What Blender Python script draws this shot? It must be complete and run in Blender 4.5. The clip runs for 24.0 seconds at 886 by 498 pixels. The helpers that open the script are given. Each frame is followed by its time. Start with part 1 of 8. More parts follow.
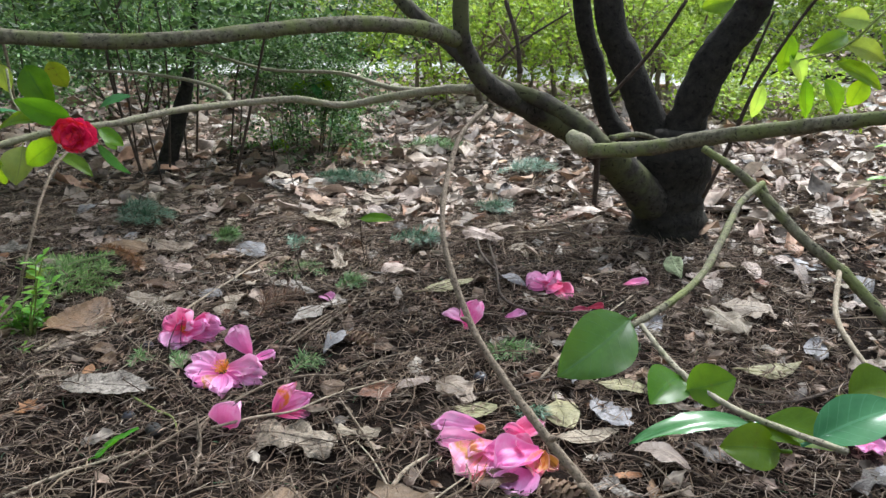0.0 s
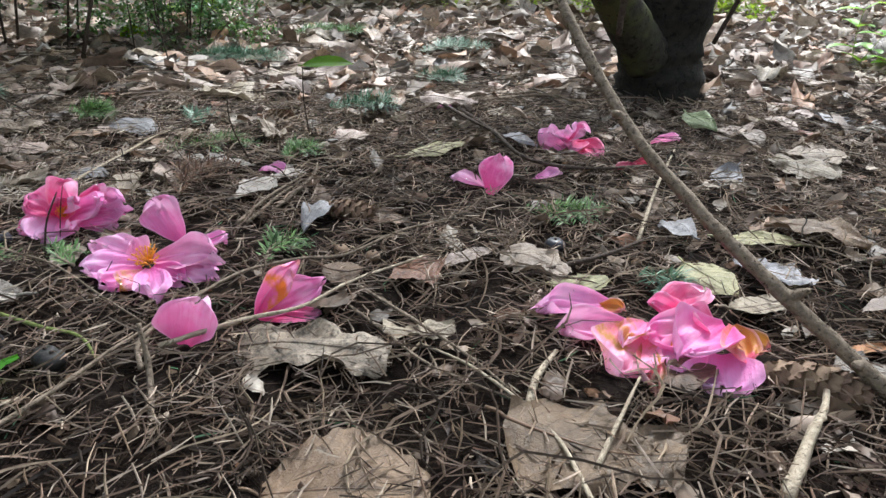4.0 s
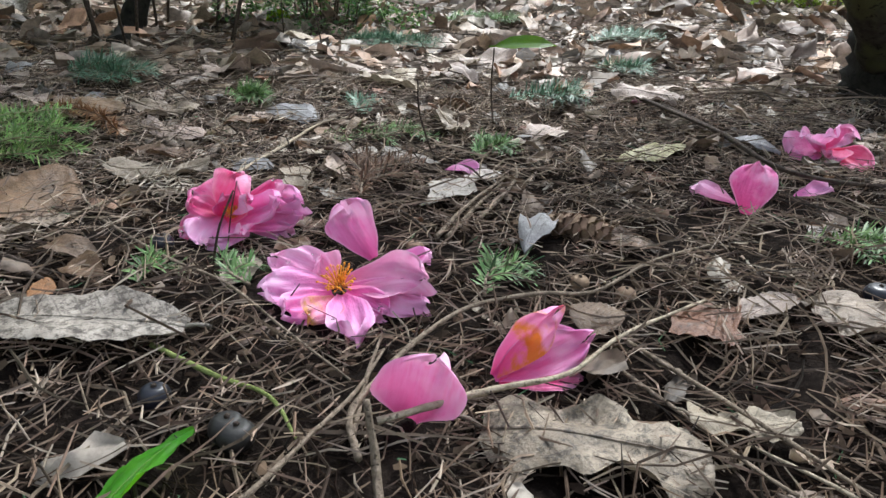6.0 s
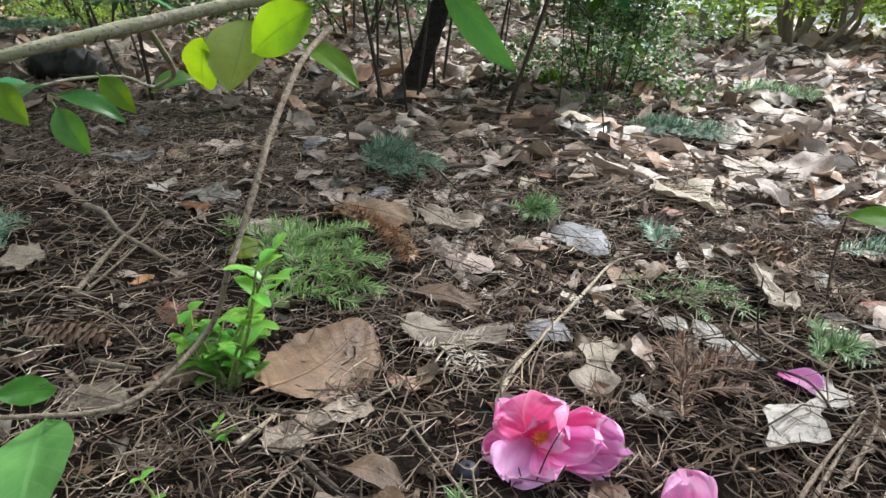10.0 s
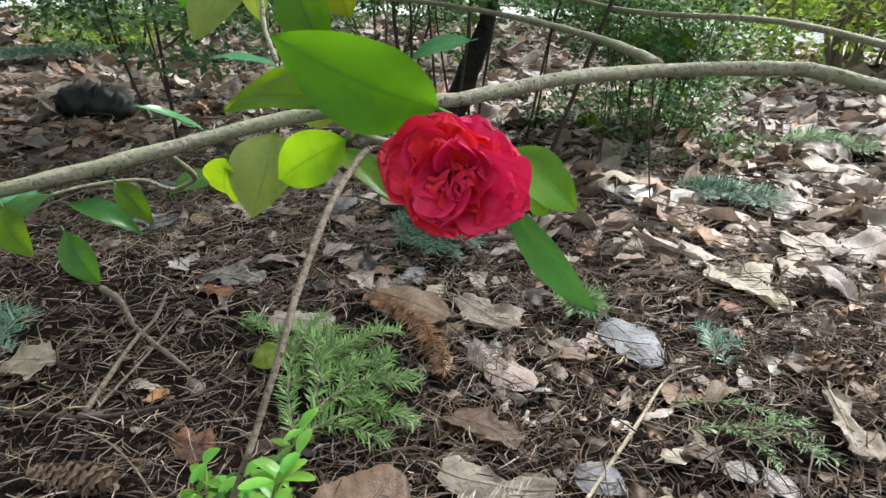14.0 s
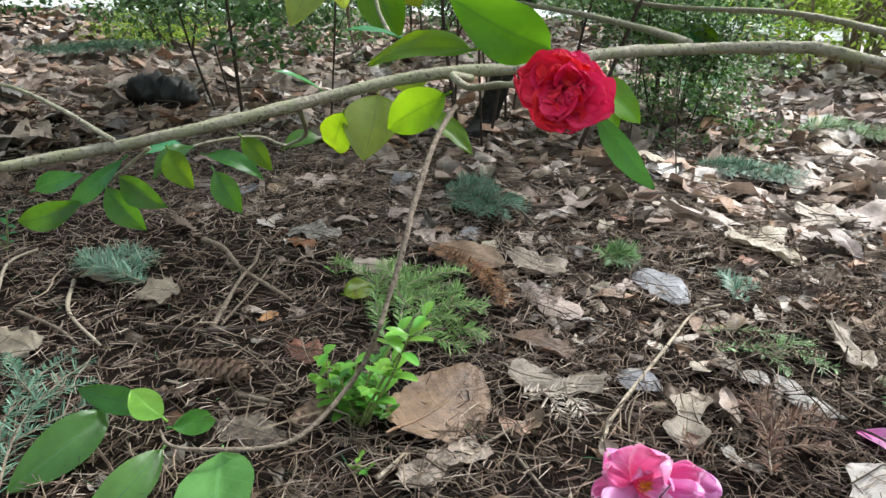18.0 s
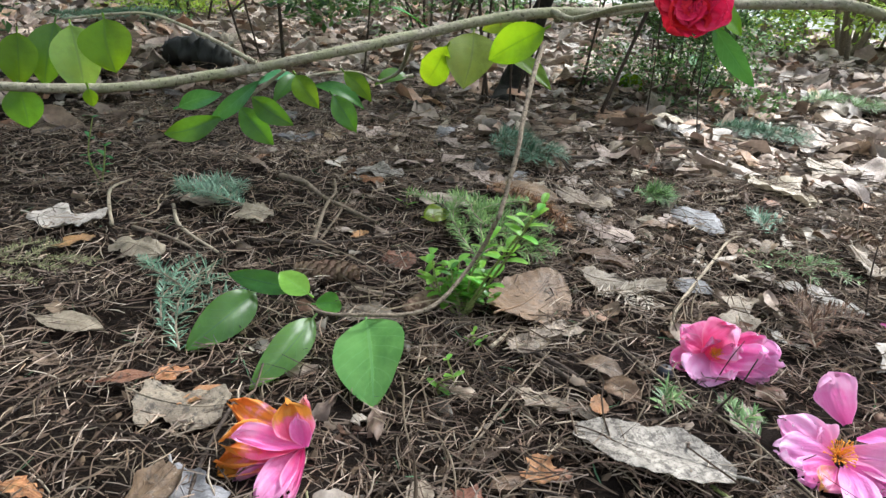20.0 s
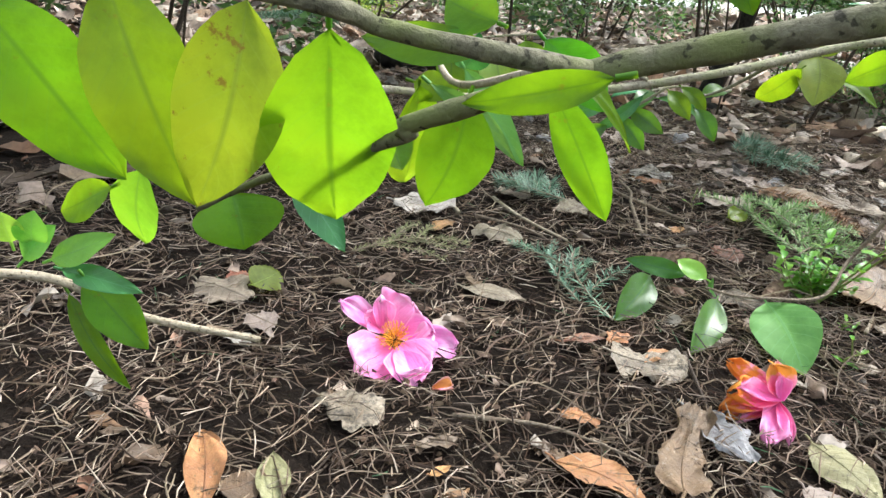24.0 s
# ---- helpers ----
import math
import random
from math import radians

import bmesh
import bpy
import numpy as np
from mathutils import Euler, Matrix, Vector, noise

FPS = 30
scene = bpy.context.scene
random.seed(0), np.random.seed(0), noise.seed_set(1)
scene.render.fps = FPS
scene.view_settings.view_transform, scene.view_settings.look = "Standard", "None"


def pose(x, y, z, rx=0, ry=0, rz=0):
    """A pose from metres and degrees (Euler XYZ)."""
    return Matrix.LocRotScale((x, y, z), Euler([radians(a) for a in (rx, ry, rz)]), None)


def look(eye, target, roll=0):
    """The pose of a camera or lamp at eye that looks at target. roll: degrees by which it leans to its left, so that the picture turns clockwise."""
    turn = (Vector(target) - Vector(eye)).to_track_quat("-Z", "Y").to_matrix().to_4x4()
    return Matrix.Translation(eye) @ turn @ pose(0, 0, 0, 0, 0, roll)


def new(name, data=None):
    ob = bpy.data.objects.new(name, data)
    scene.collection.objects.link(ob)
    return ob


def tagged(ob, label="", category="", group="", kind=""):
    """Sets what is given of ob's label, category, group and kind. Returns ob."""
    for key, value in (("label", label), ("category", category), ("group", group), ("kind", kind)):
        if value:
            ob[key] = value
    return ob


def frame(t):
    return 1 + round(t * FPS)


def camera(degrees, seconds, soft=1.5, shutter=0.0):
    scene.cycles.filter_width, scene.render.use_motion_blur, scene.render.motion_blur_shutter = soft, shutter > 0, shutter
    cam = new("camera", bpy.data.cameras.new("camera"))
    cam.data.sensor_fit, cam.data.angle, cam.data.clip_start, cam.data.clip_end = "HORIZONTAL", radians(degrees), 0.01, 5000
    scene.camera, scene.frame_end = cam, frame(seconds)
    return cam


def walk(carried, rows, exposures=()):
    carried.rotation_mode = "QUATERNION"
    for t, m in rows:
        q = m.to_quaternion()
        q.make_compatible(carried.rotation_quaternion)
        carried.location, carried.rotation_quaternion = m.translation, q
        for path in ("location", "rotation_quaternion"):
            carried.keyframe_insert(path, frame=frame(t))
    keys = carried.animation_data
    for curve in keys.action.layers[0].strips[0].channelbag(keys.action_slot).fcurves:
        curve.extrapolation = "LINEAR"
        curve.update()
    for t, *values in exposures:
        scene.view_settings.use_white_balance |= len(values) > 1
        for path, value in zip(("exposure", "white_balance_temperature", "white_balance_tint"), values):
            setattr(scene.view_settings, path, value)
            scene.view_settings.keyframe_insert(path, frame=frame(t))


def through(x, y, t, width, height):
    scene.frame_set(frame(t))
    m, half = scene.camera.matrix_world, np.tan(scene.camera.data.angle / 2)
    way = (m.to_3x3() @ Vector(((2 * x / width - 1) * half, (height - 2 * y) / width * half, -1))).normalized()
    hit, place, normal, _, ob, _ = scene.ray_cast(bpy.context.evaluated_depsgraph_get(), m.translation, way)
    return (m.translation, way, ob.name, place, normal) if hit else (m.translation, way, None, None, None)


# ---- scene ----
cam = camera(62.94, 24.0, soft=1.5)
PATH = [
    (0, (0.3061, -0.1195, 0.4980), (0.1231, 0.8100, 0.1778), -0.28),
    (0.5, (0.2817, -0.0936, 0.4744), (0.1295, 0.8391, 0.1477), -0.22),
    (1, (0.2845, -0.0773, 0.4391), (0.1604, 0.8567, 0.1041), -0.30),
    (1.5, (0.2660, -0.0421, 0.4027), (0.1966, 0.8863, 0.0378), -0.35),
    (3.5, (0.1048, 0.0897, 0.3078), (0.1358, 1.0131, -0.0747), 0.86),
    (4, (0.0574, 0.1444, 0.2642), (0.0882, 1.0663, -0.1221), 0.98),
    (4.5, (0.0127, 0.2017, 0.2278), (0.0273, 1.1226, -0.1617), 0.80),
    (5, (-0.0183, 0.2486, 0.2138), (-0.0412, 1.1687, -0.1773), 0.72),
    (5.5, (-0.0334, 0.2806, 0.2221), (-0.0975, 1.1987, -0.1690), 0.88),
    (6, (-0.0561, 0.2982, 0.2211), (-0.1668, 1.2120, -0.1697), 0.91),
    (6.5, (-0.0785, 0.3086, 0.2238), (-0.2414, 1.2141, -0.1680), 0.97),
    (7, (-0.1032, 0.3217, 0.2271), (-0.3164, 1.2170, -0.1640), 0.92),
    (7.5, (-0.1286, 0.3330, 0.2379), (-0.3860, 1.2163, -0.1538), 1.09),
    (8, (-0.1433, 0.3504, 0.2499), (-0.4413, 1.2212, -0.1410), 1.13),
    (8.5, (-0.1532, 0.3638, 0.2707), (-0.4848, 1.2231, -0.1188), 1.19),
    (9, (-0.1600, 0.3719, 0.2969), (-0.5190, 1.2216, -0.0894), 1.24),
    (9.5, (-0.1660, 0.3832, 0.3216), (-0.5473, 1.2237, -0.0633), 1.22),
    (10, (-0.1723, 0.4017, 0.3372), (-0.5669, 1.2365, -0.0467), 1.29),
    (10.5, (-0.1803, 0.4074, 0.3587), (-0.5816, 1.2397, -0.0239), 1.38),
    (12.5, (-0.2126, 0.4570, 0.4006), (-0.6369, 1.2789, 0.0205), 1.42),
    (13, (-0.2155, 0.4753, 0.4069), (-0.6428, 1.2951, 0.0255), 1.54),
    (13.5, (-0.2208, 0.4872, 0.4087), (-0.6494, 1.3069, 0.0287), 1.60),
    (14, (-0.2332, 0.4872, 0.4145), (-0.6600, 1.3076, 0.0341), 1.64),
    (14.5, (-0.2366, 0.4872, 0.4175), (-0.6628, 1.3082, 0.0376), 1.61),
    (15, (-0.2379, 0.4868, 0.4223), (-0.6652, 1.3071, 0.0421), 1.62),
    (15.5, (-0.2433, 0.4860, 0.4211), (-0.6719, 1.3056, 0.0410), 1.68),
    (16, (-0.2436, 0.4764, 0.4237), (-0.6762, 1.2941, 0.0438), 1.63),
    (16.5, (-0.2398, 0.4573, 0.4225), (-0.6767, 1.2729, 0.0432), 1.64),
    (17, (-0.2285, 0.4233, 0.4222), (-0.6681, 1.2374, 0.0427), 1.63),
    (17.5, (-0.2130, 0.3730, 0.4195), (-0.6560, 1.1856, 0.0408), 1.61),
    (18, (-0.2073, 0.3266, 0.4077), (-0.6559, 1.1368, 0.0302), 1.62),
    (18.5, (-0.1984, 0.2883, 0.3872), (-0.6521, 1.0952, 0.0091), 1.59),
    (20.5, (-0.2717, 0.1026, 0.3696), (-0.6837, 0.9248, -0.0232), 3.58),
    (21, (-0.2898, 0.0575, 0.3761), (-0.7138, 0.8738, -0.0163), 3.49),
    (21.5, (-0.3057, 0.0174, 0.3804), (-0.7501, 0.8218, -0.0139), 3.35),
    (22, (-0.3299, -0.0364, 0.3872), (-0.8018, 0.7515, -0.0083), 3.23),
    (22.5, (-0.3507, -0.0715, 0.3899), (-0.8400, 0.7046, -0.0079), 3.25),
    (23, (-0.4011, -0.0888, 0.3922), (-0.8974, 0.6830, -0.0051), 3.40),
    (23.5, (-0.4463, -0.0997, 0.3840), (-0.9541, 0.6642, -0.0143), 2.82),
    (24, (-0.4965, -0.1466, 0.3926), (-0.9896, 0.6265, -0.0062), 3.70),
]
walk(cam, [(t, look(eye, target, roll)) for t, eye, target, roll in PATH],
     exposures=[(0, 1.48, 6050, 7.0), (2.8, 1.46, 6050, 7.0), (4, 1.46, 6050, 7.0), (7.5, 1.56, 6050, 6.0), (9.5, 1.76, 6100, 6.0), (15, 1.8, 6100, 6.0), (22, 1.88, 6100, 6.0), (23, 1.9, 6100, 6.0), (24, 2.2, 6250, 5.0)])

# ---- world and sun: bright overcast spring day ----
SUN_EL, SUN_AZ = 52, 20
world = bpy.data.worlds.new("overcast_sky")
scene.world = world
world.use_nodes = True
wn = world.node_tree.nodes
sky = wn.new("ShaderNodeTexSky")
sky.sky_type, sky.sun_disc = "NISHITA", False
sky.sun_elevation, sky.sun_rotation = radians(SUN_EL), radians(SUN_AZ)
sky.air_density, sky.dust_density = 1.0, 3.0
hsv = wn.new("ShaderNodeHueSaturation")
hsv.inputs["Saturation"].default_value = 0.35
world.node_tree.links.new(sky.outputs[0], hsv.inputs["Color"])
world.node_tree.links.new(hsv.outputs[0], wn["Background"].inputs["Color"])
wn["Background"].inputs["Strength"].default_value = 0.13
sun_data = bpy.data.lights.new("sun", "SUN")
sun_data.energy, sun_data.angle, sun_data.color = 2.0, radians(14), (1.0, 0.975, 0.94)
sun = new("sun", sun_data)
# the sun stands ahead and to the right, so leaves are seen against the light
sun.matrix_world = look((0, 0, 0), (-math.sin(radians(SUN_AZ)) * math.cos(radians(SUN_EL)),
                                    -math.cos(radians(SUN_AZ)) * math.cos(radians(SUN_EL)), -math.sin(radians(SUN_EL))))
scene.view_settings.exposure = 0.0

# ---- materials ----


class Nodes:
    """A small helper round a material's node tree."""

    def __init__(self, name):
        self.mat = bpy.data.materials.new(name)
        self.mat.use_nodes = True
        self.t = self.mat.node_tree
        self.bsdf = self.t.nodes["Principled BSDF"]
        self.out = self.t.nodes["Material Output"]

    def add(self, kind, **inputs):
        n = self.t.nodes.new(kind)
        for k, v in inputs.items():
            n.inputs[k].default_value = v
        return n

    def link(self, a, b):
        self.t.links.new(a, b)

    def ramp(self, source, stops):
        n = self.t.nodes.new("ShaderNodeValToRGB")
        e = n.color_ramp.elements
        while len(e) < len(stops):
            e.new(0.5)
        for el, (p, c) in zip(e, stops):
            el.position, el.color = p, (*c, 1)
        self.link(source, n.inputs[0])
        return n.outputs[0]

    def noise(self, scale, detail=4.0, rough=0.55, coord="Object"):
        c = self.t.nodes.new("ShaderNodeTexCoord")
        n = self.add("ShaderNodeTexNoise", Scale=scale, Detail=detail, Roughness=rough)
        self.link(c.outputs[coord], n.inputs["Vector"])
        return n.outputs["Fac"]

    def mix(self, fac, a, b, mode="MIX"):
        n = self.t.nodes.new("ShaderNodeMix")
        n.data_type, n.blend_type = "RGBA", mode
        for v, i in ((fac, 0), (a, 6), (b, 7)):
            if isinstance(v, (int, float)):
                n.inputs[i].default_value = v
            elif isinstance(v, tuple):
                n.inputs[i].default_value = (*v, 1)
            else:
                self.link(v, n.inputs[i])
        return n.outputs[2]

    def math(self, op, a, b=0.0):
        n = self.t.nodes.new("ShaderNodeMath")
        n.operation = op
        for v, i in ((a, 0), (b, 1)):
            if isinstance(v, (int, float)):
                n.inputs[i].default_value = v
            else:
                self.link(v, n.inputs[i])
        return n.outputs[0]

    def vary(self, color, value=0.25, hue=0.02, source=None):
        """Each object, or each island, a little lighter or darker and shifted in hue."""
        if source is None:
            source = self.t.nodes.new("ShaderNodeObjectInfo").outputs["Random"]
        n = self.add("ShaderNodeHueSaturation")
        self.link(color, n.inputs["Color"])
        self.link(self.math("ADD", self.math("MULTIPLY", source, 2 * value), 1 - value), n.inputs["Value"])
        shifted = self.math("FRACT", self.math("MULTIPLY", source, 7.31))
        self.link(self.math("ADD", self.math("MULTIPLY", shifted, 2 * hue), 0.5 - hue), n.inputs["Hue"])
        return n.outputs[0]

    def bump(self, height, strength=0.4, distance=0.002):
        n = self.add("ShaderNodeBump", Strength=strength, Distance=distance)
        self.link(height, n.inputs["Height"])
        self.link(n.outputs[0], self.bsdf.inputs["Normal"])
        return n.outputs[0]

    def finish(self, color, rough=0.7, spec=0.3, through=0.0, through_color=None, normal=None):
        self.link(color, self.bsdf.inputs["Base Color"]) if not isinstance(color, tuple) else None
        if isinstance(color, tuple):
            self.bsdf.inputs["Base Color"].default_value = (*color, 1)
        self.bsdf.inputs["Roughness"].default_value = rough
        self.bsdf.inputs["Specular IOR Level"].default_value = spec
        if through:
            tr = self.t.nodes.new("ShaderNodeBsdfTranslucent")
            self.link(through_color if through_color is not None else color, tr.inputs["Color"])
            if normal is not None:
                self.link(normal, tr.inputs["Normal"])
            ms = self.add("ShaderNodeMixShader", Fac=through)
            self.link(self.bsdf.outputs[0], ms.inputs[1])
            self.link(tr.outputs[0], ms.inputs[2])
            self.link(ms.outputs[0], self.out.inputs["Surface"])
        return self.mat

    def veins(self, count=9.0, lean=5.0):
        """1 along the midrib and the side veins of a leaf, from its own UV: u along, v from -1 to 1 across."""
        uv = self.t.nodes.new("ShaderNodeUVMap")
        sep = self.t.nodes.new("ShaderNodeSeparateXYZ")
        self.link(uv.outputs[0], sep.inputs[0])
        across = self.math("ABSOLUTE", self.math("SUBTRACT", self.math("MULTIPLY", sep.outputs[1], 2.0), 1.0))
        wave = self.math("FRACT", self.math("SUBTRACT", self.math("MULTIPLY", sep.outputs[0], count), self.math("MULTIPLY", across, lean * 0.4)))
        side = self.math("GREATER_THAN", wave, 0.9)
        mid = self.math("LESS_THAN", across, 0.05)
        return self.math("MAXIMUM", mid, self.math("MULTIPLY", side, 0.55)), sep.outputs[0], across


def bark(name, dark, light, moss=None, scale=60.0, rough=0.85):
    n = Nodes(name)
    f = n.noise(scale, 6, 0.65)
    col = n.ramp(f, [(0.3, dark), (0.7, light)])
    patch = n.noise(scale * 0.15, 3, 0.6)
    if moss:
        col = n.mix(n.ramp(patch, [(0.45, (0, 0, 0)), (0.6, (1, 1, 1))]), col, moss)
    flecks = n.noise(scale * 1.7, 3, 0.5)
    col = n.mix(n.ramp(flecks, [(0.61, (0, 0, 0)), (0.66, (0.8, 0.8, 0.8))]), col, tuple(0.35 * c for c in dark))
    n.bump(n.math("ADD", f, n.math("MULTIPLY", flecks, -0.4)), 0.8, 0.003)
    return n.finish(col, rough, 0.2)


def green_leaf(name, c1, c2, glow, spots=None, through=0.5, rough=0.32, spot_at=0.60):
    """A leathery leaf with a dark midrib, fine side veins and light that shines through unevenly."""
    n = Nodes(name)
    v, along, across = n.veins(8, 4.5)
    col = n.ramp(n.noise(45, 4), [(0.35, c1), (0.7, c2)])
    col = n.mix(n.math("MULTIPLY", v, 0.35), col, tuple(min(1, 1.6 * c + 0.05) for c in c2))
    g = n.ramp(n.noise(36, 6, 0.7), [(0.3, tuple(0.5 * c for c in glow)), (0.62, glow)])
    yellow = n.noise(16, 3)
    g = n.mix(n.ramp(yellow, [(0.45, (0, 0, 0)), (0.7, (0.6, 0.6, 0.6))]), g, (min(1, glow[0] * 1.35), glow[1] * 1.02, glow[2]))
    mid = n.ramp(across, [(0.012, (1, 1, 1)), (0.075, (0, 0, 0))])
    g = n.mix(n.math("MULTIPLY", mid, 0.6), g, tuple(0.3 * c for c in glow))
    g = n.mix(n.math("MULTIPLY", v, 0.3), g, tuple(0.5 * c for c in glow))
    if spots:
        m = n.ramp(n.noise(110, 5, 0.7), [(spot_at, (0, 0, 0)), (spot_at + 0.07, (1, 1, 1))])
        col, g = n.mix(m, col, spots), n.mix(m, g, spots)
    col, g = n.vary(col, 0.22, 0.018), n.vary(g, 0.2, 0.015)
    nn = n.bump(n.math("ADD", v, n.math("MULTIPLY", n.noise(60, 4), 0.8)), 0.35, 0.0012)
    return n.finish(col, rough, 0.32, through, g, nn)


def dead_leaf_material(name, c1, c2, blot=None, blot_at=0.55, through=0.12, rough=0.52, vein=0.6):
    n = Nodes(name)
    v, along, across = n.veins(9, 4.5)
    f = n.noise(130, 6, 0.75)
    col = n.ramp(f, [(0.32, c1), (0.68, c2)])
    large = n.noise(34, 4, 0.6)
    col = n.mix(n.ramp(large, [(0.42, (0, 0, 0)), (0.62, (0.6, 0.6, 0.6))]), col, tuple(0.62 * c for c in c1))
    if blot:
        b = n.noise(150, 6, 0.8)
        col = n.mix(n.ramp(b, [(blot_at - 0.03, (0, 0, 0)), (blot_at + 0.07, (0.9, 0.9, 0.9))]), col, blot)
    dirt = n.noise(75, 6, 0.8)
    col = n.mix(n.ramp(dirt, [(0.56, (0, 0, 0)), (0.70, (0.8, 0.8, 0.8))]), col, (0.035, 0.026, 0.02))
    col = n.mix(n.math("MULTIPLY", v, vein), col, tuple(0.35 * c for c in c1))
    col = n.vary(col, 0.25, 0.01)
    fine = n.noise(420, 4, 0.7)
    nn = n.bump(n.math("ADD", n.math("MULTIPLY", fine, 0.5), n.math("MULTIPLY", v, -1.0)), 0.85, 0.0025)
    return n.finish(col, rough, 0.45, through, col, nn)


def petal_material(name, deep, pale, stain=None, stain_at=0.5, rim=(0.92, 0.60, 0.80), tip=0.0):
    """Thin satin petals: deeper at the base, paler and bruised towards the rim."""
    n = Nodes(name)
    v, along, across = n.veins(22, 0.6)
    tone = n.math("ADD", n.math("MULTIPLY", along, 0.7), n.math("MULTIPLY", n.noise(55, 4), 0.5))
    col = n.ramp(tone, [(0.25, deep), (0.95, pale)])
    c = n.t.nodes.new("ShaderNodeTexCoord")
    mp = n.add("ShaderNodeMapping", Scale=(40, 420, 60))
    n.link(c.outputs["Object"], mp.inputs["Vector"])
    fibre = n.add("ShaderNodeTexNoise", Scale=1.0, Detail=3.0)
    n.link(mp.outputs[0], fibre.inputs["Vector"])
    col = n.mix(n.ramp(fibre.outputs["Fac"], [(0.4, (0, 0, 0)), (0.72, (0.5, 0.5, 0.5))]), col, deep)
    far_out = n.math("MAXIMUM", along, across)
    col = n.mix(n.ramp(far_out, [(0.86, (0, 0, 0)), (1.0, (0.4, 0.4, 0.4))]), col, rim)
    fade = n.noise(38, 3, 0.6)
    col = n.mix(n.math("MULTIPLY", n.ramp(fade, [(0.5, (0, 0, 0)), (0.72, (0.75, 0.75, 0.75))]), along), col, rim)
    if stain:
        b = n.noise(48, 4, 0.6)
        if tip:
            b = n.math("ADD", b, n.math("MULTIPLY", n.math("SUBTRACT", along, 0.55), tip))
        col = n.mix(n.ramp(b, [(stain_at, (0, 0, 0)), (stain_at + 0.12, (1, 1, 1))]), col, stain)
    col = n.vary(col, 0.10, 0.012)
    nn = n.bump(n.math("ADD", n.math("MULTIPLY", fibre.outputs["Fac"], 0.7), n.noise(95, 5, 0.65)), 0.6, 0.0022)
    return n.finish(col, 0.5, 0.35, 0.32, col, nn)


def island(name, colors, rough=0.8, spec=0.25, through=0.0, value=0.3):
    """Litter whose single pieces differ in colour."""
    n = Nodes(name)
    r = n.t.nodes.new("ShaderNodeNewGeometry").outputs["Random Per Island"]
    stops = [(i / max(1, len(colors) - 1), c) for i, c in enumerate(colors)]
    col = n.ramp(r, stops)
    col = n.vary(col, value, 0.01, n.math("FRACT", n.math("MULTIPLY", r, 13.7)))
    f = n.noise(70, 5, 0.7)
    col = n.mix(n.ramp(f, [(0.35, (0.55, 0.55, 0.55)), (0.6, (1, 1, 1))]), (0, 0, 0), col)
    nn = n.bump(n.noise(220, 4), 0.4, 0.001)
    return n.finish(col, rough, spec, through, col if through else None, nn)


def plain(name, c1, c2, scale=80, rough=0.6, spec=0.4, bump=0.3, through=0.0):
    n = Nodes(name)
    f = n.noise(scale, 5, 0.65)
    col = n.vary(n.ramp(f, [(0.3, c1), (0.7, c2)]), 0.12, 0.01)
    nn = n.bump(f, bump, 0.0015)
    return n.finish(col, rough, spec, through, col if through else None, nn)


def soil_material():
    n = Nodes("soil")
    a, b, c = n.noise(9, 6, 0.65), n.noise(70, 6, 0.75), n.noise(260, 4, 0.8)
    col = n.ramp(b, [(0.3, (0.004, 0.003, 0.0024)), (0.55, (0.013, 0.0095, 0.0078)), (0.75, (0.04, 0.03, 0.024))])
    col = n.mix(n.ramp(a, [(0.4, (0, 0, 0)), (0.65, (0.7, 0.7, 0.7))]), col, (0.014, 0.0105, 0.009))
    col = n.mix(n.math("MULTIPLY", n.ramp(c, [(0.55, (0, 0, 0)), (0.7, (1, 1, 1))]), 0.5), col, (0.07, 0.053, 0.041))
    n.bump(n.math("ADD", b, n.math("MULTIPLY", c, 0.4)), 0.9, 0.006)
    return n.finish(col, 0.95, 0.04)


M_SOIL = soil_material()
M_TRUNK = bark("trunk_bark", (0.007, 0.006, 0.0055), (0.030, 0.026, 0.021), None, 70)
M_TRUNK_MOSSY = bark("mossy_trunk_bark", (0.012, 0.011, 0.009), (0.06, 0.052, 0.042), (0.075, 0.078, 0.035), 70)
M_LIMB = bark("limb_bark", (0.05, 0.046, 0.03), (0.19, 0.175, 0.12), (0.13, 0.145, 0.055), 130)
M_BRANCH = bark("branch_bark", (0.14, 0.122, 0.085), (0.40, 0.365, 0.275), (0.25, 0.245, 0.15), 170)
M_TWIG = bark("twig_bark", (0.10, 0.075, 0.055), (0.30, 0.24, 0.18), None, 220)
M_TWIG_DARK = bark("dark_twig_bark", (0.03, 0.022, 0.018), (0.10, 0.075, 0.06), None, 220)
M_TWIG_PALE = bark("pale_twig_bark", (0.26, 0.21, 0.15), (0.48, 0.41, 0.31), None, 220)
M_TWIG_GREEN = bark("green_twig_bark", (0.12, 0.16, 0.04), (0.30, 0.34, 0.12), None, 200)
M_GREEN = green_leaf("camellia_leaf", (0.035, 0.10, 0.022), (0.06, 0.16, 0.035), (0.22, 0.50, 0.02))
# lime copy of camellia_leaf: part of the light from behind is in its colours
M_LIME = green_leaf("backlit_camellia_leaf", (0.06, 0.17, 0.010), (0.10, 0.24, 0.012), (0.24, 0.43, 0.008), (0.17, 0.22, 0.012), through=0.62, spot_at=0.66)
M_PALE = green_leaf("camellia_leaf_underside", (0.22, 0.32, 0.08), (0.30, 0.41, 0.12), (0.50, 0.66, 0.07), rough=0.5, through=0.66)
M_SPOT = green_leaf("spotted_yellow_leaf", (0.13, 0.23, 0.015), (0.20, 0.30, 0.02), (0.36, 0.47, 0.02), (0.20, 0.15, 0.02), through=0.55)
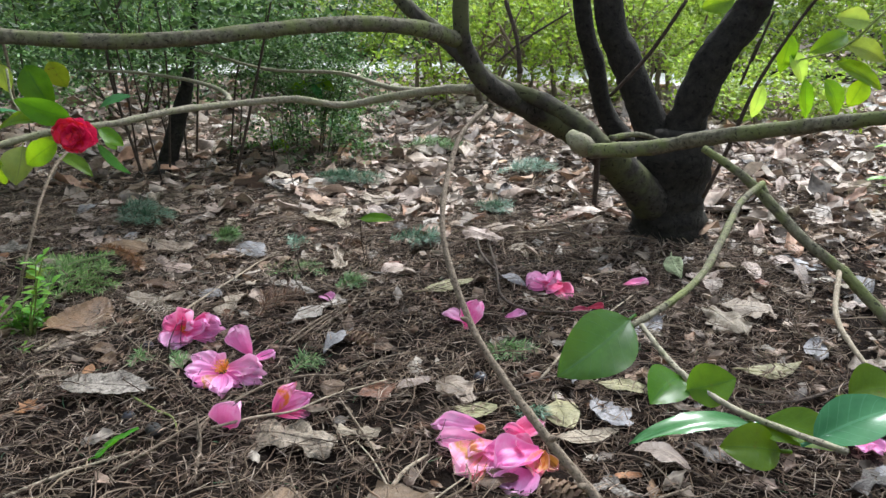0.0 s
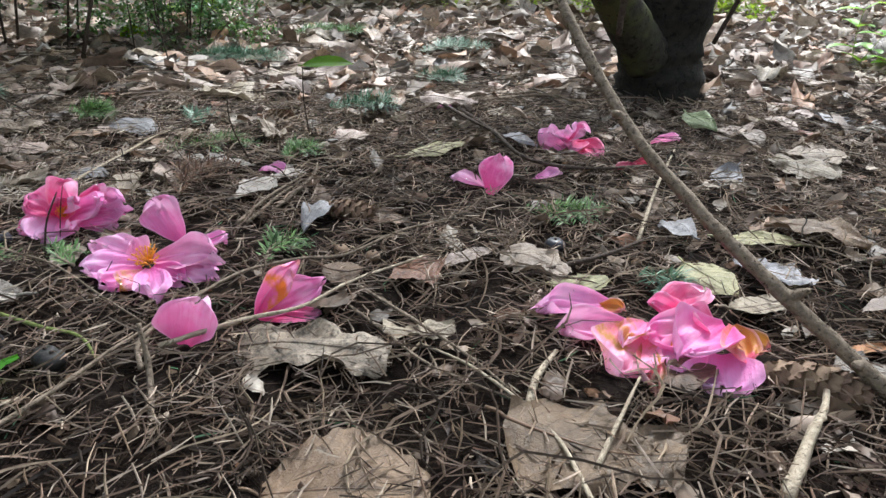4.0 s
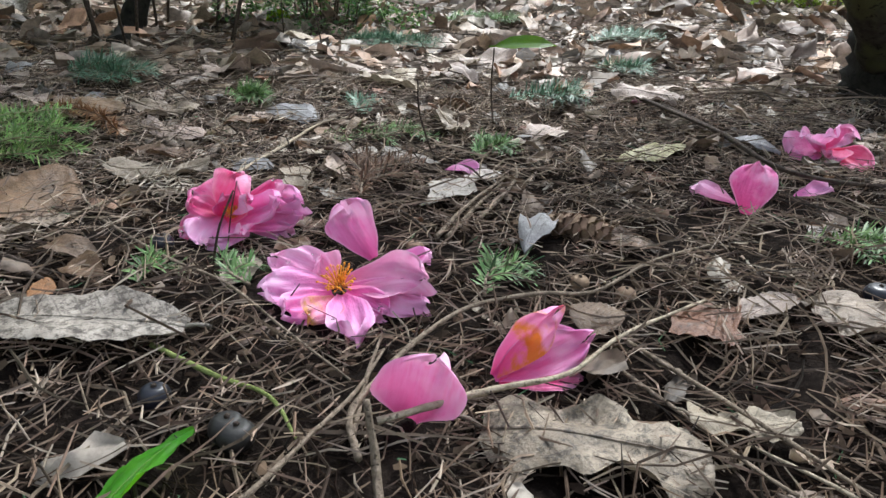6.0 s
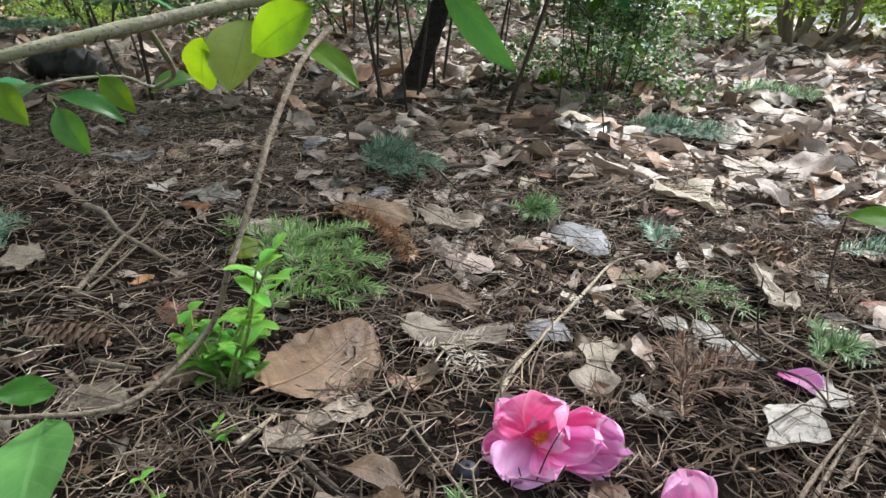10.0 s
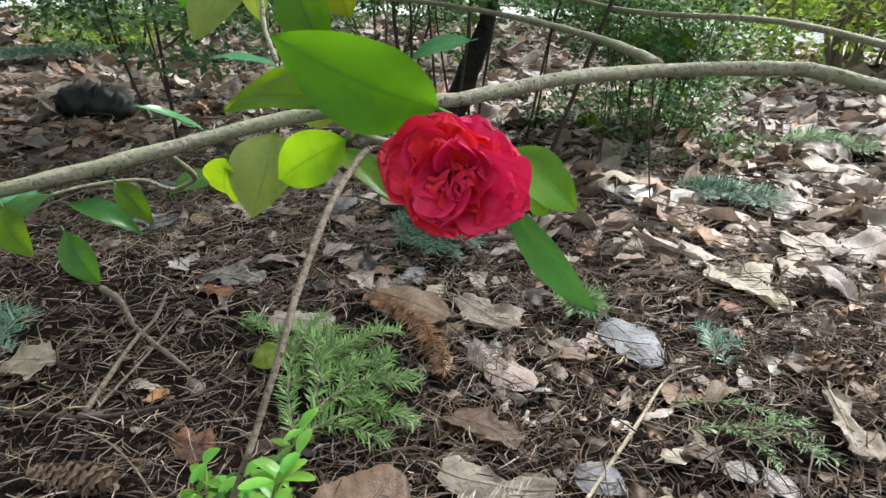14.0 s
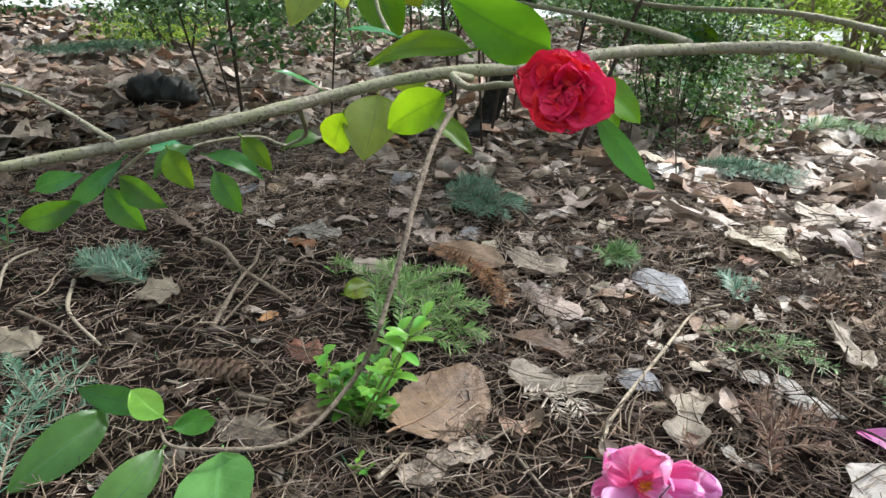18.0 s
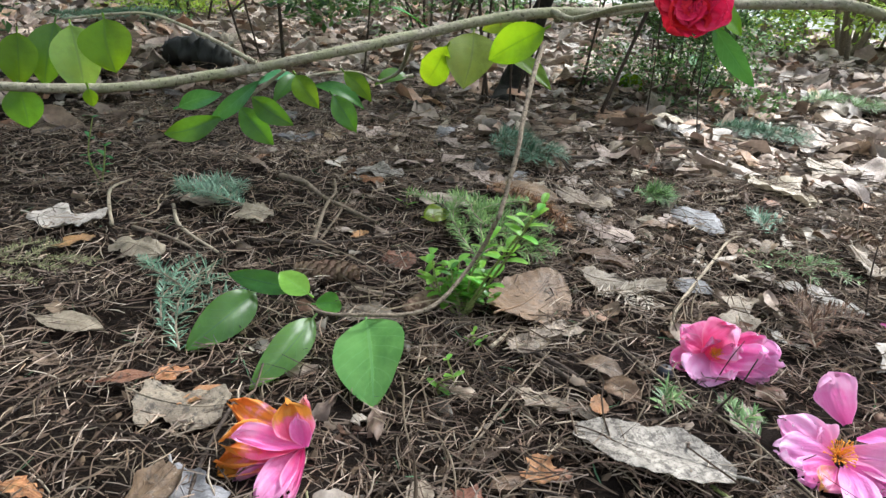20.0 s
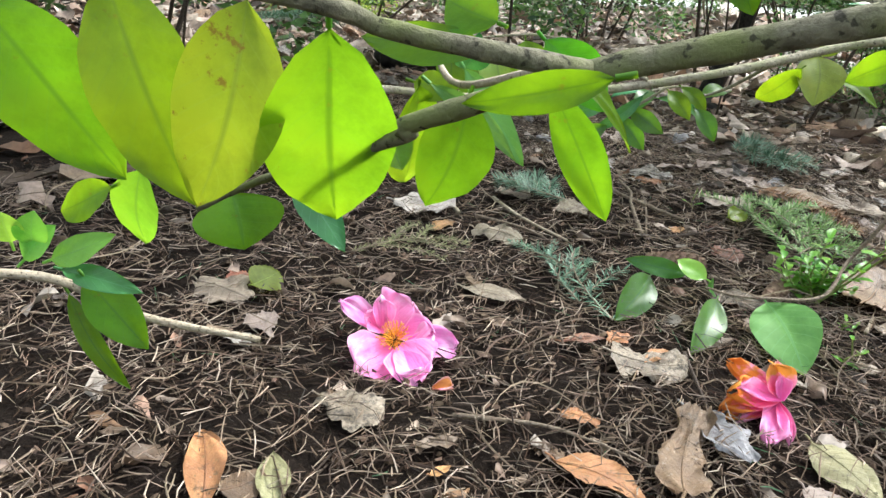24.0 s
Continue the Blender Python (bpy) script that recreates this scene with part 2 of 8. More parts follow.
M_VIVID = green_leaf("bright_camellia_leaf", (0.05, 0.19, 0.012), (0.09, 0.27, 0.02), (0.17, 0.48, 0.012), through=0.58)
M_RUSSET = dead_leaf_material("russet_leaf", (0.16, 0.088, 0.050), (0.34, 0.205, 0.12), (0.24, 0.19, 0.15), 0.60, rough=0.42)
M_FRESH = green_leaf("fresh_glossy_leaf", (0.06, 0.205, 0.05), (0.115, 0.30, 0.08), (0.26, 0.56, 0.07), through=0.35, rough=0.48)
M_SHEEN = green_leaf("shiny_leaf", (0.035, 0.14, 0.045), (0.07, 0.22, 0.08), (0.12, 0.36, 0.05), through=0.25, rough=0.22)
M_YOUNG = green_leaf("young_leaf", (0.10, 0.29, 0.035), (0.20, 0.43, 0.065), (0.40, 0.74, 0.07), through=0.45)
M_FIR = island("fir_needles", [(0.03, 0.08, 0.02), (0.11, 0.215, 0.06), (0.055, 0.12, 0.032), (0.22, 0.35, 0.125), (0.085, 0.175, 0.052)], 0.5, 0.4, 0.15, 0.2)
M_FIR_FRESH = island("fresh_fir_needles", [(0.06, 0.13, 0.025), (0.17, 0.30, 0.07), (0.09, 0.19, 0.04), (0.28, 0.42, 0.13)], 0.5, 0.4, 0.2, 0.2)
M_FIR_RUST = island("russet_fir_needles", [(0.10, 0.045, 0.022), (0.36, 0.19, 0.09), (0.20, 0.095, 0.045)], 0.6, 0.3, 0.1, 0.2)
M_FIR_BLUE = island("bluish_fir_needles", [(0.035, 0.085, 0.05), (0.13, 0.24, 0.15), (0.06, 0.14, 0.085), (0.22, 0.35, 0.24)], 0.45, 0.4, 0.12, 0.2)
M_FIR_PALE = island("faded_fir_needles", [(0.10, 0.11, 0.045), (0.26, 0.26, 0.13), (0.17, 0.18, 0.08)], 0.6, 0.3, 0.12, 0.2)
M_FIR_DRY = plain("dry_pale_needles", (0.22, 0.18, 0.14), (0.46, 0.40, 0.33), 90, 0.7, 0.3, 0.2)
M_FIR_DEAD = island("rusty_fir_needles", [(0.03, 0.016, 0.010), (0.15, 0.078, 0.042), (0.075, 0.038, 0.022)], 0.7, 0.3, 0.0, 0.2)
M_TAN = dead_leaf_material("tan_dead_leaf", (0.22, 0.17, 0.12), (0.40, 0.33, 0.25), (0.13, 0.09, 0.06), 0.6)
M_ROSY = dead_leaf_material("pinkish_dead_leaf", (0.27, 0.20, 0.16), (0.46, 0.37, 0.32), (0.17, 0.11, 0.085), 0.6)
M_BROWN = dead_leaf_material("brown_dead_leaf", (0.11, 0.065, 0.036), (0.27, 0.175, 0.105), (0.40, 0.32, 0.25), 0.6)
M_GREY = dead_leaf_material("mottled_grey_leaf", (0.23, 0.20, 0.165), (0.47, 0.42, 0.36), (0.06, 0.048, 0.038), 0.50, vein=0.9)
M_BLEACH = dead_leaf_material("bleached_leaf", (0.33, 0.29, 0.25), (0.57, 0.515, 0.46), (0.20, 0.165, 0.13), 0.58)
M_RUST = dead_leaf_material("rust_brown_leaf", (0.14, 0.05, 0.026), (0.30, 0.13, 0.07), (0.07, 0.03, 0.02), 0.58)
M_ORANGE = dead_leaf_material("orange_leaf", (0.28, 0.12, 0.05), (0.47, 0.25, 0.10), (0.20, 0.13, 0.05), 0.58)
M_OLIVE = dead_leaf_material("olive_yellow_leaf", (0.27, 0.25, 0.11), (0.45, 0.42, 0.24), (0.24, 0.15, 0.08), 0.62)
M_DARKLEAF = dead_leaf_material("wet_dark_leaf", (0.03, 0.022, 0.018), (0.09, 0.066, 0.055), (0.18, 0.15, 0.135), 0.6, rough=0.45)
M_SLATE = dead_leaf_material("slate_grey_leaf", (0.19, 0.18, 0.185), (0.36, 0.35, 0.365), (0.09, 0.08, 0.08), 0.6)
M_MINT = dead_leaf_material("pale_green_fallen_leaf", (0.40, 0.47, 0.25), (0.55, 0.61, 0.38), (0.30, 0.34, 0.16), 0.64, through=0.25)
M_FIBRE = dead_leaf_material("leaf_skeleton", (0.16, 0.12, 0.085), (0.38, 0.31, 0.235), (0.06, 0.048, 0.036), 0.52, vein=0.5)
M_PINK = petal_material("pink_petal", (0.80, 0.11, 0.38), (0.87, 0.31, 0.65))
M_PINK_PALE = petal_material("pale_pink_petal", (0.80, 0.19, 0.48), (0.87, 0.44, 0.73))
M_ROSE = petal_material("rose_pink_petal", (0.74, 0.045, 0.19), (0.84, 0.19, 0.45))
M_PINK_ROT = petal_material("browning_pink_petal", (0.78, 0.16, 0.34), (0.88, 0.40, 0.60), (0.58, 0.27, 0.10), 0.54)
M_TIPPED = petal_material("orange_tipped_petal", (0.84, 0.10, 0.28), (0.90, 0.26, 0.46), (0.68, 0.24, 0.04), 0.53, tip=0.9)
M_STRIPED = petal_material("orange_striped_petal", (0.80, 0.10, 0.30), (0.86, 0.28, 0.54), (0.72, 0.24, 0.04), 0.50)
M_PETAL_BROWN = petal_material("withered_petal", (0.36, 0.12, 0.02), (0.60, 0.27, 0.06), (0.82, 0.20, 0.32), 0.52)
M_RED = petal_material("red_petal", (0.56, 0.006, 0.035), (0.80, 0.016, 0.07), rim=(0.84, 0.035, 0.11))
M_WINE = petal_material("withered_red_petal", (0.20, 0.010, 0.03), (0.40, 0.03, 0.08), rim=(0.45, 0.10, 0.14))
M_STAMEN = plain("stamens", (0.75, 0.27, 0.02), (0.90, 0.46, 0.05), 200, 0.6, 0.3, 0.2)
M_CONE = plain("cone_scales", (0.10, 0.06, 0.04), (0.28, 0.19, 0.13), 120, 0.75, 0.25, 0.5)
M_BERRY = plain("blue_black_berry", (0.006, 0.007, 0.012), (0.02, 0.021, 0.032), 60, 0.38, 0.45, 0.1)
M_NEEDLES = island("dry_needles", [(0.02, 0.013, 0.009), (0.24, 0.158, 0.105), (0.06, 0.038, 0.027), (0.40, 0.295, 0.21), (0.11, 0.07, 0.048), (0.52, 0.42, 0.33), (0.16, 0.10, 0.066)], 0.5, 0.3)
# lower needles: the shade between the upper ones is put into their colour
M_NEEDLES_SHADED = island("shaded_needles", [(0.005, 0.0036, 0.0028), (0.035, 0.022, 0.015), (0.011, 0.0075, 0.0055), (0.075, 0.048, 0.032), (0.02, 0.013, 0.009)], 0.7, 0.06)
M_DROP = plain("rain_water", (1, 1, 1), (1, 1, 1), 80, 0.02, 0.5, 0.0)
M_DROP.node_tree.nodes["Principled BSDF"].inputs["Transmission Weight"].default_value = 1.0
M_DROP.node_tree.nodes["Principled BSDF"].inputs["IOR"].default_value = 1.33
M_LITTER = island("leaf_litter", [(0.05, 0.032, 0.022), (0.30, 0.215, 0.155), (0.12, 0.078, 0.052), (0.40, 0.31, 0.24), (0.09, 0.058, 0.04), (0.27, 0.14, 0.075), (0.52, 0.45, 0.375), (0.04, 0.027, 0.02), (0.21, 0.14, 0.095)], 0.55, 0.35, 0.12)
M_TWIGS = island("fallen_twigs", [(0.018, 0.0125, 0.0095), (0.10, 0.067, 0.047), (0.30, 0.23, 0.165), (0.035, 0.024, 0.018), (0.15, 0.105, 0.075), (0.06, 0.04, 0.029)], 0.6, 0.15)
M_CRUMB = island("bark_crumbs", [(0.03, 0.02, 0.015), (0.12, 0.08, 0.055), (0.17, 0.12, 0.085), (0.05, 0.035, 0.025)], 0.85, 0.08)
M_GRASS = island("moss_tufts", [(0.05, 0.12, 0.06), (0.12, 0.22, 0.11), (0.09, 0.17, 0.10)], 0.7, 0.2, 0.15)
M_BOX = island("box_foliage", [(0.03, 0.08, 0.02), (0.09, 0.185, 0.05), (0.19, 0.33, 0.085)], 0.4, 0.4, 0.4)
M_SHADE_CROWN = island("shade_crown_leaves", [(0.035, 0.09, 0.02), (0.07, 0.16, 0.03), (0.12, 0.24, 0.04)], 0.35, 0.4, 0.35)
M_SHRUB = island("yellow_green_foliage", [(0.20, 0.34, 0.03), (0.44, 0.58, 0.07), (0.30, 0.46, 0.06)], 0.5, 0.3, 0.5)
M_FAR = island("far_foliage", [(0.10, 0.19, 0.04), (0.26, 0.40, 0.07), (0.40, 0.54, 0.10)], 0.6, 0.2, 0.45)
M_PATH = plain("pale_gravel", (0.42, 0.42, 0.41), (0.62, 0.62, 0.61), 35, 0.9, 0.2, 0.4)
M_LOG = plain("wet_black_wood", (0.006, 0.006, 0.006), (0.025, 0.022, 0.02), 40, 0.5, 0.4, 0.6)

# ---- geometry helpers ----
rng = np.random.default_rng(7)
FLOWERS = []  # places where no needle pricks through a petal: x, y, radius
KEEP = []  # places of single things that the loose litter leaves free: x, y, radius


def height(x, y):
    """The ground's gentle bumps, in metres."""
    near = np.exp(-((np.asarray(x, float) + 0.3) ** 2 + (np.asarray(y, float) - 0.9) ** 2) / 9.0)
    return near * (0.005 * np.sin(6.1 * x + 1.0) * np.cos(5.3 * y) + 0.003 * np.sin(15.0 * x + 9.0 * y) + 0.002 * np.sin(31.0 * y - 23.0 * x))


def mesh(name, verts, faces, mats, uvs=None, smooth=True):
    me = bpy.data.meshes.new(name)
    me.from_pydata([tuple(v) for v in np.asarray(verts).tolist()], [], faces)
    for m in mats if isinstance(mats, (list, tuple)) else [mats]:
        me.materials.append(m)
    if uvs is not None:
        layer = me.uv_layers.new(name="UVMap")
        idx = np.empty(len(me.loops), int)
        me.loops.foreach_get("vertex_index", idx)
        layer.data.foreach_set("uv", np.asarray(uvs, float)[idx].ravel())
    if smooth:
        me.polygons.foreach_set("use_smooth", np.ones(len(me.polygons), bool))
    me.update()
    return me


def quads_mesh(name, verts, quads, mat, smooth=True):
    """A large mesh of quads from arrays."""
    me = bpy.data.meshes.new(name)
    verts, quads = np.asarray(verts, np.float32), np.asarray(quads, np.int32)
    me.vertices.add(len(verts))
    me.vertices.foreach_set("co", verts.ravel())
    me.loops.add(quads.size)
    me.loops.foreach_set("vertex_index", quads.ravel())
    me.polygons.add(len(quads))
    me.polygons.foreach_set("loop_start", np.arange(len(quads), dtype=np.int32) * 4)
    me.polygons.foreach_set("use_smooth", np.full(len(quads), smooth))
    me.materials.append(mat)
    me.update(calc_edges=True)
    me.validate()
    return me


def part(name, me, parent, label="", m=None):
    ob = new(name, me)
    ob.parent = parent
    if m is not None:
        above = parent.matrix_basis if parent.parent is None else parent.parent.matrix_basis @ parent.matrix_basis
        ob.matrix_basis = above.inverted() @ m
    if label:
        ob["label"] = label
    return ob


def root(name, place, label, category, group="", kind=""):
    ob = new(name)
    ob.empty_display_size = 0.02
    ob.matrix_basis = Matrix.Translation(place)
    return tagged(ob, label, category, group, kind)


def local(parent, pts):
    return [tuple(Vector(p[:3]) - parent.matrix_basis.translation) + tuple(p[3:]) for p in pts]


def grid_faces(nu, nv):
    return [(i * nv + j, (i + 1) * nv + j, (i + 1) * nv + j + 1, i * nv + j + 1) for i in range(nu - 1) for j in range(nv - 1)]


def leaf_data(length, width, nu=11, nv=7, shape="camellia", fold=0.2, curl=0.0, ripple=0.0, seed=0, twist=0.0, ribs=0.012):
    """A leaf from its base at the origin along +x, its upper side to +z: vertices, faces, uvs."""
    r = np.random.default_rng(seed)
    u, v = np.meshgrid(np.linspace(0, 1, nu), np.linspace(-1, 1, nv), indexing="ij")
    ragged = shape in ("torn", "lobed", "oval")
    if shape == "camellia":
        hw = np.sin(np.pi * u**0.85) ** 0.8 * (1 + 0.010 * np.sin(61 * u))
    elif shape == "long":
        hw = np.sin(np.pi * u**0.95) ** 0.9
    elif shape == "oval":
        hw = np.clip(np.sin(np.pi * (0.04 + 0.93 * u)), 0, 1) ** 0.6
    elif shape == "lobed":
        hw = np.sin(np.pi * u**0.8) ** 0.6 * (0.72 + 0.32 * np.sin(9.5 * u + r.uniform(0, 6)))
    else:  # torn
        hw = np.clip(np.sin(np.pi * (0.06 + 0.88 * u)), 0, 1) ** 0.5 * (0.85 + 0.2 * np.sin(7 * u + r.uniform(0, 6)) + 0.12 * np.sin(17 * u + r.uniform(0, 6)))
    edge = 1 + (0.1 * np.sin(11 * u + r.uniform(0, 6)) * np.sign(v) * np.abs(v) if shape in ("torn", "lobed") else 0)
    if ragged:
        e1, e2 = r.uniform(0, 6, 2)
        tear = 0.5 * np.sin(23 * u + e1 + 2 * np.sign(v)) + 0.5 * np.sin(41 * u + e2 + 4 * np.sign(v))
        edge = edge * (1 + (0.13 if shape == "torn" else 0.05) * tear * np.abs(v) ** 2)
    x, y = length * u, 0.5 * width * hw * v * edge
    y = y + 0.05 * length * np.sin(np.pi * u) * r.uniform(-1, 1)
    z = fold * np.abs(y) - curl * length * (2 * u - 1) ** 2 * 0.5
    a, b, c = r.uniform(0, 6, 3)
    z = z + ripple * length * (np.sin(9 * u + 3 * v + a) * 0.5 + np.sin(5 * v - 7 * u + b) * 0.5 + 0.5 * np.sin(15 * u * v + c)) * (0.3 + 0.7 * np.abs(v))
    z = z + ribs * width * np.sin(2 * np.pi * (8 * u - 1.8 * np.abs(v))) * np.abs(v) ** 0.6
    z = z + twist * y * (u - 0.4) * 2
    z = z - z[0].mean()
    return np.stack([x, y, z], -1).reshape(-1, 3), grid_faces(nu, nv), np.stack([u, 0.5 + 0.5 * v], -1).reshape(-1, 2)


def petiole(length, radius, n=4):
    """A short stalk that runs from -length to the leaf's base."""
    v, f = [], []
    for i in range(n):
        x = -length * (1 - i / (n - 1))
        for k in range(4):
            a = math.pi / 2 * k
            v.append((x, radius * math.cos(a), radius * math.sin(a) - 0.02 * length * (1 - i / (n - 1))))
    for i in range(n - 1):
        for k in range(4):
            f.append((i * 4 + k, (i + 1) * 4 + k, (i + 1) * 4 + (k + 1) % 4, i * 4 + (k + 1) % 4))
    return v, f


def leaf_mesh(name, length, width, mat, stalk=0.0, **kw):
    v, f, uv = leaf_data(length, width, **kw)
    if stalk:
        pv, pf = petiole(stalk, 0.0011)
        k = len(v)
        v = np.vstack([v, pv])
        f = f + [tuple(i + k for i in q) for q in pf]
        uv = np.vstack([uv, np.full((len(pv), 2), 0.5)])
    return mesh(name, v, f, mat, uv)


def aim(base, tip, face=(0, 0, 1)):
    """A pose at base whose x runs to the tip and whose z leans to face."""
    x = (Vector(tip) - Vector(base)).normalized()
    y = Vector(face).cross(x)
    if y.length < 1e-4:
        y = Vector((0, 1, 0)).cross(x)
    y.normalize()
    z = x.cross(y)
    return Matrix.Translation(base) @ Matrix((x, y, z)).transposed().to_4x4()


def attached_leaf(parent, base, tip, width, mat, face=(0, 0, 1), label="", seed=0, fold=0.25, curl=0.12, ripple=0.012, shape="camellia", name="leaf", stalk=0.006):
    """A leaf that grows on a plant, from base to tip."""
    length = (Vector(tip) - Vector(base)).length
    me = leaf_mesh(name, length, width, mat, stalk=stalk, nu=13, nv=9, shape=shape, fold=fold, curl=curl, ripple=ripple, seed=seed)
    return part(name, me, parent, label, aim(base, tip, face))


def ground_leaf(base, tip, width, mat, label, shape="torn", fold=0.1, curl=0.1, ripple=0.03, seed=0, lift=0.0, lean=0.0, keep=True, name="dead_leaf", group="fallen leaves"):
    """A fallen leaf that lies on the litter from base to tip: its blade, with the midrib and the stalk as parts."""
    b, t = Vector((base[0], base[1], 0)), Vector((tip[0], tip[1], 0))
    length = (t - b).length
    v, f, uv = leaf_data(length, width, nu=33, nv=13, shape=shape, fold=fold, curl=curl, ripple=ripple, seed=seed, ribs=0.014)
    me = mesh(name, v, f, mat, uv)
    m = aim(b, t) @ Matrix.Rotation(radians(lean), 4, "X")
    low = min((m @ q.co).z for q in me.vertices)
    mid = (b + t) / 2
    m = Matrix.Translation((0, 0, float(height(mid.x, mid.y)) + 0.002 + lift - low)) @ m
    ob = new(name, me)
    ob.matrix_basis = m
    rib = v.reshape(33, 13, 3)[:, 6]
    rad = 0.0005 + 0.008 * length
    part("midrib", tube("midrib", [(*rib[k], max(0.0002, rad * (1 - k / 33))) for k in range(0, 33, 4)], mat, 5, 3, 0.05, seed), ob)
    part("stalk", tube("stalk", [(-0.13 * length, 0.02 * length, 0.002, rad * 0.9), (-0.06 * length, 0.008 * length, 0.002, rad * 0.9), (*rib[0], rad)], mat, 5, 3, 0.05, seed), ob)
    if keep:
        KEEP.append((mid.x, mid.y, 0.42 * length))
    if len(label.split()) < 4:
        label += " on the litter"
    return tagged(ob, label, "dead leaf" if "dead" in name else "leaf", group)


def smooth_path(pts, per=6):
    """A smooth line through points with radii."""
    p = np.array([list(q) for q in pts], float)
    p = np.vstack([2 * p[0] - p[1], p, 2 * p[-1] - p[-2]])
    out = []
    for i in range(1, len(p) - 2):
        a, b, c, d = p[i - 1 : i + 3]
        for s in np.linspace(0, 1, per, endpoint=False):
            out.append(0.5 * (2 * b + (c - a) * s + (2 * a - 5 * b + 4 * c - d) * s**2 + (3 * b - a - 3 * c + d) * s**3))
    out.append(p[-2])
    return np.array(out)


def tube(name, pts, mat, sides=8, per=6, rough=0.08, seed=0):
    """A bark-rough stem through points of x, y, z, radius, closed at both ends."""
    r = np.random.default_rng(seed)
    line = smooth_path(pts, per)
    n = len(line)
    tang = np.gradient(line[:, :3], axis=0)
    tang /= np.linalg.norm(tang, axis=1)[:, None] + 1e-9
    ref = np.array([0.31, 0.17, 0.93])
    verts, faces = [], []
    for i in range(n):
        a = np.cross(tang[i], ref)
        a /= np.linalg.norm(a) + 1e-9
        b = np.cross(tang[i], a)
        rad = abs(line[i, 3]) * (1 + 0.45 * rough * r.normal())
        for k in range(sides):
            th = 2 * math.pi * k / sides
            rr = rad * (1 + rough * 0.8 * r.normal())
            verts.append(line[i, :3] + rr * (math.cos(th) * a + math.sin(th) * b))
    for i in range(n - 1):
        for k in range(sides):
            faces.append((i * sides + k, (i + 1) * sides + k, (i + 1) * sides + (k + 1) % sides, i * sides + (k + 1) % sides))
    faces.append(tuple(range(sides)))
    faces.append(tuple((n - 1) * sides + k for k in reversed(range(sides))))
    return mesh(name, verts, faces, mat)


def stem(parent, pts, mat, name="branch", label="", sides=8, per=6, rough=0.07, seed=0):
    return part(name, tube(name, local(parent, pts), mat, sides, per, rough, seed), parent, label)


def fallen_twig(pts, radius, mat, label, name="twig", seed=0, category="twig", group="fallen twigs", taper=0.5, sides=6):
    """A twig lying on the ground, through points of x, y and height over the ground."""
    k = len(pts)
    full = [(x, y, float(height(x, y)) + z + radius, radius * (1 - taper * i / (k - 1))) for i, (x, y, z) in enumerate(pts)]
    o = Vector(full[0][:3])
    rel = [tuple(Vector(p[:3]) - o) + (p[3],) for p in full]
    ob = new(name, tube(name, rel, mat, sides, 6, 0.12, seed))
    ob.matrix_basis = Matrix.Translation(o)
    if len(label.split()) < 4:
        label += " on the litter"
    return tagged(ob, label, category, group)


def petal_data(length, width, cup=0.3, bend=0.2, ruffle=0.04, seed=0, notch=0.1, nu=19, nv=23, top=0.60):
    r = np.random.default_rng(seed)
    u, v = np.meshgrid(np.sin(np.linspace(0, np.pi / 2, nu)), np.linspace(-1, 1, nv), indexing="ij")
    rise = 0.20 + 0.80 * np.sin(np.pi * 0.5 * np.clip(u / top, 0, 1)) ** 1.1
    fall = np.sqrt(np.clip(1 - ((np.clip(u, top, 1) - top) / (1 - top)) ** 2, 0, 1))
    a, b, c = r.uniform(0, 6, 3)
    wob = 1 + 0.07 * np.sin(5 * u + a) * np.sign(v) + 0.04 * np.sin(13 * u + b)
    hw = 0.5 * width * rise * np.maximum(fall, 0.16 * (1 - notch)) * wob
    y = hw * v
    x = length * (u - 0.07 * v**2 * u**6 - notch * np.exp(-((v / 0.3) ** 2)) * u**8)
    z = bend * length * u**2 + cup * hw * v**2 * 1.2
    z = z + ruffle * length * u**2 * (np.sin(5.5 * v + a) * np.abs(v) + 0.6 * np.sin(10 * v + 5 * u + b) + 0.5 * np.sin(8 * u + c))
    z = z - 0.06 * length * np.clip(u - 0.8, 0, 1) * 5 * np.sin(3 * v + c)
    z = z + 0.022 * length * u**4 * (np.sin(13 * v + c) + 0.6 * np.sin(21 * v + a))
    # one long soft fold, a rolled rim, and one half broader than the other
    fold_at, fold_h, roll_l, roll_r, skew = r.uniform(-0.5, 0.5), r.uniform(-0.08, 0.10), *r.uniform(-0.38, 0.18, 2), r.uniform(-0.14, 0.14)
    z = z + fold_h * width * u * np.exp(-(((v - fold_at) / 0.28) ** 2))
    z = z + np.where(v < 0, roll_l, roll_r) * hw * np.clip(np.abs(v) - 0.55, 0, 1) ** 2 * 2.2
    z = z + 0.010 * length * u * np.sin(20 * v + 2.5 * np.sin(5 * u + b) + c) * (0.4 + np.abs(v))
    x = x + 0.022 * length * u**8 * (np.sin(17 * v + c) + 0.7 * np.sin(27 * v + a))
    y = y + skew * width * u**2 + 0.05 * width * np.sin(7 * v + a) * u**4
    x = x + 0.035 * length * np.sin(6.5 * v + b) * u**5
    return np.stack([x, y, z], -1).reshape(-1, 3), grid_faces(nu, nv), np.stack([u, 0.5 + 0.5 * v], -1).reshape(-1, 2)


def add_petal(parent, m, length, width, mat, cup=0.3, bend=0.2, ruffle=0.05, seed=0, notch=0.1, label="", top=0.60):
    v, f, uv = petal_data(length, width, cup, bend, ruffle, seed, notch, top=top)
    return part("petal", mesh("petal", v, f, mat, uv), parent, label, m)


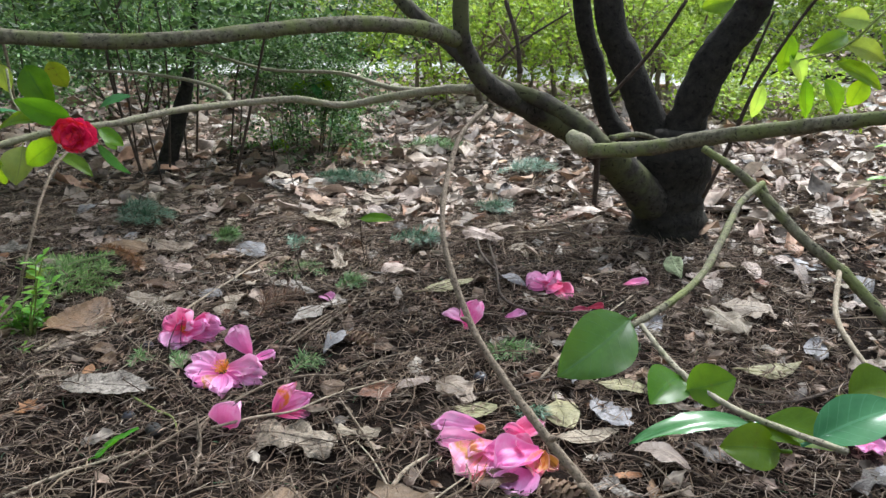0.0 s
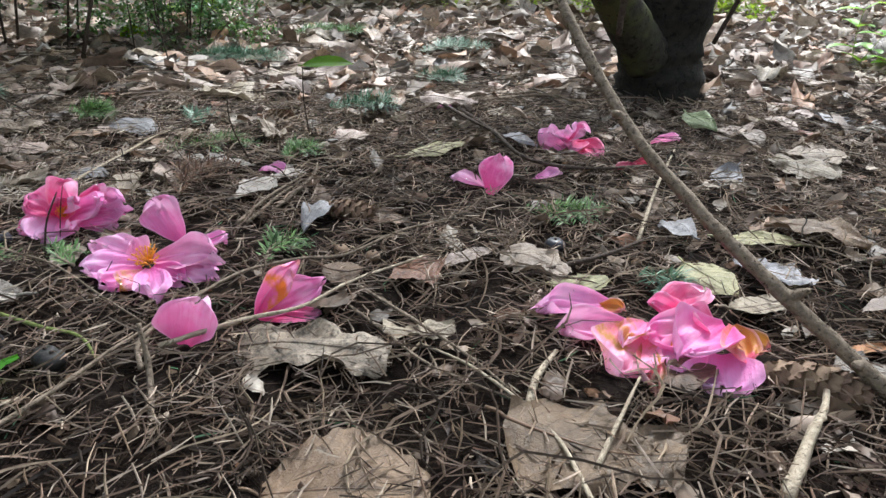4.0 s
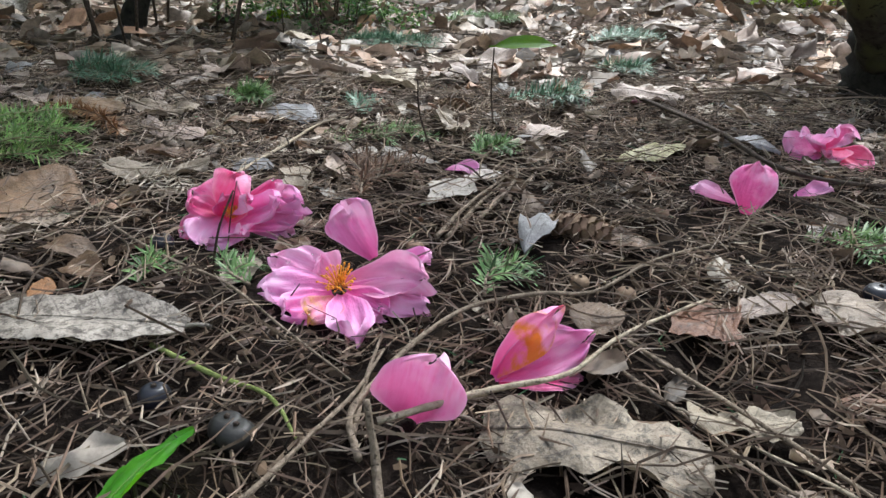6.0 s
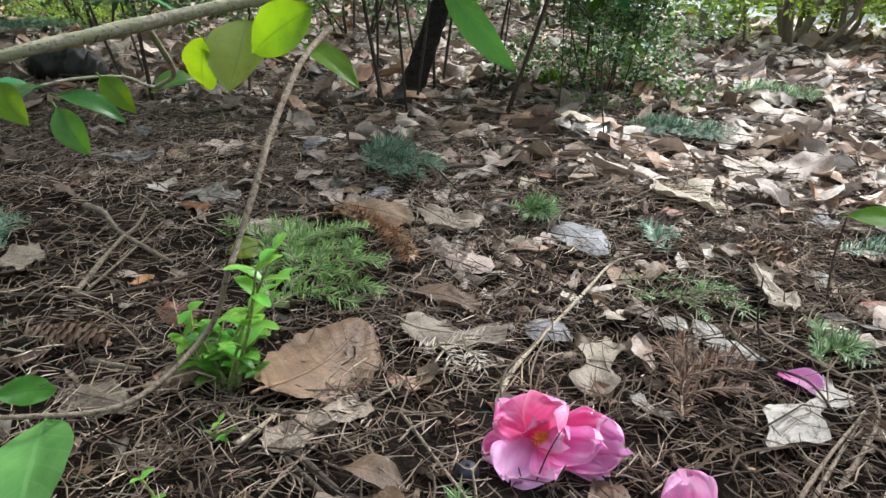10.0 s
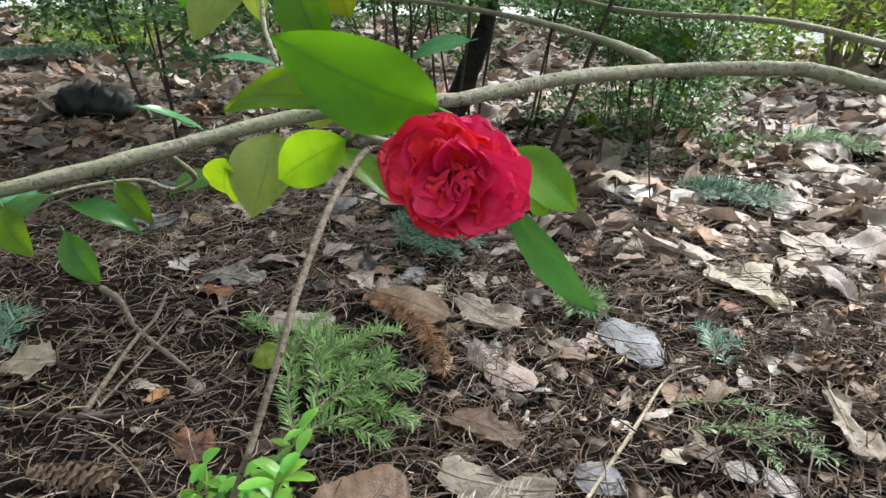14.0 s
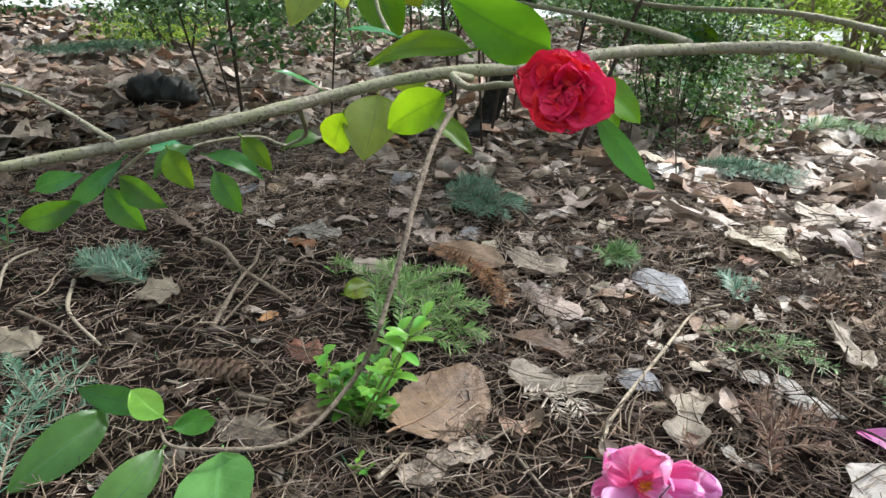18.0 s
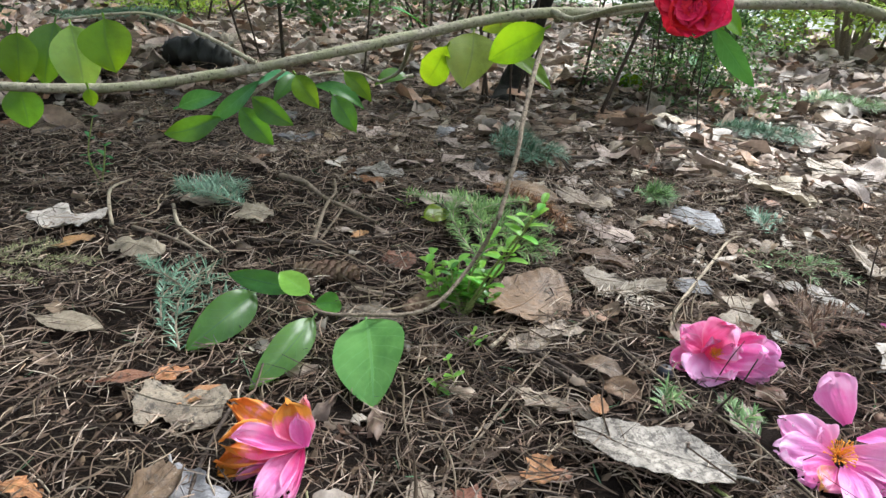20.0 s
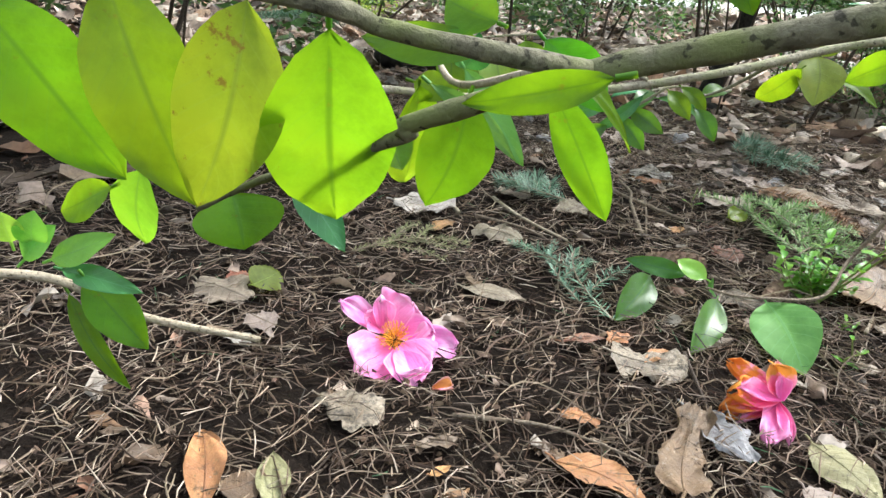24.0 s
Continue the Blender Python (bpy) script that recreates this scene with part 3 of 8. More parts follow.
def stamen_shape():
    """One fine filament along +z, 1 unit tall, with a small anther on its tip."""
    verts, faces = [], []
    for z, e in ((0, 0.035), (0.5, 0.03), (1, 0.03)):
        verts += [(e * math.cos(q), e * math.sin(q), z) for q in (0, 2.09, 4.19)]
    for i in range(2):
        for k in range(3):
            faces.append((3 * i + k, 3 * i + (k + 1) % 3, 3 * i + 3 + (k + 1) % 3, 3 * i + 3 + k))
    k = len(verts)
    verts += [(0.1, 0, 1), (-0.1, 0, 1), (0, 0.07, 1), (0, -0.07, 1), (0, 0, 1.12), (0, 0, 0.92)]
    faces += [(k, k + 2, k + 4), (k + 2, k + 1, k + 4), (k + 1, k + 3, k + 4), (k + 3, k, k + 4), (k + 2, k, k + 5), (k + 1, k + 2, k + 5), (k + 3, k + 1, k + 5), (k, k + 3, k + 5)]
    return mesh("stamen", verts, faces, M_STAMEN)


STAMEN = stamen_shape()


def add_stamens(ob, m, radius, tall, count, seed):
    r = np.random.default_rng(seed)
    for i in range(count):
        a, q = i * 2.399963, radius * math.sqrt((i + 0.5) / count)
        h = tall * r.uniform(0.75, 1.1)
        lean = math.degrees(math.atan2(q * 0.8, h)) + r.normal(0, 6)
        part("stamen", STAMEN, ob, "", m @ pose(0.3 * q * math.cos(a), 0.3 * q * math.sin(a), 0, 0, 0, math.degrees(a)) @ pose(0, 0, 0, 0, lean, 0) @ Matrix.Scale(h, 4))


def drop_shape():
    """A flattened bead of water, 1 unit in radius."""
    bm = bmesh.new()
    bmesh.ops.create_icosphere(bm, subdivisions=2, radius=1.0)
    for v in bm.verts:
        v.co.z *= 0.62 if v.co.z > 0 else 0.25
    me = bpy.data.meshes.new("water_drop")
    bm.to_mesh(me)
    bm.free()
    me.materials.append(M_DROP)
    me.polygons.foreach_set("use_smooth", np.ones(len(me.polygons), bool))
    return me


DROP = drop_shape()


def fallen_flower(place, label, petals, heart=None, turn=0.0, tilt=(0, 0), seed=0, name="camellia_flower", sits=0.006, drops=0):
    """A fallen flower: petals as rows of azimuth, length, width, rise, cup, bend, roll, material; heart: where its stamens stand."""
    x, y = place[0], place[1]
    ob = root(name, (x, y, float(height(x, y)) + sits), label, "flower", "fallen camellia flowers")
    lean = Matrix.Rotation(radians(turn), 4, "Z") @ Matrix.Rotation(radians(tilt[0]), 4, "X") @ Matrix.Rotation(radians(tilt[1]), 4, "Y")
    for i, (az, length, width, rise, cup, bend, roll, mat) in enumerate(petals):
        m = ob.matrix_basis @ lean @ pose(0, 0, 0.0015 * (i % 4), 0, 0, az) @ pose(0.004, 0, 0, 0, -rise, 0) @ pose(0, 0, 0, roll, 0, 0)
        add_petal(ob, m, length, width, mat, cup, bend, 0.10, seed * 31 + i, 0.06 + 0.07 * (i % 3))
    for k in range(drops):
        pet = [c for c in ob.children if c.name.startswith("petal")][k * 5 % len(petals)]
        me = pet.data
        p = me.vertices[23 * (6 + k * 3 % 10) + 3 + (k * 7) % 17]
        nrm = p.normal if (pet.matrix_basis.to_3x3() @ p.normal).z > 0 else -p.normal
        turn_up = nrm.to_track_quat("Z", "Y").to_matrix().to_4x4()
        part("water_drop", DROP, pet, "clear rain drop", ob.matrix_basis @ pet.matrix_basis @ Matrix.Translation(p.co + nrm * 0.0003) @ turn_up @ Matrix.Scale(0.0009 + 0.0004 * (k % 4), 4))
    if heart is not None:
        add_stamens(ob, ob.matrix_basis @ lean @ Matrix.Translation((0, 0, 0.004)), heart[0], heart[1], 44, seed)
    KEEP.append((x, y, 0.05))
    FLOWERS.append((x, y, 0.056))
    return ob


def loose_petal(place, az, length, width, rise, cup, bend, roll, mat, label, seed=0, up=0.006):
    """One shed petal on the ground."""
    x, y = place[0], place[1]
    v, f, uv = petal_data(length, width, cup, bend, 0.075, seed, 0.08)
    me = mesh("camellia_petal", v, f, mat, uv)
    m = pose(0, 0, 0, 0, 0, az) @ pose(0, 0, 0, 0, -rise, 0) @ pose(0, 0, 0, roll, 0, 0)
    low = min((m @ q.co).z for q in me.vertices)
    ob = new("camellia_petal", me)
    ob.matrix_basis = Matrix.Translation((x, y, float(height(x, y)) + up - 0.003 - low)) @ m
    KEEP.append((x, y, 0.055))
    mid = ob.matrix_basis @ Vector((0.55 * length, 0, 0))
    FLOWERS.append((mid.x, mid.y, 0.5 * max(length * math.cos(radians(rise)), width)))
    for k in range(3 if mat in (M_PINK, M_PINK_PALE, M_PINK_ROT) else 0):
        p = me.vertices[23 * (7 + (k * 3 + seed) % 9) + 4 + (k * 5 + seed) % 14]
        nrm = p.normal if (m.to_3x3() @ p.normal).z > 0 else -p.normal
        part("water_drop", DROP, ob, "clear rain drop", ob.matrix_basis @ Matrix.Translation(p.co + nrm * 0.0003) @ nrm.to_track_quat("Z", "Y").to_matrix().to_4x4() @ Matrix.Scale(0.0009 + 0.0003 * k, 4))
    if len(label.split()) < 5:
        label += " on the litter"
    return tagged(ob, label, "petal", "shed petals")


def laid_flower(place, label, petals, heart=None, seed=0, name="camellia_flower", drops=0, ruffle=0.085):
    """A fallen flower whose petals lie each in its own way: rows of base, tip, width, facing, cup, bend, material."""
    x, y = place[0], place[1]
    low = float(height(x, y))
    ob = root(name, (x, y, low), label, "flower", "fallen camellia flowers")
    o = Vector((x, y, low + place[2]))
    for i, (b, t, width, face, cup, bend, mat) in enumerate(petals):
        base, tip = o + Vector(b), o + Vector(t)
        m = aim(base, tip, face)
        add_petal(ob, m, (tip - base).length, width, mat, cup, bend, ruffle, seed * 31 + i, 0.05 + 0.06 * (i % 3))
    pets = [c for c in ob.children if c.name.startswith("petal")]
    for k in range(drops):
        pet = pets[k * 5 % len(pets)]
        p = pet.data.vertices[23 * (6 + k * 3 % 10) + 3 + (k * 7) % 17]
        nrm = p.normal if (pet.matrix_basis.to_3x3() @ p.normal).z > 0 else -p.normal
        turn_up = nrm.to_track_quat("Z", "Y").to_matrix().to_4x4()
        part("water_drop", DROP, pet, "clear rain drop", ob.matrix_basis @ pet.matrix_basis @ Matrix.Translation(p.co + nrm * 0.0003) @ turn_up @ Matrix.Scale(0.0008 + 0.0004 * (k % 4), 4))
    if heart is not None:
        place_m = Matrix.Translation(o + Vector(heart[2])) @ Vector(heart[3]).to_track_quat("Z", "Y").to_matrix().to_4x4()
        add_stamens(ob, place_m, heart[0], heart[1], 60, seed)
    KEEP.append((x, y, 0.05))
    FLOWERS.append((x, y, 0.056))
    return ob


def laid_petal(place, label, row, seed=0, notch=0.08, top=0.60):
    """One shed petal that lies from base to tip."""
    b, t, width, face, cup, bend, mat = row
    base = Vector(place) + Vector(b) + Vector((0, 0, float(height(place[0], place[1]))))
    tip = base + Vector(t) - Vector(b)
    v, f, uv = petal_data((tip - base).length, width, cup, bend, 0.06, seed, notch, top=top)
    ob = new("camellia_petal", mesh("camellia_petal", v, f, mat, uv))
    ob.matrix_basis = aim(base, tip, face)
    KEEP.append((base.x, base.y, 0.05))
    mid = (base + tip) / 2
    FLOWERS.append((mid.x, mid.y, 0.03))
    return tagged(ob, label, "petal", "shed petals")


def needle_strip(line, count, length, width, spread, seed, flat=0.5, both=True):
    """Needles that stand off along a line of points, as a mesh of thin blades."""
    r = np.random.default_rng(seed)
    n = len(line)
    tang = np.gradient(line, axis=0)
    verts, faces = [], []
    for i in range(count):
        f = (i + r.uniform(0, 1)) / count * (n - 1)
        k = min(int(f), n - 2)
        p = line[k] + (line[k + 1] - line[k]) * (f - k)
        t = tang[k] / (np.linalg.norm(tang[k]) + 1e-9)
        side = np.cross(t, (0, 0, 1.0))
        side /= np.linalg.norm(side) + 1e-9
        up = np.cross(side, t)
        a = r.choice((-1, 1)) * r.normal(0, flat) + (0 if r.random() < 0.5 else math.pi)
        d = math.cos(a) * side + math.sin(a) * up * (1 if math.sin(a) > 0 else 0.3)
        d = d * math.sin(spread) + t * math.cos(spread) + r.normal(0, 0.12, 3)
        d /= np.linalg.norm(d)
        ln = length * r.uniform(0.7, 1.15) * (0.55 + 0.45 * math.sin(math.pi * (0.15 + 0.75 * f / (n - 1))))
        w = np.cross(d, up)
        w = w / (np.linalg.norm(w) + 1e-9) * width * 0.5
        h = np.cross(w, d)
        h = h / (np.linalg.norm(h) + 1e-9) * width * 0.25
        q = p + d * ln * 0.6
        k = len(verts)
        verts += [p - w * 0.6, p + w * 0.6, q + w + h, q - w + h, p + d * ln]
        faces += [(k, k + 1, k + 2, k + 3), (k + 3, k + 2, k + 4)]
    return verts, faces


def fir_sprig(base, tip, label, mat=None, lift=0.008, side=5, needle=0.018, seed=0, name="fir_sprig", bend=0.02, dense=1.0):
    """A small conifer twig on the ground with side shoots, all set with flat needles."""
    r = np.random.default_rng(seed)
    mat = mat or M_FIR
    b = np.array([base[0], base[1], float(height(base[0], base[1])) + lift])
    t = np.array([tip[0], tip[1], float(height(tip[0], tip[1])) + lift])
    length = float(np.linalg.norm(t - b))
    ob = root(name, tuple(b), label, "fir sprig", "fallen fir sprigs")
    d = (t - b) / length
    s = np.array([-d[1], d[0], 0])
    main = [tuple(d * length * q + s * bend * math.sin(3 * q) + np.array([0, 0, 0.004 * math.sin(math.pi * q)])) for q in np.linspace(0, 1, 5)]
    part("stem", tube("stem", [(*p, 0.0014 * (1 - 0.5 * i / 4)) for i, p in enumerate(main)], M_TWIG, 5, 4, 0.05, seed), ob)
    shoots = [np.array(smooth_path([(*p, 0) for p in main], 6))[:, :3]]
    for i in range(side):
        q = 0.15 + 0.6 * (i + 0.5) / side
        o = d * length * q + s * bend * math.sin(3 * q)
        sg = 1 if i % 2 else -1
        ln = length * (0.62 - 0.4 * q) * r.uniform(0.8, 1.15)
        e = d * math.cos(0.72) + s * sg * math.sin(0.72)
        pts = [tuple(o + e * ln * w + np.array([0, 0, 0.004 * math.sin(math.pi * w) + 0.003])) + (0.0010 * (1 - 0.4 * w),) for w in np.linspace(0, 1, 4)]
        part("side_shoot", tube("side_shoot", pts, M_TWIG, 5, 3, 0.05, seed + i), ob)
        shoots.append(np.array(smooth_path(pts, 6))[:, :3])
    for j, line in enumerate(shoots):
        span = float(np.linalg.norm(line[-1] - line[0]))
        v, f = needle_strip(line, int(dense * span / 0.00085) + 10, needle, 0.0015, 0.95, seed * 7 + j, 0.75)
        part("needles", mesh("needles", v, f, mat, smooth=False), ob)
    KEEP.append(((b[0] + t[0]) / 2, (b[1] + t[1]) / 2, 0.3 * length))
    return ob


def cone(place, turn, length, radius, label, seed=0, name="fir_cone"):
    """A fallen conifer cone: a core set with overlapping scales in spirals."""
    x, y = place[0], place[1]
    ob = root(name, (x, y, float(height(x, y)) + radius * 0.8), label, "cone", "fallen cones")
    m = ob.matrix_basis @ pose(0, 0, 0, 0, 0, turn)
    core = [(-length / 2 + length * q, 0, 0, radius * 0.62 * math.sin(math.pi * (0.1 + 0.82 * q)) ** 0.7) for q in np.linspace(0, 1, 7)]
    part("core", tube("core", core, M_CONE, 8, 3, 0.05, seed), ob, "", m)
    r = np.random.default_rng(seed)
    n = 60
    for i in range(n):
        q = (i + 0.5) / n
        a = i * 2.399963
        rr = radius * math.sin(math.pi * (0.08 + 0.84 * q)) ** 0.7
        s = 0.0068 * (0.7 + 0.5 * math.sin(math.pi * q)) * radius / 0.014
        p = np.array([-length / 2 + length * q, 0, 0])
        d = np.array([0, math.cos(a), math.sin(a)])
        e = np.array([0, -math.sin(a), math.cos(a)])
        o = p + d * rr * 0.55
        tip = p + d * rr * 1.02 + np.array([s * 1.4, 0, 0])
        up = np.array([-0.0016, 0, 0]) + d * 0.0006
        mid = (o + tip) / 2
        verts = [o - e * s * 0.5, o + e * s * 0.5, mid + e * s + up, tip + e * s * 0.55, tip + d * 0.001, tip - e * s * 0.55, mid - e * s + up, mid - up]
        faces = [(0, 1, 2, 6), (6, 2, 3, 5), (5, 3, 4), (0, 7, 1), (1, 7, 2), (2, 7, 3), (3, 7, 4), (4, 7, 5), (5, 7, 6), (6, 7, 0)]
        part("scale", mesh("scale", verts, faces, M_CONE, smooth=False), ob, "", m)
    KEEP.append((x, y, length * 0.35))
    return ob

# ---- the ground: one sheet out to the horizon ----


def spread(lo, hi, step, far):
    """Grid lines: even between lo and hi, then ever wider out to far."""
    mid = list(np.arange(lo, hi + step / 2, step))
    left, right, s = [lo], [hi], step
    while right[-1] < far:
        s *= 1.35
        right.append(right[-1] + s)
        left.append(left[-1] - s)
    return np.array(sorted(left[1:]) + mid + right[1:])


gx, gy = spread(-2.2, 1.6, 0.025, 90), spread(-0.6, 3.2, 0.025, 90)
X, Y = np.meshgrid(gx, gy, indexing="ij")
Z = height(X, Y) + 0.0025 * np.exp(-((X + 0.3) ** 2 + (Y - 1) ** 2) / 6) * rng.normal(0, 1, X.shape)
gi = np.arange(X.size).reshape(X.shape)
gq = np.stack([gi[:-1, :-1], gi[1:, :-1], gi[1:, 1:], gi[:-1, 1:]], -1).reshape(-1, 4)
ground = new("ground", quads_mesh("ground", np.stack([X, Y, Z], -1).reshape(-1, 3), gq, M_SOIL))
tagged(ground, "dark brown forest soil under needle and leaf litter", "ground", kind="structure")

# a pale path curves past behind the shrubs
PATH_LINE = line = smooth_path([(9, -1, 0, 0.8), (5, 2.2, 0, 0.7), (1.7, 4.4, 0, 0.55), (-1.1, 5.9, 0, 0.5), (-2.9, 5.5, 0, 0.5), (-4.5, 4.3, 0, 0.5), (-6.6, 3.2, 0, 0.6), (-11, 1.5, 0, 0.8)], 8)
tv = np.gradient(line[:, :2], axis=0)
tv /= np.linalg.norm(tv, axis=1)[:, None]
nv2 = np.stack([-tv[:, 1], tv[:, 0]], 1)
pv = []
for i in range(len(line)):
    for k, zz in ((-1.0, -0.01), (-0.96, 0.012), (0, 0.02), (0.96, 0.012), (1.0, -0.01)):
        w = line[i, 3] * k * (1 + 0.06 * rng.normal())
        pv.append((line[i, 0] + nv2[i, 0] * w, line[i, 1] + nv2[i, 1] * w, zz))
tagged(new("path", mesh("path", pv, grid_faces(len(line), 5), M_PATH)), "pale gravel path winding behind the shrubs", "path", kind="structure")

# ---- shrubs ----


def leaf_cloud(centres, radii, count, size, seed, squash=0.8, hollow=0.55, aspect=0.55):
    """Many small folded leaves gathered in loose clumps, as vertices and quads."""
    r = np.random.default_rng(seed)
    c, rad = np.asarray(centres, float), np.asarray(radii, float)
    pick = r.choice(len(c), count, p=rad**2 / (rad**2).sum())
    d = r.normal(size=(count, 3))
    d /= np.linalg.norm(d, axis=1)[:, None]
    q = hollow + (1 - hollow) * r.random(count) ** 0.6
    p = c[pick] + d * (rad[pick] * q)[:, None] * np.array([1, 1, squash])
    a = r.normal(size=(count, 3)) * np.array([1, 1, 0.55]) + d * 0.6
    a /= np.linalg.norm(a, axis=1)[:, None]
    b = np.cross(a, r.normal(size=(count, 3)) * 0.5 + np.array([0, 0, 1.0]))
    b /= np.linalg.norm(b, axis=1)[:, None] + 1e-9
    n = np.cross(a, b)
    s = size * r.uniform(0.6, 1.25, count)[:, None]
    v = np.stack([p, p + a * s * 0.5 + b * s * aspect * 0.5 + n * s * 0.1, p + a * s, p + a * s * 0.5 - b * s * aspect * 0.5 + n * s * 0.1], 1)
    keep = v[:, :, 2].min(1) > 0.0
    v = v[keep]
    return v.reshape(-1, 3), np.arange(len(v) * 4).reshape(-1, 4)


def shrub(place, label, spread_r, low, high, stems, leaves, size, mat, seed, clumps=26, bark_mat=None, thick=0.007, name="shrub", stem_spread=0.12, clump_r=0.17, aspect=0.55):
    """A shrub: several forking stems from one foot and foliage in clumps of small leaves."""
    r = np.random.default_rng(seed)
    ob = root(name, (place[0], place[1], float(height(place[0], place[1]))), label, "shrub", "shrubs")
    ends = []
    for i in range(stems):
        a = r.uniform(0, 2 * math.pi)
        f = stem_spread * r.uniform(0.1, 1)
        p0 = np.array([math.cos(a) * f, math.sin(a) * f, -0.01])
        g = spread_r * r.uniform(0.25, 0.85)
        p3 = np.array([math.cos(a) * g, math.sin(a) * g, high * r.uniform(0.6, 0.95)])
        p1 = p0 + (p3 - p0) * 0.33 + r.normal(0, 0.05 * spread_r, 3) + np.array([0, 0, 0.06])
        p2 = p0 + (p3 - p0) * 0.66 + r.normal(0, 0.08 * spread_r, 3)
        th = thick * r.uniform(0.5, 1.1)
        part("stem", tube("stem", [(*p0, th), (*p1, th * 0.8), (*p2, th * 0.6), (*p3, th * 0.3)], bark_mat or M_TWIG_DARK, 6, 4, 0.08, seed * 9 + i), ob)
        for s in range(2):
            e = p2 + r.normal(0, 0.22 * spread_r, 3)
            o = p1 + (p2 - p1) * r.uniform(0, 1)
            part("side_twig", tube("side_twig", [(*o, th * 0.4), *[(*(o + (e - o) * w + r.normal(0, 0.02, 3)), th * (0.4 - 0.25 * w)) for w in (0.35, 0.7, 1.0)]], bark_mat or M_TWIG_DARK, 5, 3, 0.08, seed * 13 + i * 3 + s), ob)
            ends.append(e)
        ends.append(p3)
    cs = []
    for i in range(clumps):
        a, g = r.uniform(0, 2 * math.pi), spread_r * math.sqrt(r.random())
        cs.append((math.cos(a) * g, math.sin(a) * g, low + (high - low) * r.random()))
    cs += [tuple(e) for e in ends]
    v, q = leaf_cloud(cs, [clump_r * r.uniform(0.6, 1.3) * spread_r for _ in cs], leaves, size, seed, aspect=aspect)
    part("foliage", quads_mesh("foliage", v, q, mat), ob)
    return ob


# dark small-leaved shrubs behind, yellow-green ones further off
dark_shrub = shrub((-0.96, 1.95), "dark evergreen shrub with a leaning dark trunk and bare lower stems", 0.72, 0.36, 1.35, 10, 19000, 0.024, M_BOX, 11, clumps=70, thick=0.005, stem_spread=0.30)
part("trunk", tube("trunk", local(dark_shrub, [(*(-0.960, 1.835, -0.020), 0.045), (*(-0.996, 1.936, 0.011), 0.032), (*(-0.980, 1.967, 0.088), 0.027), (*(-0.966, 1.998, 0.164), 0.025), (*(-0.947, 2.029, 0.252), 0.021), (*(-0.935, 2.060, 0.36), 0.012), (*(-0.90, 2.10, 0.62), 0.008)]), M_TRUNK, 12, 6, 0.06, 8), dark_shrub, "dark leaning trunk")
shrub((-0.62, 2.24), "low fine-leaved green shrub on the litter", 0.26, 0.02, 0.45, 12, 14000, 0.015, M_BOX, 12, clumps=50, thick=0.003, clump_r=0.24)
shrub((-1.75, 2.95), "dark green small-leaved shrub among leaf litter", 0.75, 0.10, 0.7, 9, 9000, 0.026, M_BOX, 13, clumps=60)
shrub((-2.7, 2.5), "dark green small-leaved shrub with thin stems", 0.7, 0.12, 0.62, 9, 6500, 0.024, M_BOX, 14, clumps=60)
shrub((-3.4, 3.6), "dark green dense shrub further back", 0.9, 0.05, 0.36, 7, 6000, 0.03, M_BOX, 15, clumps=60)
shrub((-2.1, 0.95), "dark green small-leaved shrub casting deep shade", 0.66, 0.24, 1.1, 8, 22000, 0.026, M_BOX, 16, clumps=60)
shrub((-1.55, 1.75), "dark green shrub arching over bare soil", 0.60, 0.24, 1.0, 4, 15000, 0.024, M_BOX, 33, clumps=60, thick=0.005, stem_spread=0.3)
shrub((-2.934, 2.585), "bright green weeds among leaf litter", 0.28, 0.01, 0.12, 6, 2600, 0.020, M_SHRUB, 31, clumps=40, clump_r=0.22, thick=0.003)
shrub((-1.2, 4.3), "dark green shrub in front of the path", 0.75, 0.10, 0.9, 9, 8500, 0.028, M_BOX, 17, clumps=60)
shrub((-2.3, 4.3), "dark green shrub in front of the path", 0.7, 0.12, 0.40, 9, 6000, 0.028, M_BOX, 35, clumps=60)
shrub((-0.25, 3.7), "bare brown shrub with sparse yellow-green leaves", 0.55, 0.05, 0.7, 18, 7000, 0.03, M_SHRUB, 18, clumps=50, bark_mat=M_TWIG, thick=0.014, stem_spread=0.35)
shrub((0.45, 4.0), "bare brown shrub with sparse yellow-green leaves", 0.6, 0.05, 0.7, 18, 7500, 0.03, M_SHRUB, 19, clumps=50, bark_mat=M_TWIG, thick=0.014, stem_spread=0.35)
shrub((1.05, 3.2), "yellow-green leafy shrub by the path", 0.40, 0.03, 0.26, 10, 4000, 0.026, M_SHRUB, 20, clumps=40, bark_mat=M_TWIG, stem_spread=0.25)
shrub((2.3, 3.0), "yellow-green leafy shrub beside the pale path", 0.6, 0.12, 0.9, 8, 6000, 0.035, M_SHRUB, 21, clumps=50, bark_mat=M_TWIG)
shrub((0.35, 6.5), "bright yellow-green shrub beyond the path", 1.1, 0.05, 1.1, 9, 13000, 0.05, M_SHRUB, 22, clumps=70, bark_mat=M_TWIG)
shrub((2.2, 5.9), "bright yellow-green shrub beyond the path", 1.1, 0.05, 1.2, 9, 13000, 0.05, M_SHRUB, 23, clumps=70, bark_mat=M_TWIG)
shrub((-1.4, 7.6), "fresh green shrub beyond the pale path", 1.2, 0.05, 1.2, 9, 13000, 0.055, M_SHRUB, 24, clumps=70)
shrub((-4.2, 7.2), "green shrub beyond the pale path", 1.3, 0.05, 1.3, 9, 12000, 0.06, M_FAR, 25, clumps=70)
shrub((-6.2, 6.6), "dark green shrub beyond the path", 1.3, 0.05, 1.3, 9, 11000, 0.06, M_BOX, 26, clumps=70)
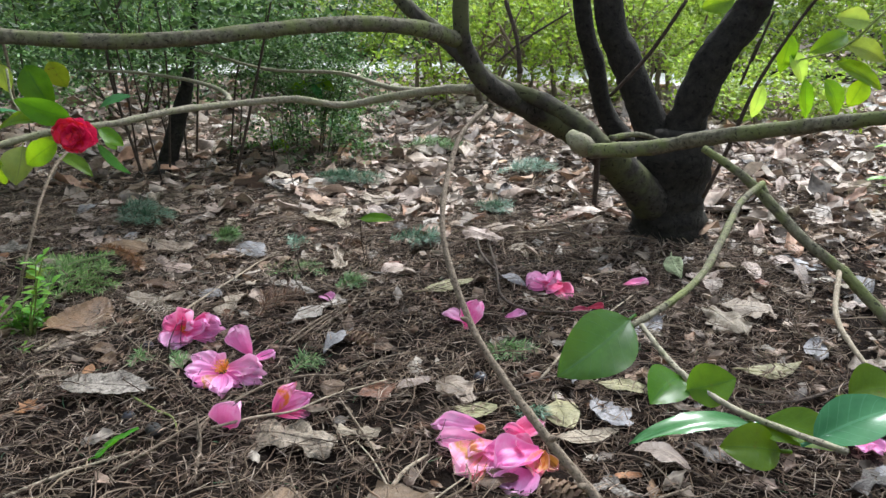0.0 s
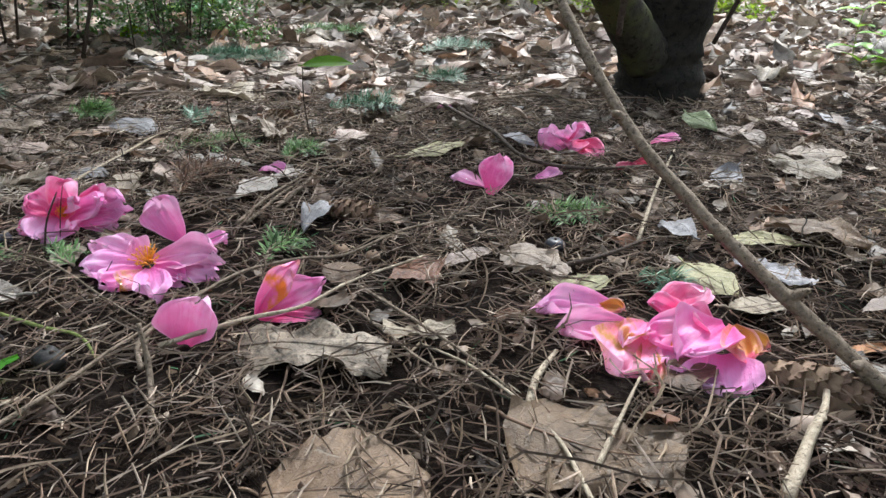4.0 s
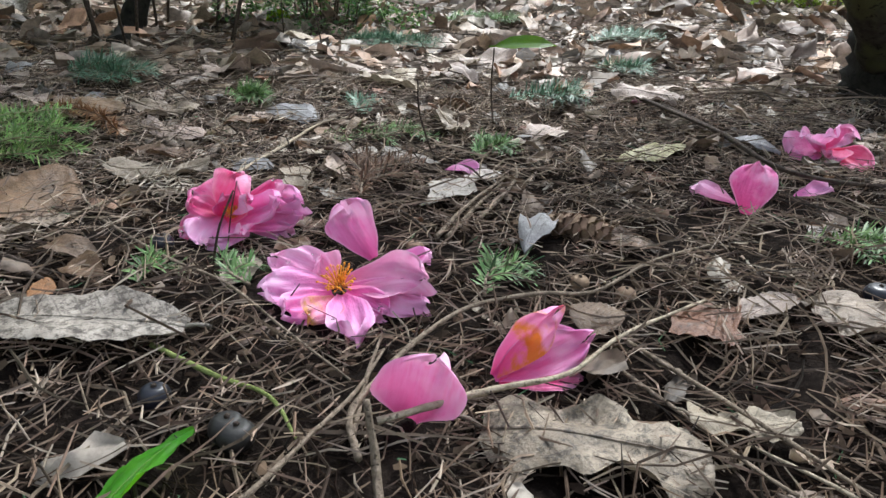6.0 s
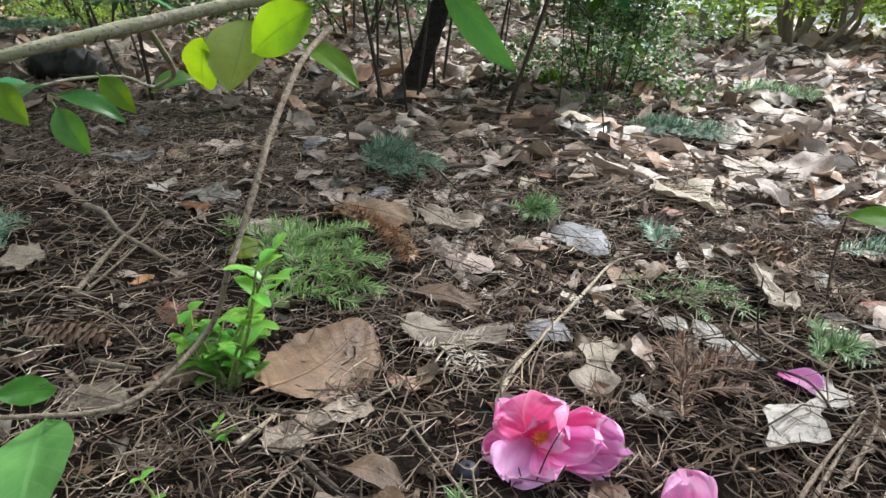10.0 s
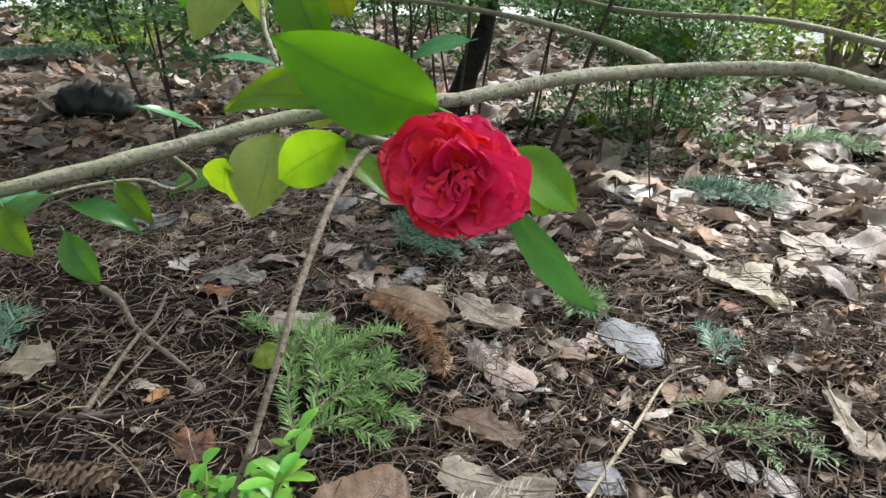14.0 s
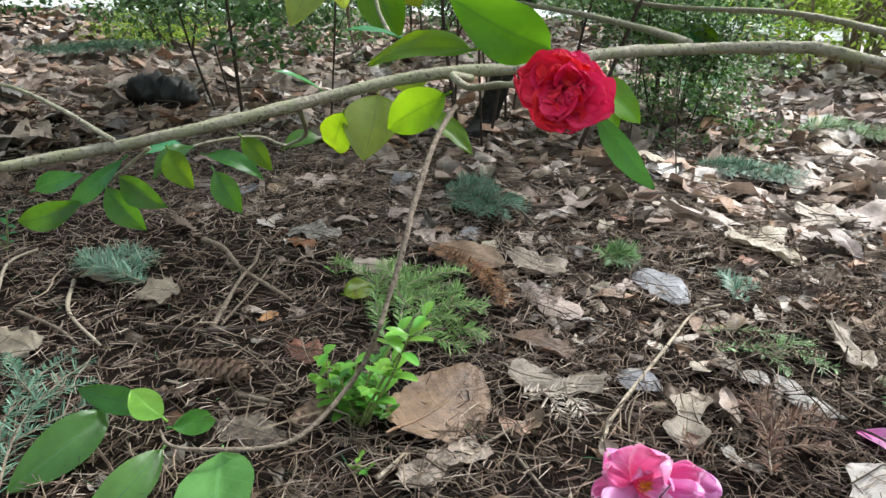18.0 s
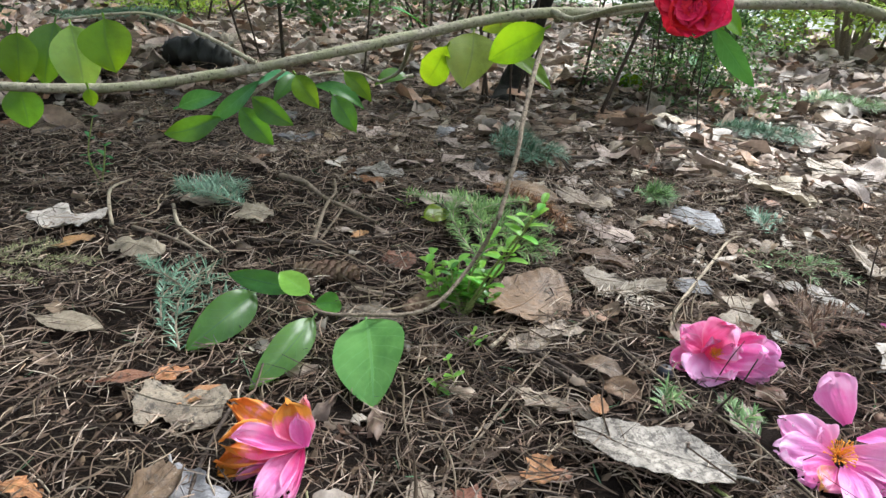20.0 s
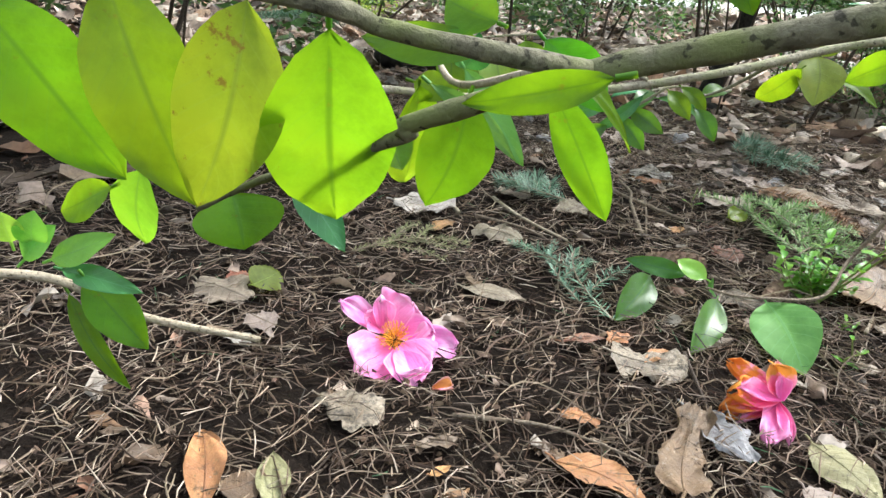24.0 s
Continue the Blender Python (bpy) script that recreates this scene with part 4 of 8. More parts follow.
shrub((4.2, 5.0), "bright yellow-green shrub beyond the path", 1.2, 0.05, 1.3, 9, 12000, 0.06, M_SHRUB, 27, clumps=70, bark_mat=M_TWIG)
# far woods close the view all round
wv, wq, k = [], [], 0
for i in range(44):
    a = 2 * math.pi * i / 44
    d = 12 + 3 * math.sin(i * 2.3)
    cs = [(d * math.cos(a) + rng.normal(0, 1.2), d * math.sin(a) + rng.normal(0, 1.2), rng.uniform(0.2, 2.6)) for _ in range(9)]
    v, q = leaf_cloud(cs, [1.5] * 9, 1500, 0.26, 300 + i, hollow=0.2)
    wv.append(v), wq.append(q + k)
    k += len(v)
tagged(new("far_woods", quads_mesh("far_woods", np.vstack(wv), np.vstack(wq), M_FAR)), "green woods closing the view all round", "woods", kind="stuff")

# ---- the old camellia with several trunks ----
tree = root("camellia_tree", (0.50, 1.50, 0.0), "old camellia with dark multiple trunks and long bare limbs", "tree")
part("trunk", tube("trunk", [(0.0, 0.0, -0.03, 0.098), (0.0, 0, 0.03, 0.082), (-0.005, 0, 0.10, 0.074), (0.0, 0, 0.18, 0.078), (0.0, 0, 0.245, 0.06)], M_TRUNK, 18, 7, 0.05, 3), tree, "dark furrowed trunk base")
for nm, pts in (("trunk_stem", [((0.504, 1.500, 0.155), 0.048), ((0.518, 1.500, 0.259), 0.042), ((0.558, 1.500, 0.383), 0.038), ((0.616, 1.500, 0.477), 0.036), ((0.654, 1.500, 0.566), 0.034), (0.86, 1.55, 0.9, 0.03)]),
                ("trunk_stem", [((0.489, 1.520, 0.150), 0.046), ((0.429, 1.520, 0.285), 0.036), ((0.380, 1.520, 0.391), 0.032), ((0.338, 1.520, 0.505), 0.03), (0.31, 1.55, 0.9, 0.024)]),
                ("trunk_stem", [((0.419, 1.600, 0.170), 0.03), ((0.351, 1.620, 0.257), 0.022), ((0.319, 1.620, 0.372), 0.021), ((0.284, 1.620, 0.494), 0.020), (0.24, 1.65, 0.9, 0.016)]),
                ("limb", [((0.467, 1.470, 0.078), 0.046), ((0.378, 1.380, 0.182), 0.036), ((0.307, 1.280, 0.255), 0.027), ((0.229, 1.220, 0.305), 0.022), ((0.143, 1.150, 0.361), 0.018), ((0.108, 1.120, 0.415), 0.015), ((0.097, 1.100, 0.487), 0.013), (0.11, 1.1, 0.7, 0.014)]),
                ("limb", [((0.340, 1.120, 0.268), 0.015), ((0.301, 1.140, 0.302), 0.015), ((0.230, 1.180, 0.337), 0.014), ((0.149, 1.180, 0.363), 0.014), ((0.101, 1.200, 0.395), 0.014), ((0.040, 1.220, 0.446), 0.0145), ((-0.032, 1.240, 0.501), 0.013), (-0.13, 1.3, 0.6, 0.014)])):
    stem(tree, [(*p[0], p[1]) if isinstance(p[0], tuple) else p for p in pts], M_TRUNK if nm == "trunk_stem" else M_TRUNK_MOSSY, nm, "", 12, 7, 0.05, len(pts))
stem(tree, [(*(0.317, 1.100, 0.265), 0.013), (*(0.409, 1.060, 0.281), 0.012), (*(0.483, 1.000, 0.309), 0.0115), (*(0.579, 0.930, 0.338), 0.0105), (*(0.650, 0.860, 0.362), 0.0095), (*(0.720, 0.800, 0.386), 0.008)], M_LIMB, "limb", "grey-brown limb", 10)
part("knuckle", tube("knuckle", local(tree, [(*(0.283, 1.110, 0.291), 0.010), (*(0.295, 1.100, 0.281), 0.017), (*(0.312, 1.120, 0.267), 0.018)]), M_BRANCH, 10, 5, 0.04, 4), tree, "pale cut limb stub")
stem(tree, [(*(0.330, 1.150, 0.254), 0.006), (*(0.331, 1.170, 0.199), 0.005), (*(0.331, 1.180, 0.153), 0.0045)], M_TWIG_DARK, "dead_stub", "", 6)
stem(tree, [(*(0.351, 1.200, 0.270), 0.006), (*(0.403, 1.250, 0.270), 0.005), (*(0.465, 1.300, 0.246), 0.004)], M_LIMB, "twig", "", 6)
# the mossy limb that crosses above
stem(tree, [(*(0.088, 1.100, 0.443), 0.014), (*(0.049, 1.020, 0.462), 0.0125), (*(-0.025, 0.950, 0.472), 0.0115), (*(-0.119, 0.880, 0.467), 0.011), (*(-0.217, 0.820, 0.457), 0.011), (*(-0.335, 0.780, 0.453), 0.0105), (*(-0.454, 0.740, 0.461), 0.010), (*(-0.552, 0.700, 0.465), 0.009)], M_LIMB, "limb", "long mossy limb", 10)
# the pale branch that carries the red flower
flowering = stem(tree, [(0.112, 1.182, 0.354, 0.0095), (0.039, 1.233, 0.347, 0.0082), (-0.073, 1.265, 0.327, 0.0077), (-0.168, 1.278, 0.308, 0.0073), (-0.241, 1.246, 0.321, 0.0071), (-0.278, 1.25, 0.321, 0.0069), (-0.372, 1.213, 0.315, 0.0067), (-0.438, 1.101, 0.315, 0.0062), (-0.495, 1.009, 0.305, 0.006), (-0.577, 0.93, 0.298, 0.0058), (-0.694, 0.79, 0.262, 0.0054), (-0.813, 0.727, 0.23, 0.0052), (-0.908, 0.626, 0.215, 0.0047), (-1.056, 0.486, 0.225, 0.0043), (-1.204, 0.365, 0.215, 0.0039)], M_BRANCH, "branch", "long pale flowering branch", 10, 7)
stem(tree, [(-0.382, 1.205, 0.320, 0.006), (*(-0.430, 1.300, 0.319), 0.0055), (*(-0.535, 1.445, 0.319), 0.005), (*(-0.702, 1.590, 0.323), 0.0045), (*(-0.892, 1.675, 0.329), 0.004), (*(-1.059, 1.708, 0.329), 0.0035)], M_BRANCH, "twig", "", 8)
stem(tree, [(*(0.048, 1.230, 0.344), 0.006), (*(-0.134, 1.500, 0.320), 0.0055), (*(-0.322, 1.700, 0.332), 0.005), (*(-0.614, 1.900, 0.323), 0.0045), (*(-0.887, 2.000, 0.370), 0.004)], M_BRANCH, "twig", "", 7)
# the crown above, out of view and added for shade: the trunks and the long limb go on upwards and carry glossy leaves
# in clumps
SHADE_CROWN = [((-0.552, 0.700, 0.465), (-0.78, 0.68, 0.56), (-1.10, 0.66, 0.74), (-1.45, 0.62, 0.98)), ((-0.78, 0.68, 0.56), (-0.95, 0.45, 0.74), (-1.10, 0.15, 0.95)), ((-1.10, 0.66, 0.74), (-1.20, 0.95, 0.90), (-1.25, 1.25, 1.05)),
         ((0.86, 1.55, 0.90), (1.02, 1.62, 1.35), (1.10, 1.70, 1.80)), ((0.31, 1.55, 0.90), (0.25, 1.50, 1.35), (0.05, 1.40, 1.80)), ((0.24, 1.65, 0.90), (0.10, 1.85, 1.35), (-0.10, 2.05, 1.75)), ((0.25, 1.50, 1.35), (-0.10, 1.25, 1.60), (-0.50, 1.05, 1.85))]
clumps = []
for i, pts in enumerate(SHADE_CROWN):
    stem(tree, [(*p, 0.012 * (1.15 - 0.75 * k / (len(pts) - 1))) for k, p in enumerate(pts)], M_LIMB, "limb", "", 8, 6, 0.06, 30 + i)
    for k in range(7 if i != 1 else 0):
        a, b = Vector(pts[-2]), Vector(pts[-1])
        c = a.lerp(b, 0.25 + 0.15 * k) + Vector(rng.normal(0, 0.13, 3))
        clumps.append((c, 0.26 if i < 3 else 0.24))
# leaves are densest over the left, where the added shade should fall
for i in range(0, len(clumps), 7):
    group = [(tuple(c - tree.matrix_basis.translation), q) for c, q in clumps[i : i + 7]]
    cv, cq = leaf_cloud([g[0] for g in group], [g[1] for g in group], 430 if i < 14 else 130, 0.075, 500 + i, hollow=0.15, aspect=0.5)
    part("crown", quads_mesh("crown", cv, cq, M_SHADE_CROWN), tree, "unseen camellia foliage in clumps, added to cast shade")
# fine dark twigs among the trunks
stem(tree, [(*(0.351, 1.350, 0.327), 0.004), (*(0.415, 1.300, 0.411), 0.0038), (*(0.465, 1.250, 0.503), 0.0035)], M_TWIG_DARK, "twig", "", 6)
stem(tree, [(*(0.151, 1.600, 0.346), 0.006), (*(0.142, 1.600, 0.421), 0.005), (*(0.114, 1.600, 0.507), 0.005)], M_TWIG_DARK, "twig", "", 6)
stem(tree, [(*(0.098, 1.600, 0.371), 0.003), (*(0.160, 1.620, 0.421), 0.003), (*(0.259, 1.650, 0.482), 0.0025)], M_TWIG_DARK, "twig", "", 6)
stem(tree, [(*(0.553, 1.400, 0.119), 0.004), (*(0.581, 1.350, 0.235), 0.0038), (*(0.607, 1.300, 0.358), 0.0035), (*(0.654, 1.250, 0.475), 0.003), (*(0.683, 1.200, 0.536), 0.003)], M_TWIG_DARK, "twig", "", 6)
stem(tree, [(*(0.636, 1.600, 0.328), 0.003), (*(0.665, 1.600, 0.424), 0.003), (*(0.653, 1.600, 0.376), 0.003), (*(0.685, 1.600, 0.481), 0.003)], M_TWIG_DARK, "twig", "", 6)
# leafy spray at the upper right
stem(tree, [(*(0.868, 1.500, 0.482), 0.003), (*(0.809, 1.500, 0.418), 0.0025), (*(0.750, 1.500, 0.395), 0.002), (*(0.693, 1.500, 0.384), 0.0015)], M_TWIG_GREEN, "twig", "", 6)

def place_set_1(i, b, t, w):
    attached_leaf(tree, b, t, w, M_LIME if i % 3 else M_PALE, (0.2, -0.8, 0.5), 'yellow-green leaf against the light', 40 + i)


place_set_1(0, (0.706, 1.5, 0.406), (0.736, 1.5, 0.34), 0.038)
place_set_1(1, (0.763, 1.45, 0.356), (0.795, 1.45, 0.285), 0.04)
place_set_1(2, (0.821, 1.55, 0.437), (0.738, 1.5, 0.401), 0.045)
place_set_1(3, (0.809, 1.5, 0.418), (0.884, 1.5, 0.386), 0.05)
place_set_1(4, (0.74, 1.5, 0.351), (0.752, 1.5, 0.271), 0.034)
place_set_1(5, (0.851, 1.5, 0.352), (0.829, 1.5, 0.296), 0.045)
place_set_1(6, (0.843, 1.5, 0.461), (0.78, 1.5, 0.471), 0.05)
place_set_1(7, (0.793, 1.5, 0.385), (0.886, 1.5, 0.331), 0.04)
place_set_1(8, (0.701, 1.5, 0.439), (0.69, 1.5, 0.361), 0.04)
place_set_1(9, (0.661, 1.5, 0.338), (0.647, 1.5, 0.269), 0.03)
place_set_1(10, (0.867, 1.5, 0.439), (0.923, 1.5, 0.353), 0.05)
place_set_1(11, (0.586, 1.5, 0.504), (0.523, 1.5, 0.488), 0.05)

# leaves hanging from a thin twig behind the red flower
for i, (b, t, w, mt) in enumerate((((-0.820, 1.206, 0.385), (-0.771, 1.205, 0.297), 0.066, M_LIME), ((-0.866, 1.172, 0.388), (-0.882, 1.105, 0.312), 0.058, M_PALE), ((-0.789, 1.235, 0.390), (-0.770, 1.255, 0.336), 0.048, M_SPOT), ((-0.855, 1.182, 0.389), (-0.849, 1.182, 0.332), 0.036, M_PALE), ((-0.900, 1.160, 0.395), (-0.925, 1.130, 0.345), 0.034, M_VIVID))):
    attached_leaf(tree, b, t, w, mt, (0.3, -0.9, 0.2), "yellow-green leaf against the light", 60 + i)
stem(tree, [(-0.85, 1.19, 0.46, 0.0032), (-0.857, 1.203, 0.38, 0.003), (-0.856, 1.201, 0.317, 0.0024), (-0.847, 1.202, 0.277, 0.0014)], M_TWIG, "twig", "", 6)

# leaves round the red flower and along its branch
RF = Vector((-0.350, 0.720, 0.337))

def place_set_2(i, b, t, w, mt, fc, lb):
    attached_leaf(flowering, b, t, w, mt, fc, lb, 80 + i, shape='camellia' if i < 15 else 'long', curl=0.12 if i < 15 else 0.3)


place_set_2(0, (-0.365, 0.733, 0.358), (-0.409, 0.69, 0.386), 0.034, M_VIVID, (0.25, -0.95, 0.1), 'large bright green leaf')
place_set_2(1, (-0.426, 0.752, 0.351), (-0.537, 0.795, 0.326), 0.03, M_LIME, (0.2, -0.6, 0.7), 'yellow-green leaf with a brown underside')
place_set_2(2, (-0.625, 0.936, 0.274), (-0.611, 0.889, 0.218), 0.060, M_PALE, (0.3, -0.95, 0.05), 'pale leaf underside')
place_set_2(3, (-0.522, 0.893, 0.292), (-0.583, 0.89, 0.253), 0.040, M_LIME, (0.25, -0.95, 0.1), 'yellow-green leaf with dark spots')
place_set_2(4, (-0.615, 1.006, 0.247), (-0.544, 0.994, 0.211), 0.028, M_LIME, (0.4, -0.4, 0.8), '')
place_set_2(5, (-0.343, 0.756, 0.34), (-0.317, 0.769, 0.315), 0.024, M_LIME, (-0.3, -0.5, 0.8), '')
place_set_2(6, (-0.342, 0.763, 0.326), (-0.331, 0.773, 0.309), 0.017, M_LIME, (-0.3, -0.5, 0.8), '')
place_set_2(7, (-0.334, 0.738, 0.323), (-0.298, 0.748, 0.281), 0.017, M_SHEEN, (-0.5, -0.6, 0.5), 'narrow bluish-green leaf seen on edge')
place_set_2(8, (-0.554, 0.864, 0.341), (-0.602, 0.847, 0.344), 0.012, M_SHEEN, (0.1, -0.1, 1), 'shiny leaf reflecting the sky')
place_set_2(9, (-0.665, 0.908, 0.272), (-0.694, 0.855, 0.302), 0.016, M_SHEEN, (0.1, -0.2, 1), 'shiny leaf reflecting the sky')
place_set_2(14, (-0.557, 1.159, 0.333), (-0.61, 1.128, 0.313), 0.025, M_SHEEN, (0.1, -0.5, 0.8), 'dark shiny leaf')
place_set_2(15, (-0.785, 0.904, 0.214), (-0.744, 0.905, 0.182), 0.024, M_LIME, (-0.1, -0.6, 0.8), '')
place_set_2(16, (-0.805, 0.868, 0.199), (-0.748, 0.895, 0.174), 0.022, M_GREEN, (0, -0.5, 0.8), '')
place_set_2(17, (-0.813, 0.861, 0.209), (-0.814, 0.804, 0.185), 0.026, M_GREEN, (0.2, -0.5, 0.8), '')
place_set_2(18, (-0.816, 0.855, 0.207), (-0.856, 0.824, 0.199), 0.028, M_SHEEN, (0.1, -0.3, 0.9), '')
place_set_2(19, (-0.738, 0.985, 0.203), (-0.768, 0.948, 0.193), 0.03, M_GREEN, (0, -0.6, 0.8), '')

stem(tree, [(*(-0.735, 0.989, 0.206), 0.0018), (*(-0.759, 0.947, 0.200), 0.0018), (*(-0.779, 0.927, 0.211), 0.0018), (*(-0.800, 0.883, 0.213), 0.0015), (*(-0.821, 0.848, 0.206), 0.0012)], M_BRANCH, "twig", "", 6)
stem(tree, [(-0.66, 0.856, 0.27, 0.003), (*(-0.727, 0.943, 0.218), 0.0025), (*(-0.758, 0.947, 0.200), 0.002)], M_BRANCH, "twig", "", 6)
stem(tree, [(*(-0.629, 0.938, 0.401), 0.0022), (*(-0.615, 0.921, 0.362), 0.002), (*(-0.587, 0.901, 0.338), 0.0018)], M_BRANCH, "twig", "", 6)
for i, (b, t, w, mt) in enumerate((((-0.634, 0.890, 0.263), (-0.691, 0.945, 0.207), 0.036, M_LIME), ((-0.605, 1.001, 0.285), (-0.638, 0.986, 0.273), 0.02, M_SPOT))):
    attached_leaf(flowering, b, t, w, mt, (0.4, -0.9, 0.1), "rounded leaf along the branch", 300 + i)
# twig to the flower, and the hanging twig that arches down to the ground
stem(tree, [(-0.535, 0.965, 0.296, 0.0042), (*(-0.513, 0.888, 0.310), 0.0035), (*(-0.482, 0.859, 0.307), 0.003), (*(-0.418, 0.783, 0.326), 0.0025), (*(-0.377, 0.738, 0.335), 0.002)], M_BRANCH, "twig", "", 7)
hanging = stem(tree, [(-0.537, 0.939, 0.272, 0.0027), (-0.532, 0.915, 0.266, 0.0027), (-0.52, 0.867, 0.249, 0.0026), (-0.506, 0.813, 0.212, 0.0025), (-0.498, 0.787, 0.189, 0.0024), (-0.495, 0.754, 0.145, 0.0023), (-0.496, 0.744, 0.129, 0.0022), (-0.517, 0.739, 0.08, 0.0022), (-0.53, 0.677, 0.055, 0.002), (-0.58, 0.638, 0.052, 0.0018), (-0.613, 0.63, 0.048, 0.0014), (-0.642, 0.644, 0.042, 0.0011)], M_TWIG, "twig", "thin grey-brown arching twig", 7, 7)
for i, (b, t, w, fc, mt) in enumerate((
        ((-0.579, 0.650, 0.042), (-0.520, 0.575, 0.010), 0.068, (0.28, -0.84, 0.47), M_FRESH),
        ((-0.708, 0.645, 0.036), (-0.713, 0.553, 0.012), 0.040, (0.46, -0.77, 0.44), M_GREEN),
        ((-0.627, 0.633, 0.037), (-0.624, 0.540, 0.010), 0.033, (0.38, -0.80, 0.47), M_GREEN),
        ((-0.671, 0.664, 0.042), (-0.740, 0.640, 0.050), 0.024, (0.72, -0.47, 0.52), M_GREEN),
        ((-0.644, 0.657, 0.036), (-0.647, 0.706, 0.012), 0.022, (0.64, -0.52, 0.56), M_GREEN),
        ((-0.646, 0.651, 0.049), (-0.683, 0.652, 0.062), 0.026, (0, -0.5, 0.85), M_YOUNG))):
    attached_leaf(hanging, b, t, w, mt, fc, "glossy green leaf close to the ground", 120 + i, fold=0.18)
# leaves on the far part of the same branch

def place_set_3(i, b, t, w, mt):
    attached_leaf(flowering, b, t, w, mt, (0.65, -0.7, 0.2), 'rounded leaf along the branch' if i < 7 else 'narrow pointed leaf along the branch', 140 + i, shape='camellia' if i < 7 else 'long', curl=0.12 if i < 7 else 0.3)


place_set_3(0, (-0.996, 0.626, 0.261), (-0.988, 0.614, 0.208), 0.040, M_LIME)
place_set_3(1, (-0.96, 0.662, 0.269), (-0.93, 0.647, 0.202), 0.052, M_PALE)
place_set_3(2, (-0.917, 0.67, 0.279), (-0.899, 0.663, 0.227), 0.052, M_LIME)
place_set_3(3, (-0.982, 0.66, 0.27), (-0.983, 0.638, 0.206), 0.042, M_GREEN)
place_set_3(4, (-0.959, 0.595, 0.215), (-0.955, 0.596, 0.173), 0.038, M_GREEN)
place_set_3(5, (-0.887, 0.619, 0.219), (-0.885, 0.621, 0.201), 0.014, M_LIME)
place_set_3(6, (-1.093, 0.529, 0.187), (-1.094, 0.524, 0.148), 0.03, M_LIME)
place_set_3(7, (-0.869, 0.713, 0.188), (-0.826, 0.737, 0.205), 0.02, M_SHEEN)
place_set_3(8, (-0.787, 0.753, 0.223), (-0.837, 0.723, 0.173), 0.018, M_SHEEN)
place_set_3(9, (-0.769, 0.791, 0.226), (-0.734, 0.786, 0.194), 0.026, M_LIME)
place_set_3(10, (-0.807, 0.761, 0.201), (-0.76, 0.774, 0.174), 0.026, M_GREEN)
place_set_3(11, (-0.738, 0.816, 0.204), (-0.706, 0.817, 0.166), 0.026, M_GREEN)
place_set_3(12, (-0.817, 0.752, 0.19), (-0.778, 0.761, 0.151), 0.028, M_GREEN)
place_set_3(14, (-0.850, 0.447, 0.312), (-0.880, 0.472, 0.272), 0.034, M_SHEEN)
place_set_3(13, (-0.817, 0.725, 0.183), (-0.871, 0.692, 0.162), 0.026, M_GREEN)

stem(tree, [(*(-0.782, 0.742, 0.243), 0.0025), (*(-0.849, 0.741, 0.263), 0.002), (*(-0.915, 0.734, 0.279), 0.0018), (*(-0.955, 0.716, 0.278), 0.0016), (*(-1.008, 0.688, 0.269), 0.0014)], M_BRANCH, "twig", "", 6)
stem(tree, [(*(-0.762, 0.764, 0.235), 0.002), (*(-0.799, 0.748, 0.204), 0.0018), (*(-0.833, 0.736, 0.183), 0.0015)], M_BRANCH, "twig", "", 6)

# the near twig at the right with its large leaves
near = root("camellia_branch", (0.615, 0.620, 0.190), "mossy bare camellia twig with a few large green leaves", "branch", "camellia branches")
stem(near, [(*(0.446, 0.780, 0.334), 0.0045), (*(0.480, 0.759, 0.314), 0.005), (*(0.513, 0.751, 0.287), 0.0065), (*(0.553, 0.718, 0.247), 0.006), (*(0.591, 0.692, 0.220), 0.0062), (*(0.618, 0.665, 0.193), 0.0065), (*(0.661, 0.624, 0.151), 0.007)], M_LIMB, "branch", "mossy grey-green twig", 9)
stem(near, [(*(0.512, 0.757, 0.299), 0.004), (*(0.475, 0.682, 0.294), 0.0036), (*(0.434, 0.548, 0.290), 0.0034), (*(0.403, 0.448, 0.292), 0.003), (*(0.370, 0.378, 0.294), 0.0026), (*(0.341, 0.328, 0.297), 0.0022)], M_LIMB, "twig", "", 8)
stem(near, [(*(0.350, 0.333, 0.297), 0.0018), (*(0.369, 0.288, 0.290), 0.0018), (*(0.393, 0.255, 0.287), 0.0018), (*(0.415, 0.217, 0.297), 0.0017), (*(0.429, 0.187, 0.308), 0.0016)], M_BRANCH, "twig", "", 7)
stem(near, [(*(0.587, 0.689, 0.220), 0.003), (*(0.568, 0.620, 0.196), 0.0028), (*(0.573, 0.560, 0.181), 0.0025), (*(0.585, 0.525, 0.172), 0.002)], M_TWIG_PALE, "twig", "", 7)
stem(near, [(*(0.509, 0.757, 0.299), 0.005), (*(0.514, 0.752, 0.287), 0.007)], M_LIMB, "twig", "", 8)

def place_set_4(i, b, t, w, mt, fc, lb):
    attached_leaf(near, b, t, w, mt, fc, lb, 170 + i)


place_set_4(0, (0.342, 0.33, 0.302), (0.298, 0.284, 0.28), 0.042, M_GREEN, (-0.1, -0.85, 0.4), 'large green camellia leaf')
place_set_4(1, (0.37, 0.283, 0.288), (0.351, 0.253, 0.285), 0.026, M_LIME, (0, -0.7, 0.7), '')
place_set_4(2, (0.372, 0.27, 0.286), (0.399, 0.273, 0.295), 0.026, M_LIME, (0, -0.7, 0.7), '')
place_set_4(3, (0.4, 0.233, 0.29), (0.337, 0.207, 0.287), 0.014, M_SHEEN, (0, -0.1, 1), 'pale leaf underside')
place_set_4(4, (0.404, 0.237, 0.288), (0.437, 0.203, 0.298), 0.024, M_LIME, (0, -0.5, 0.8), '')
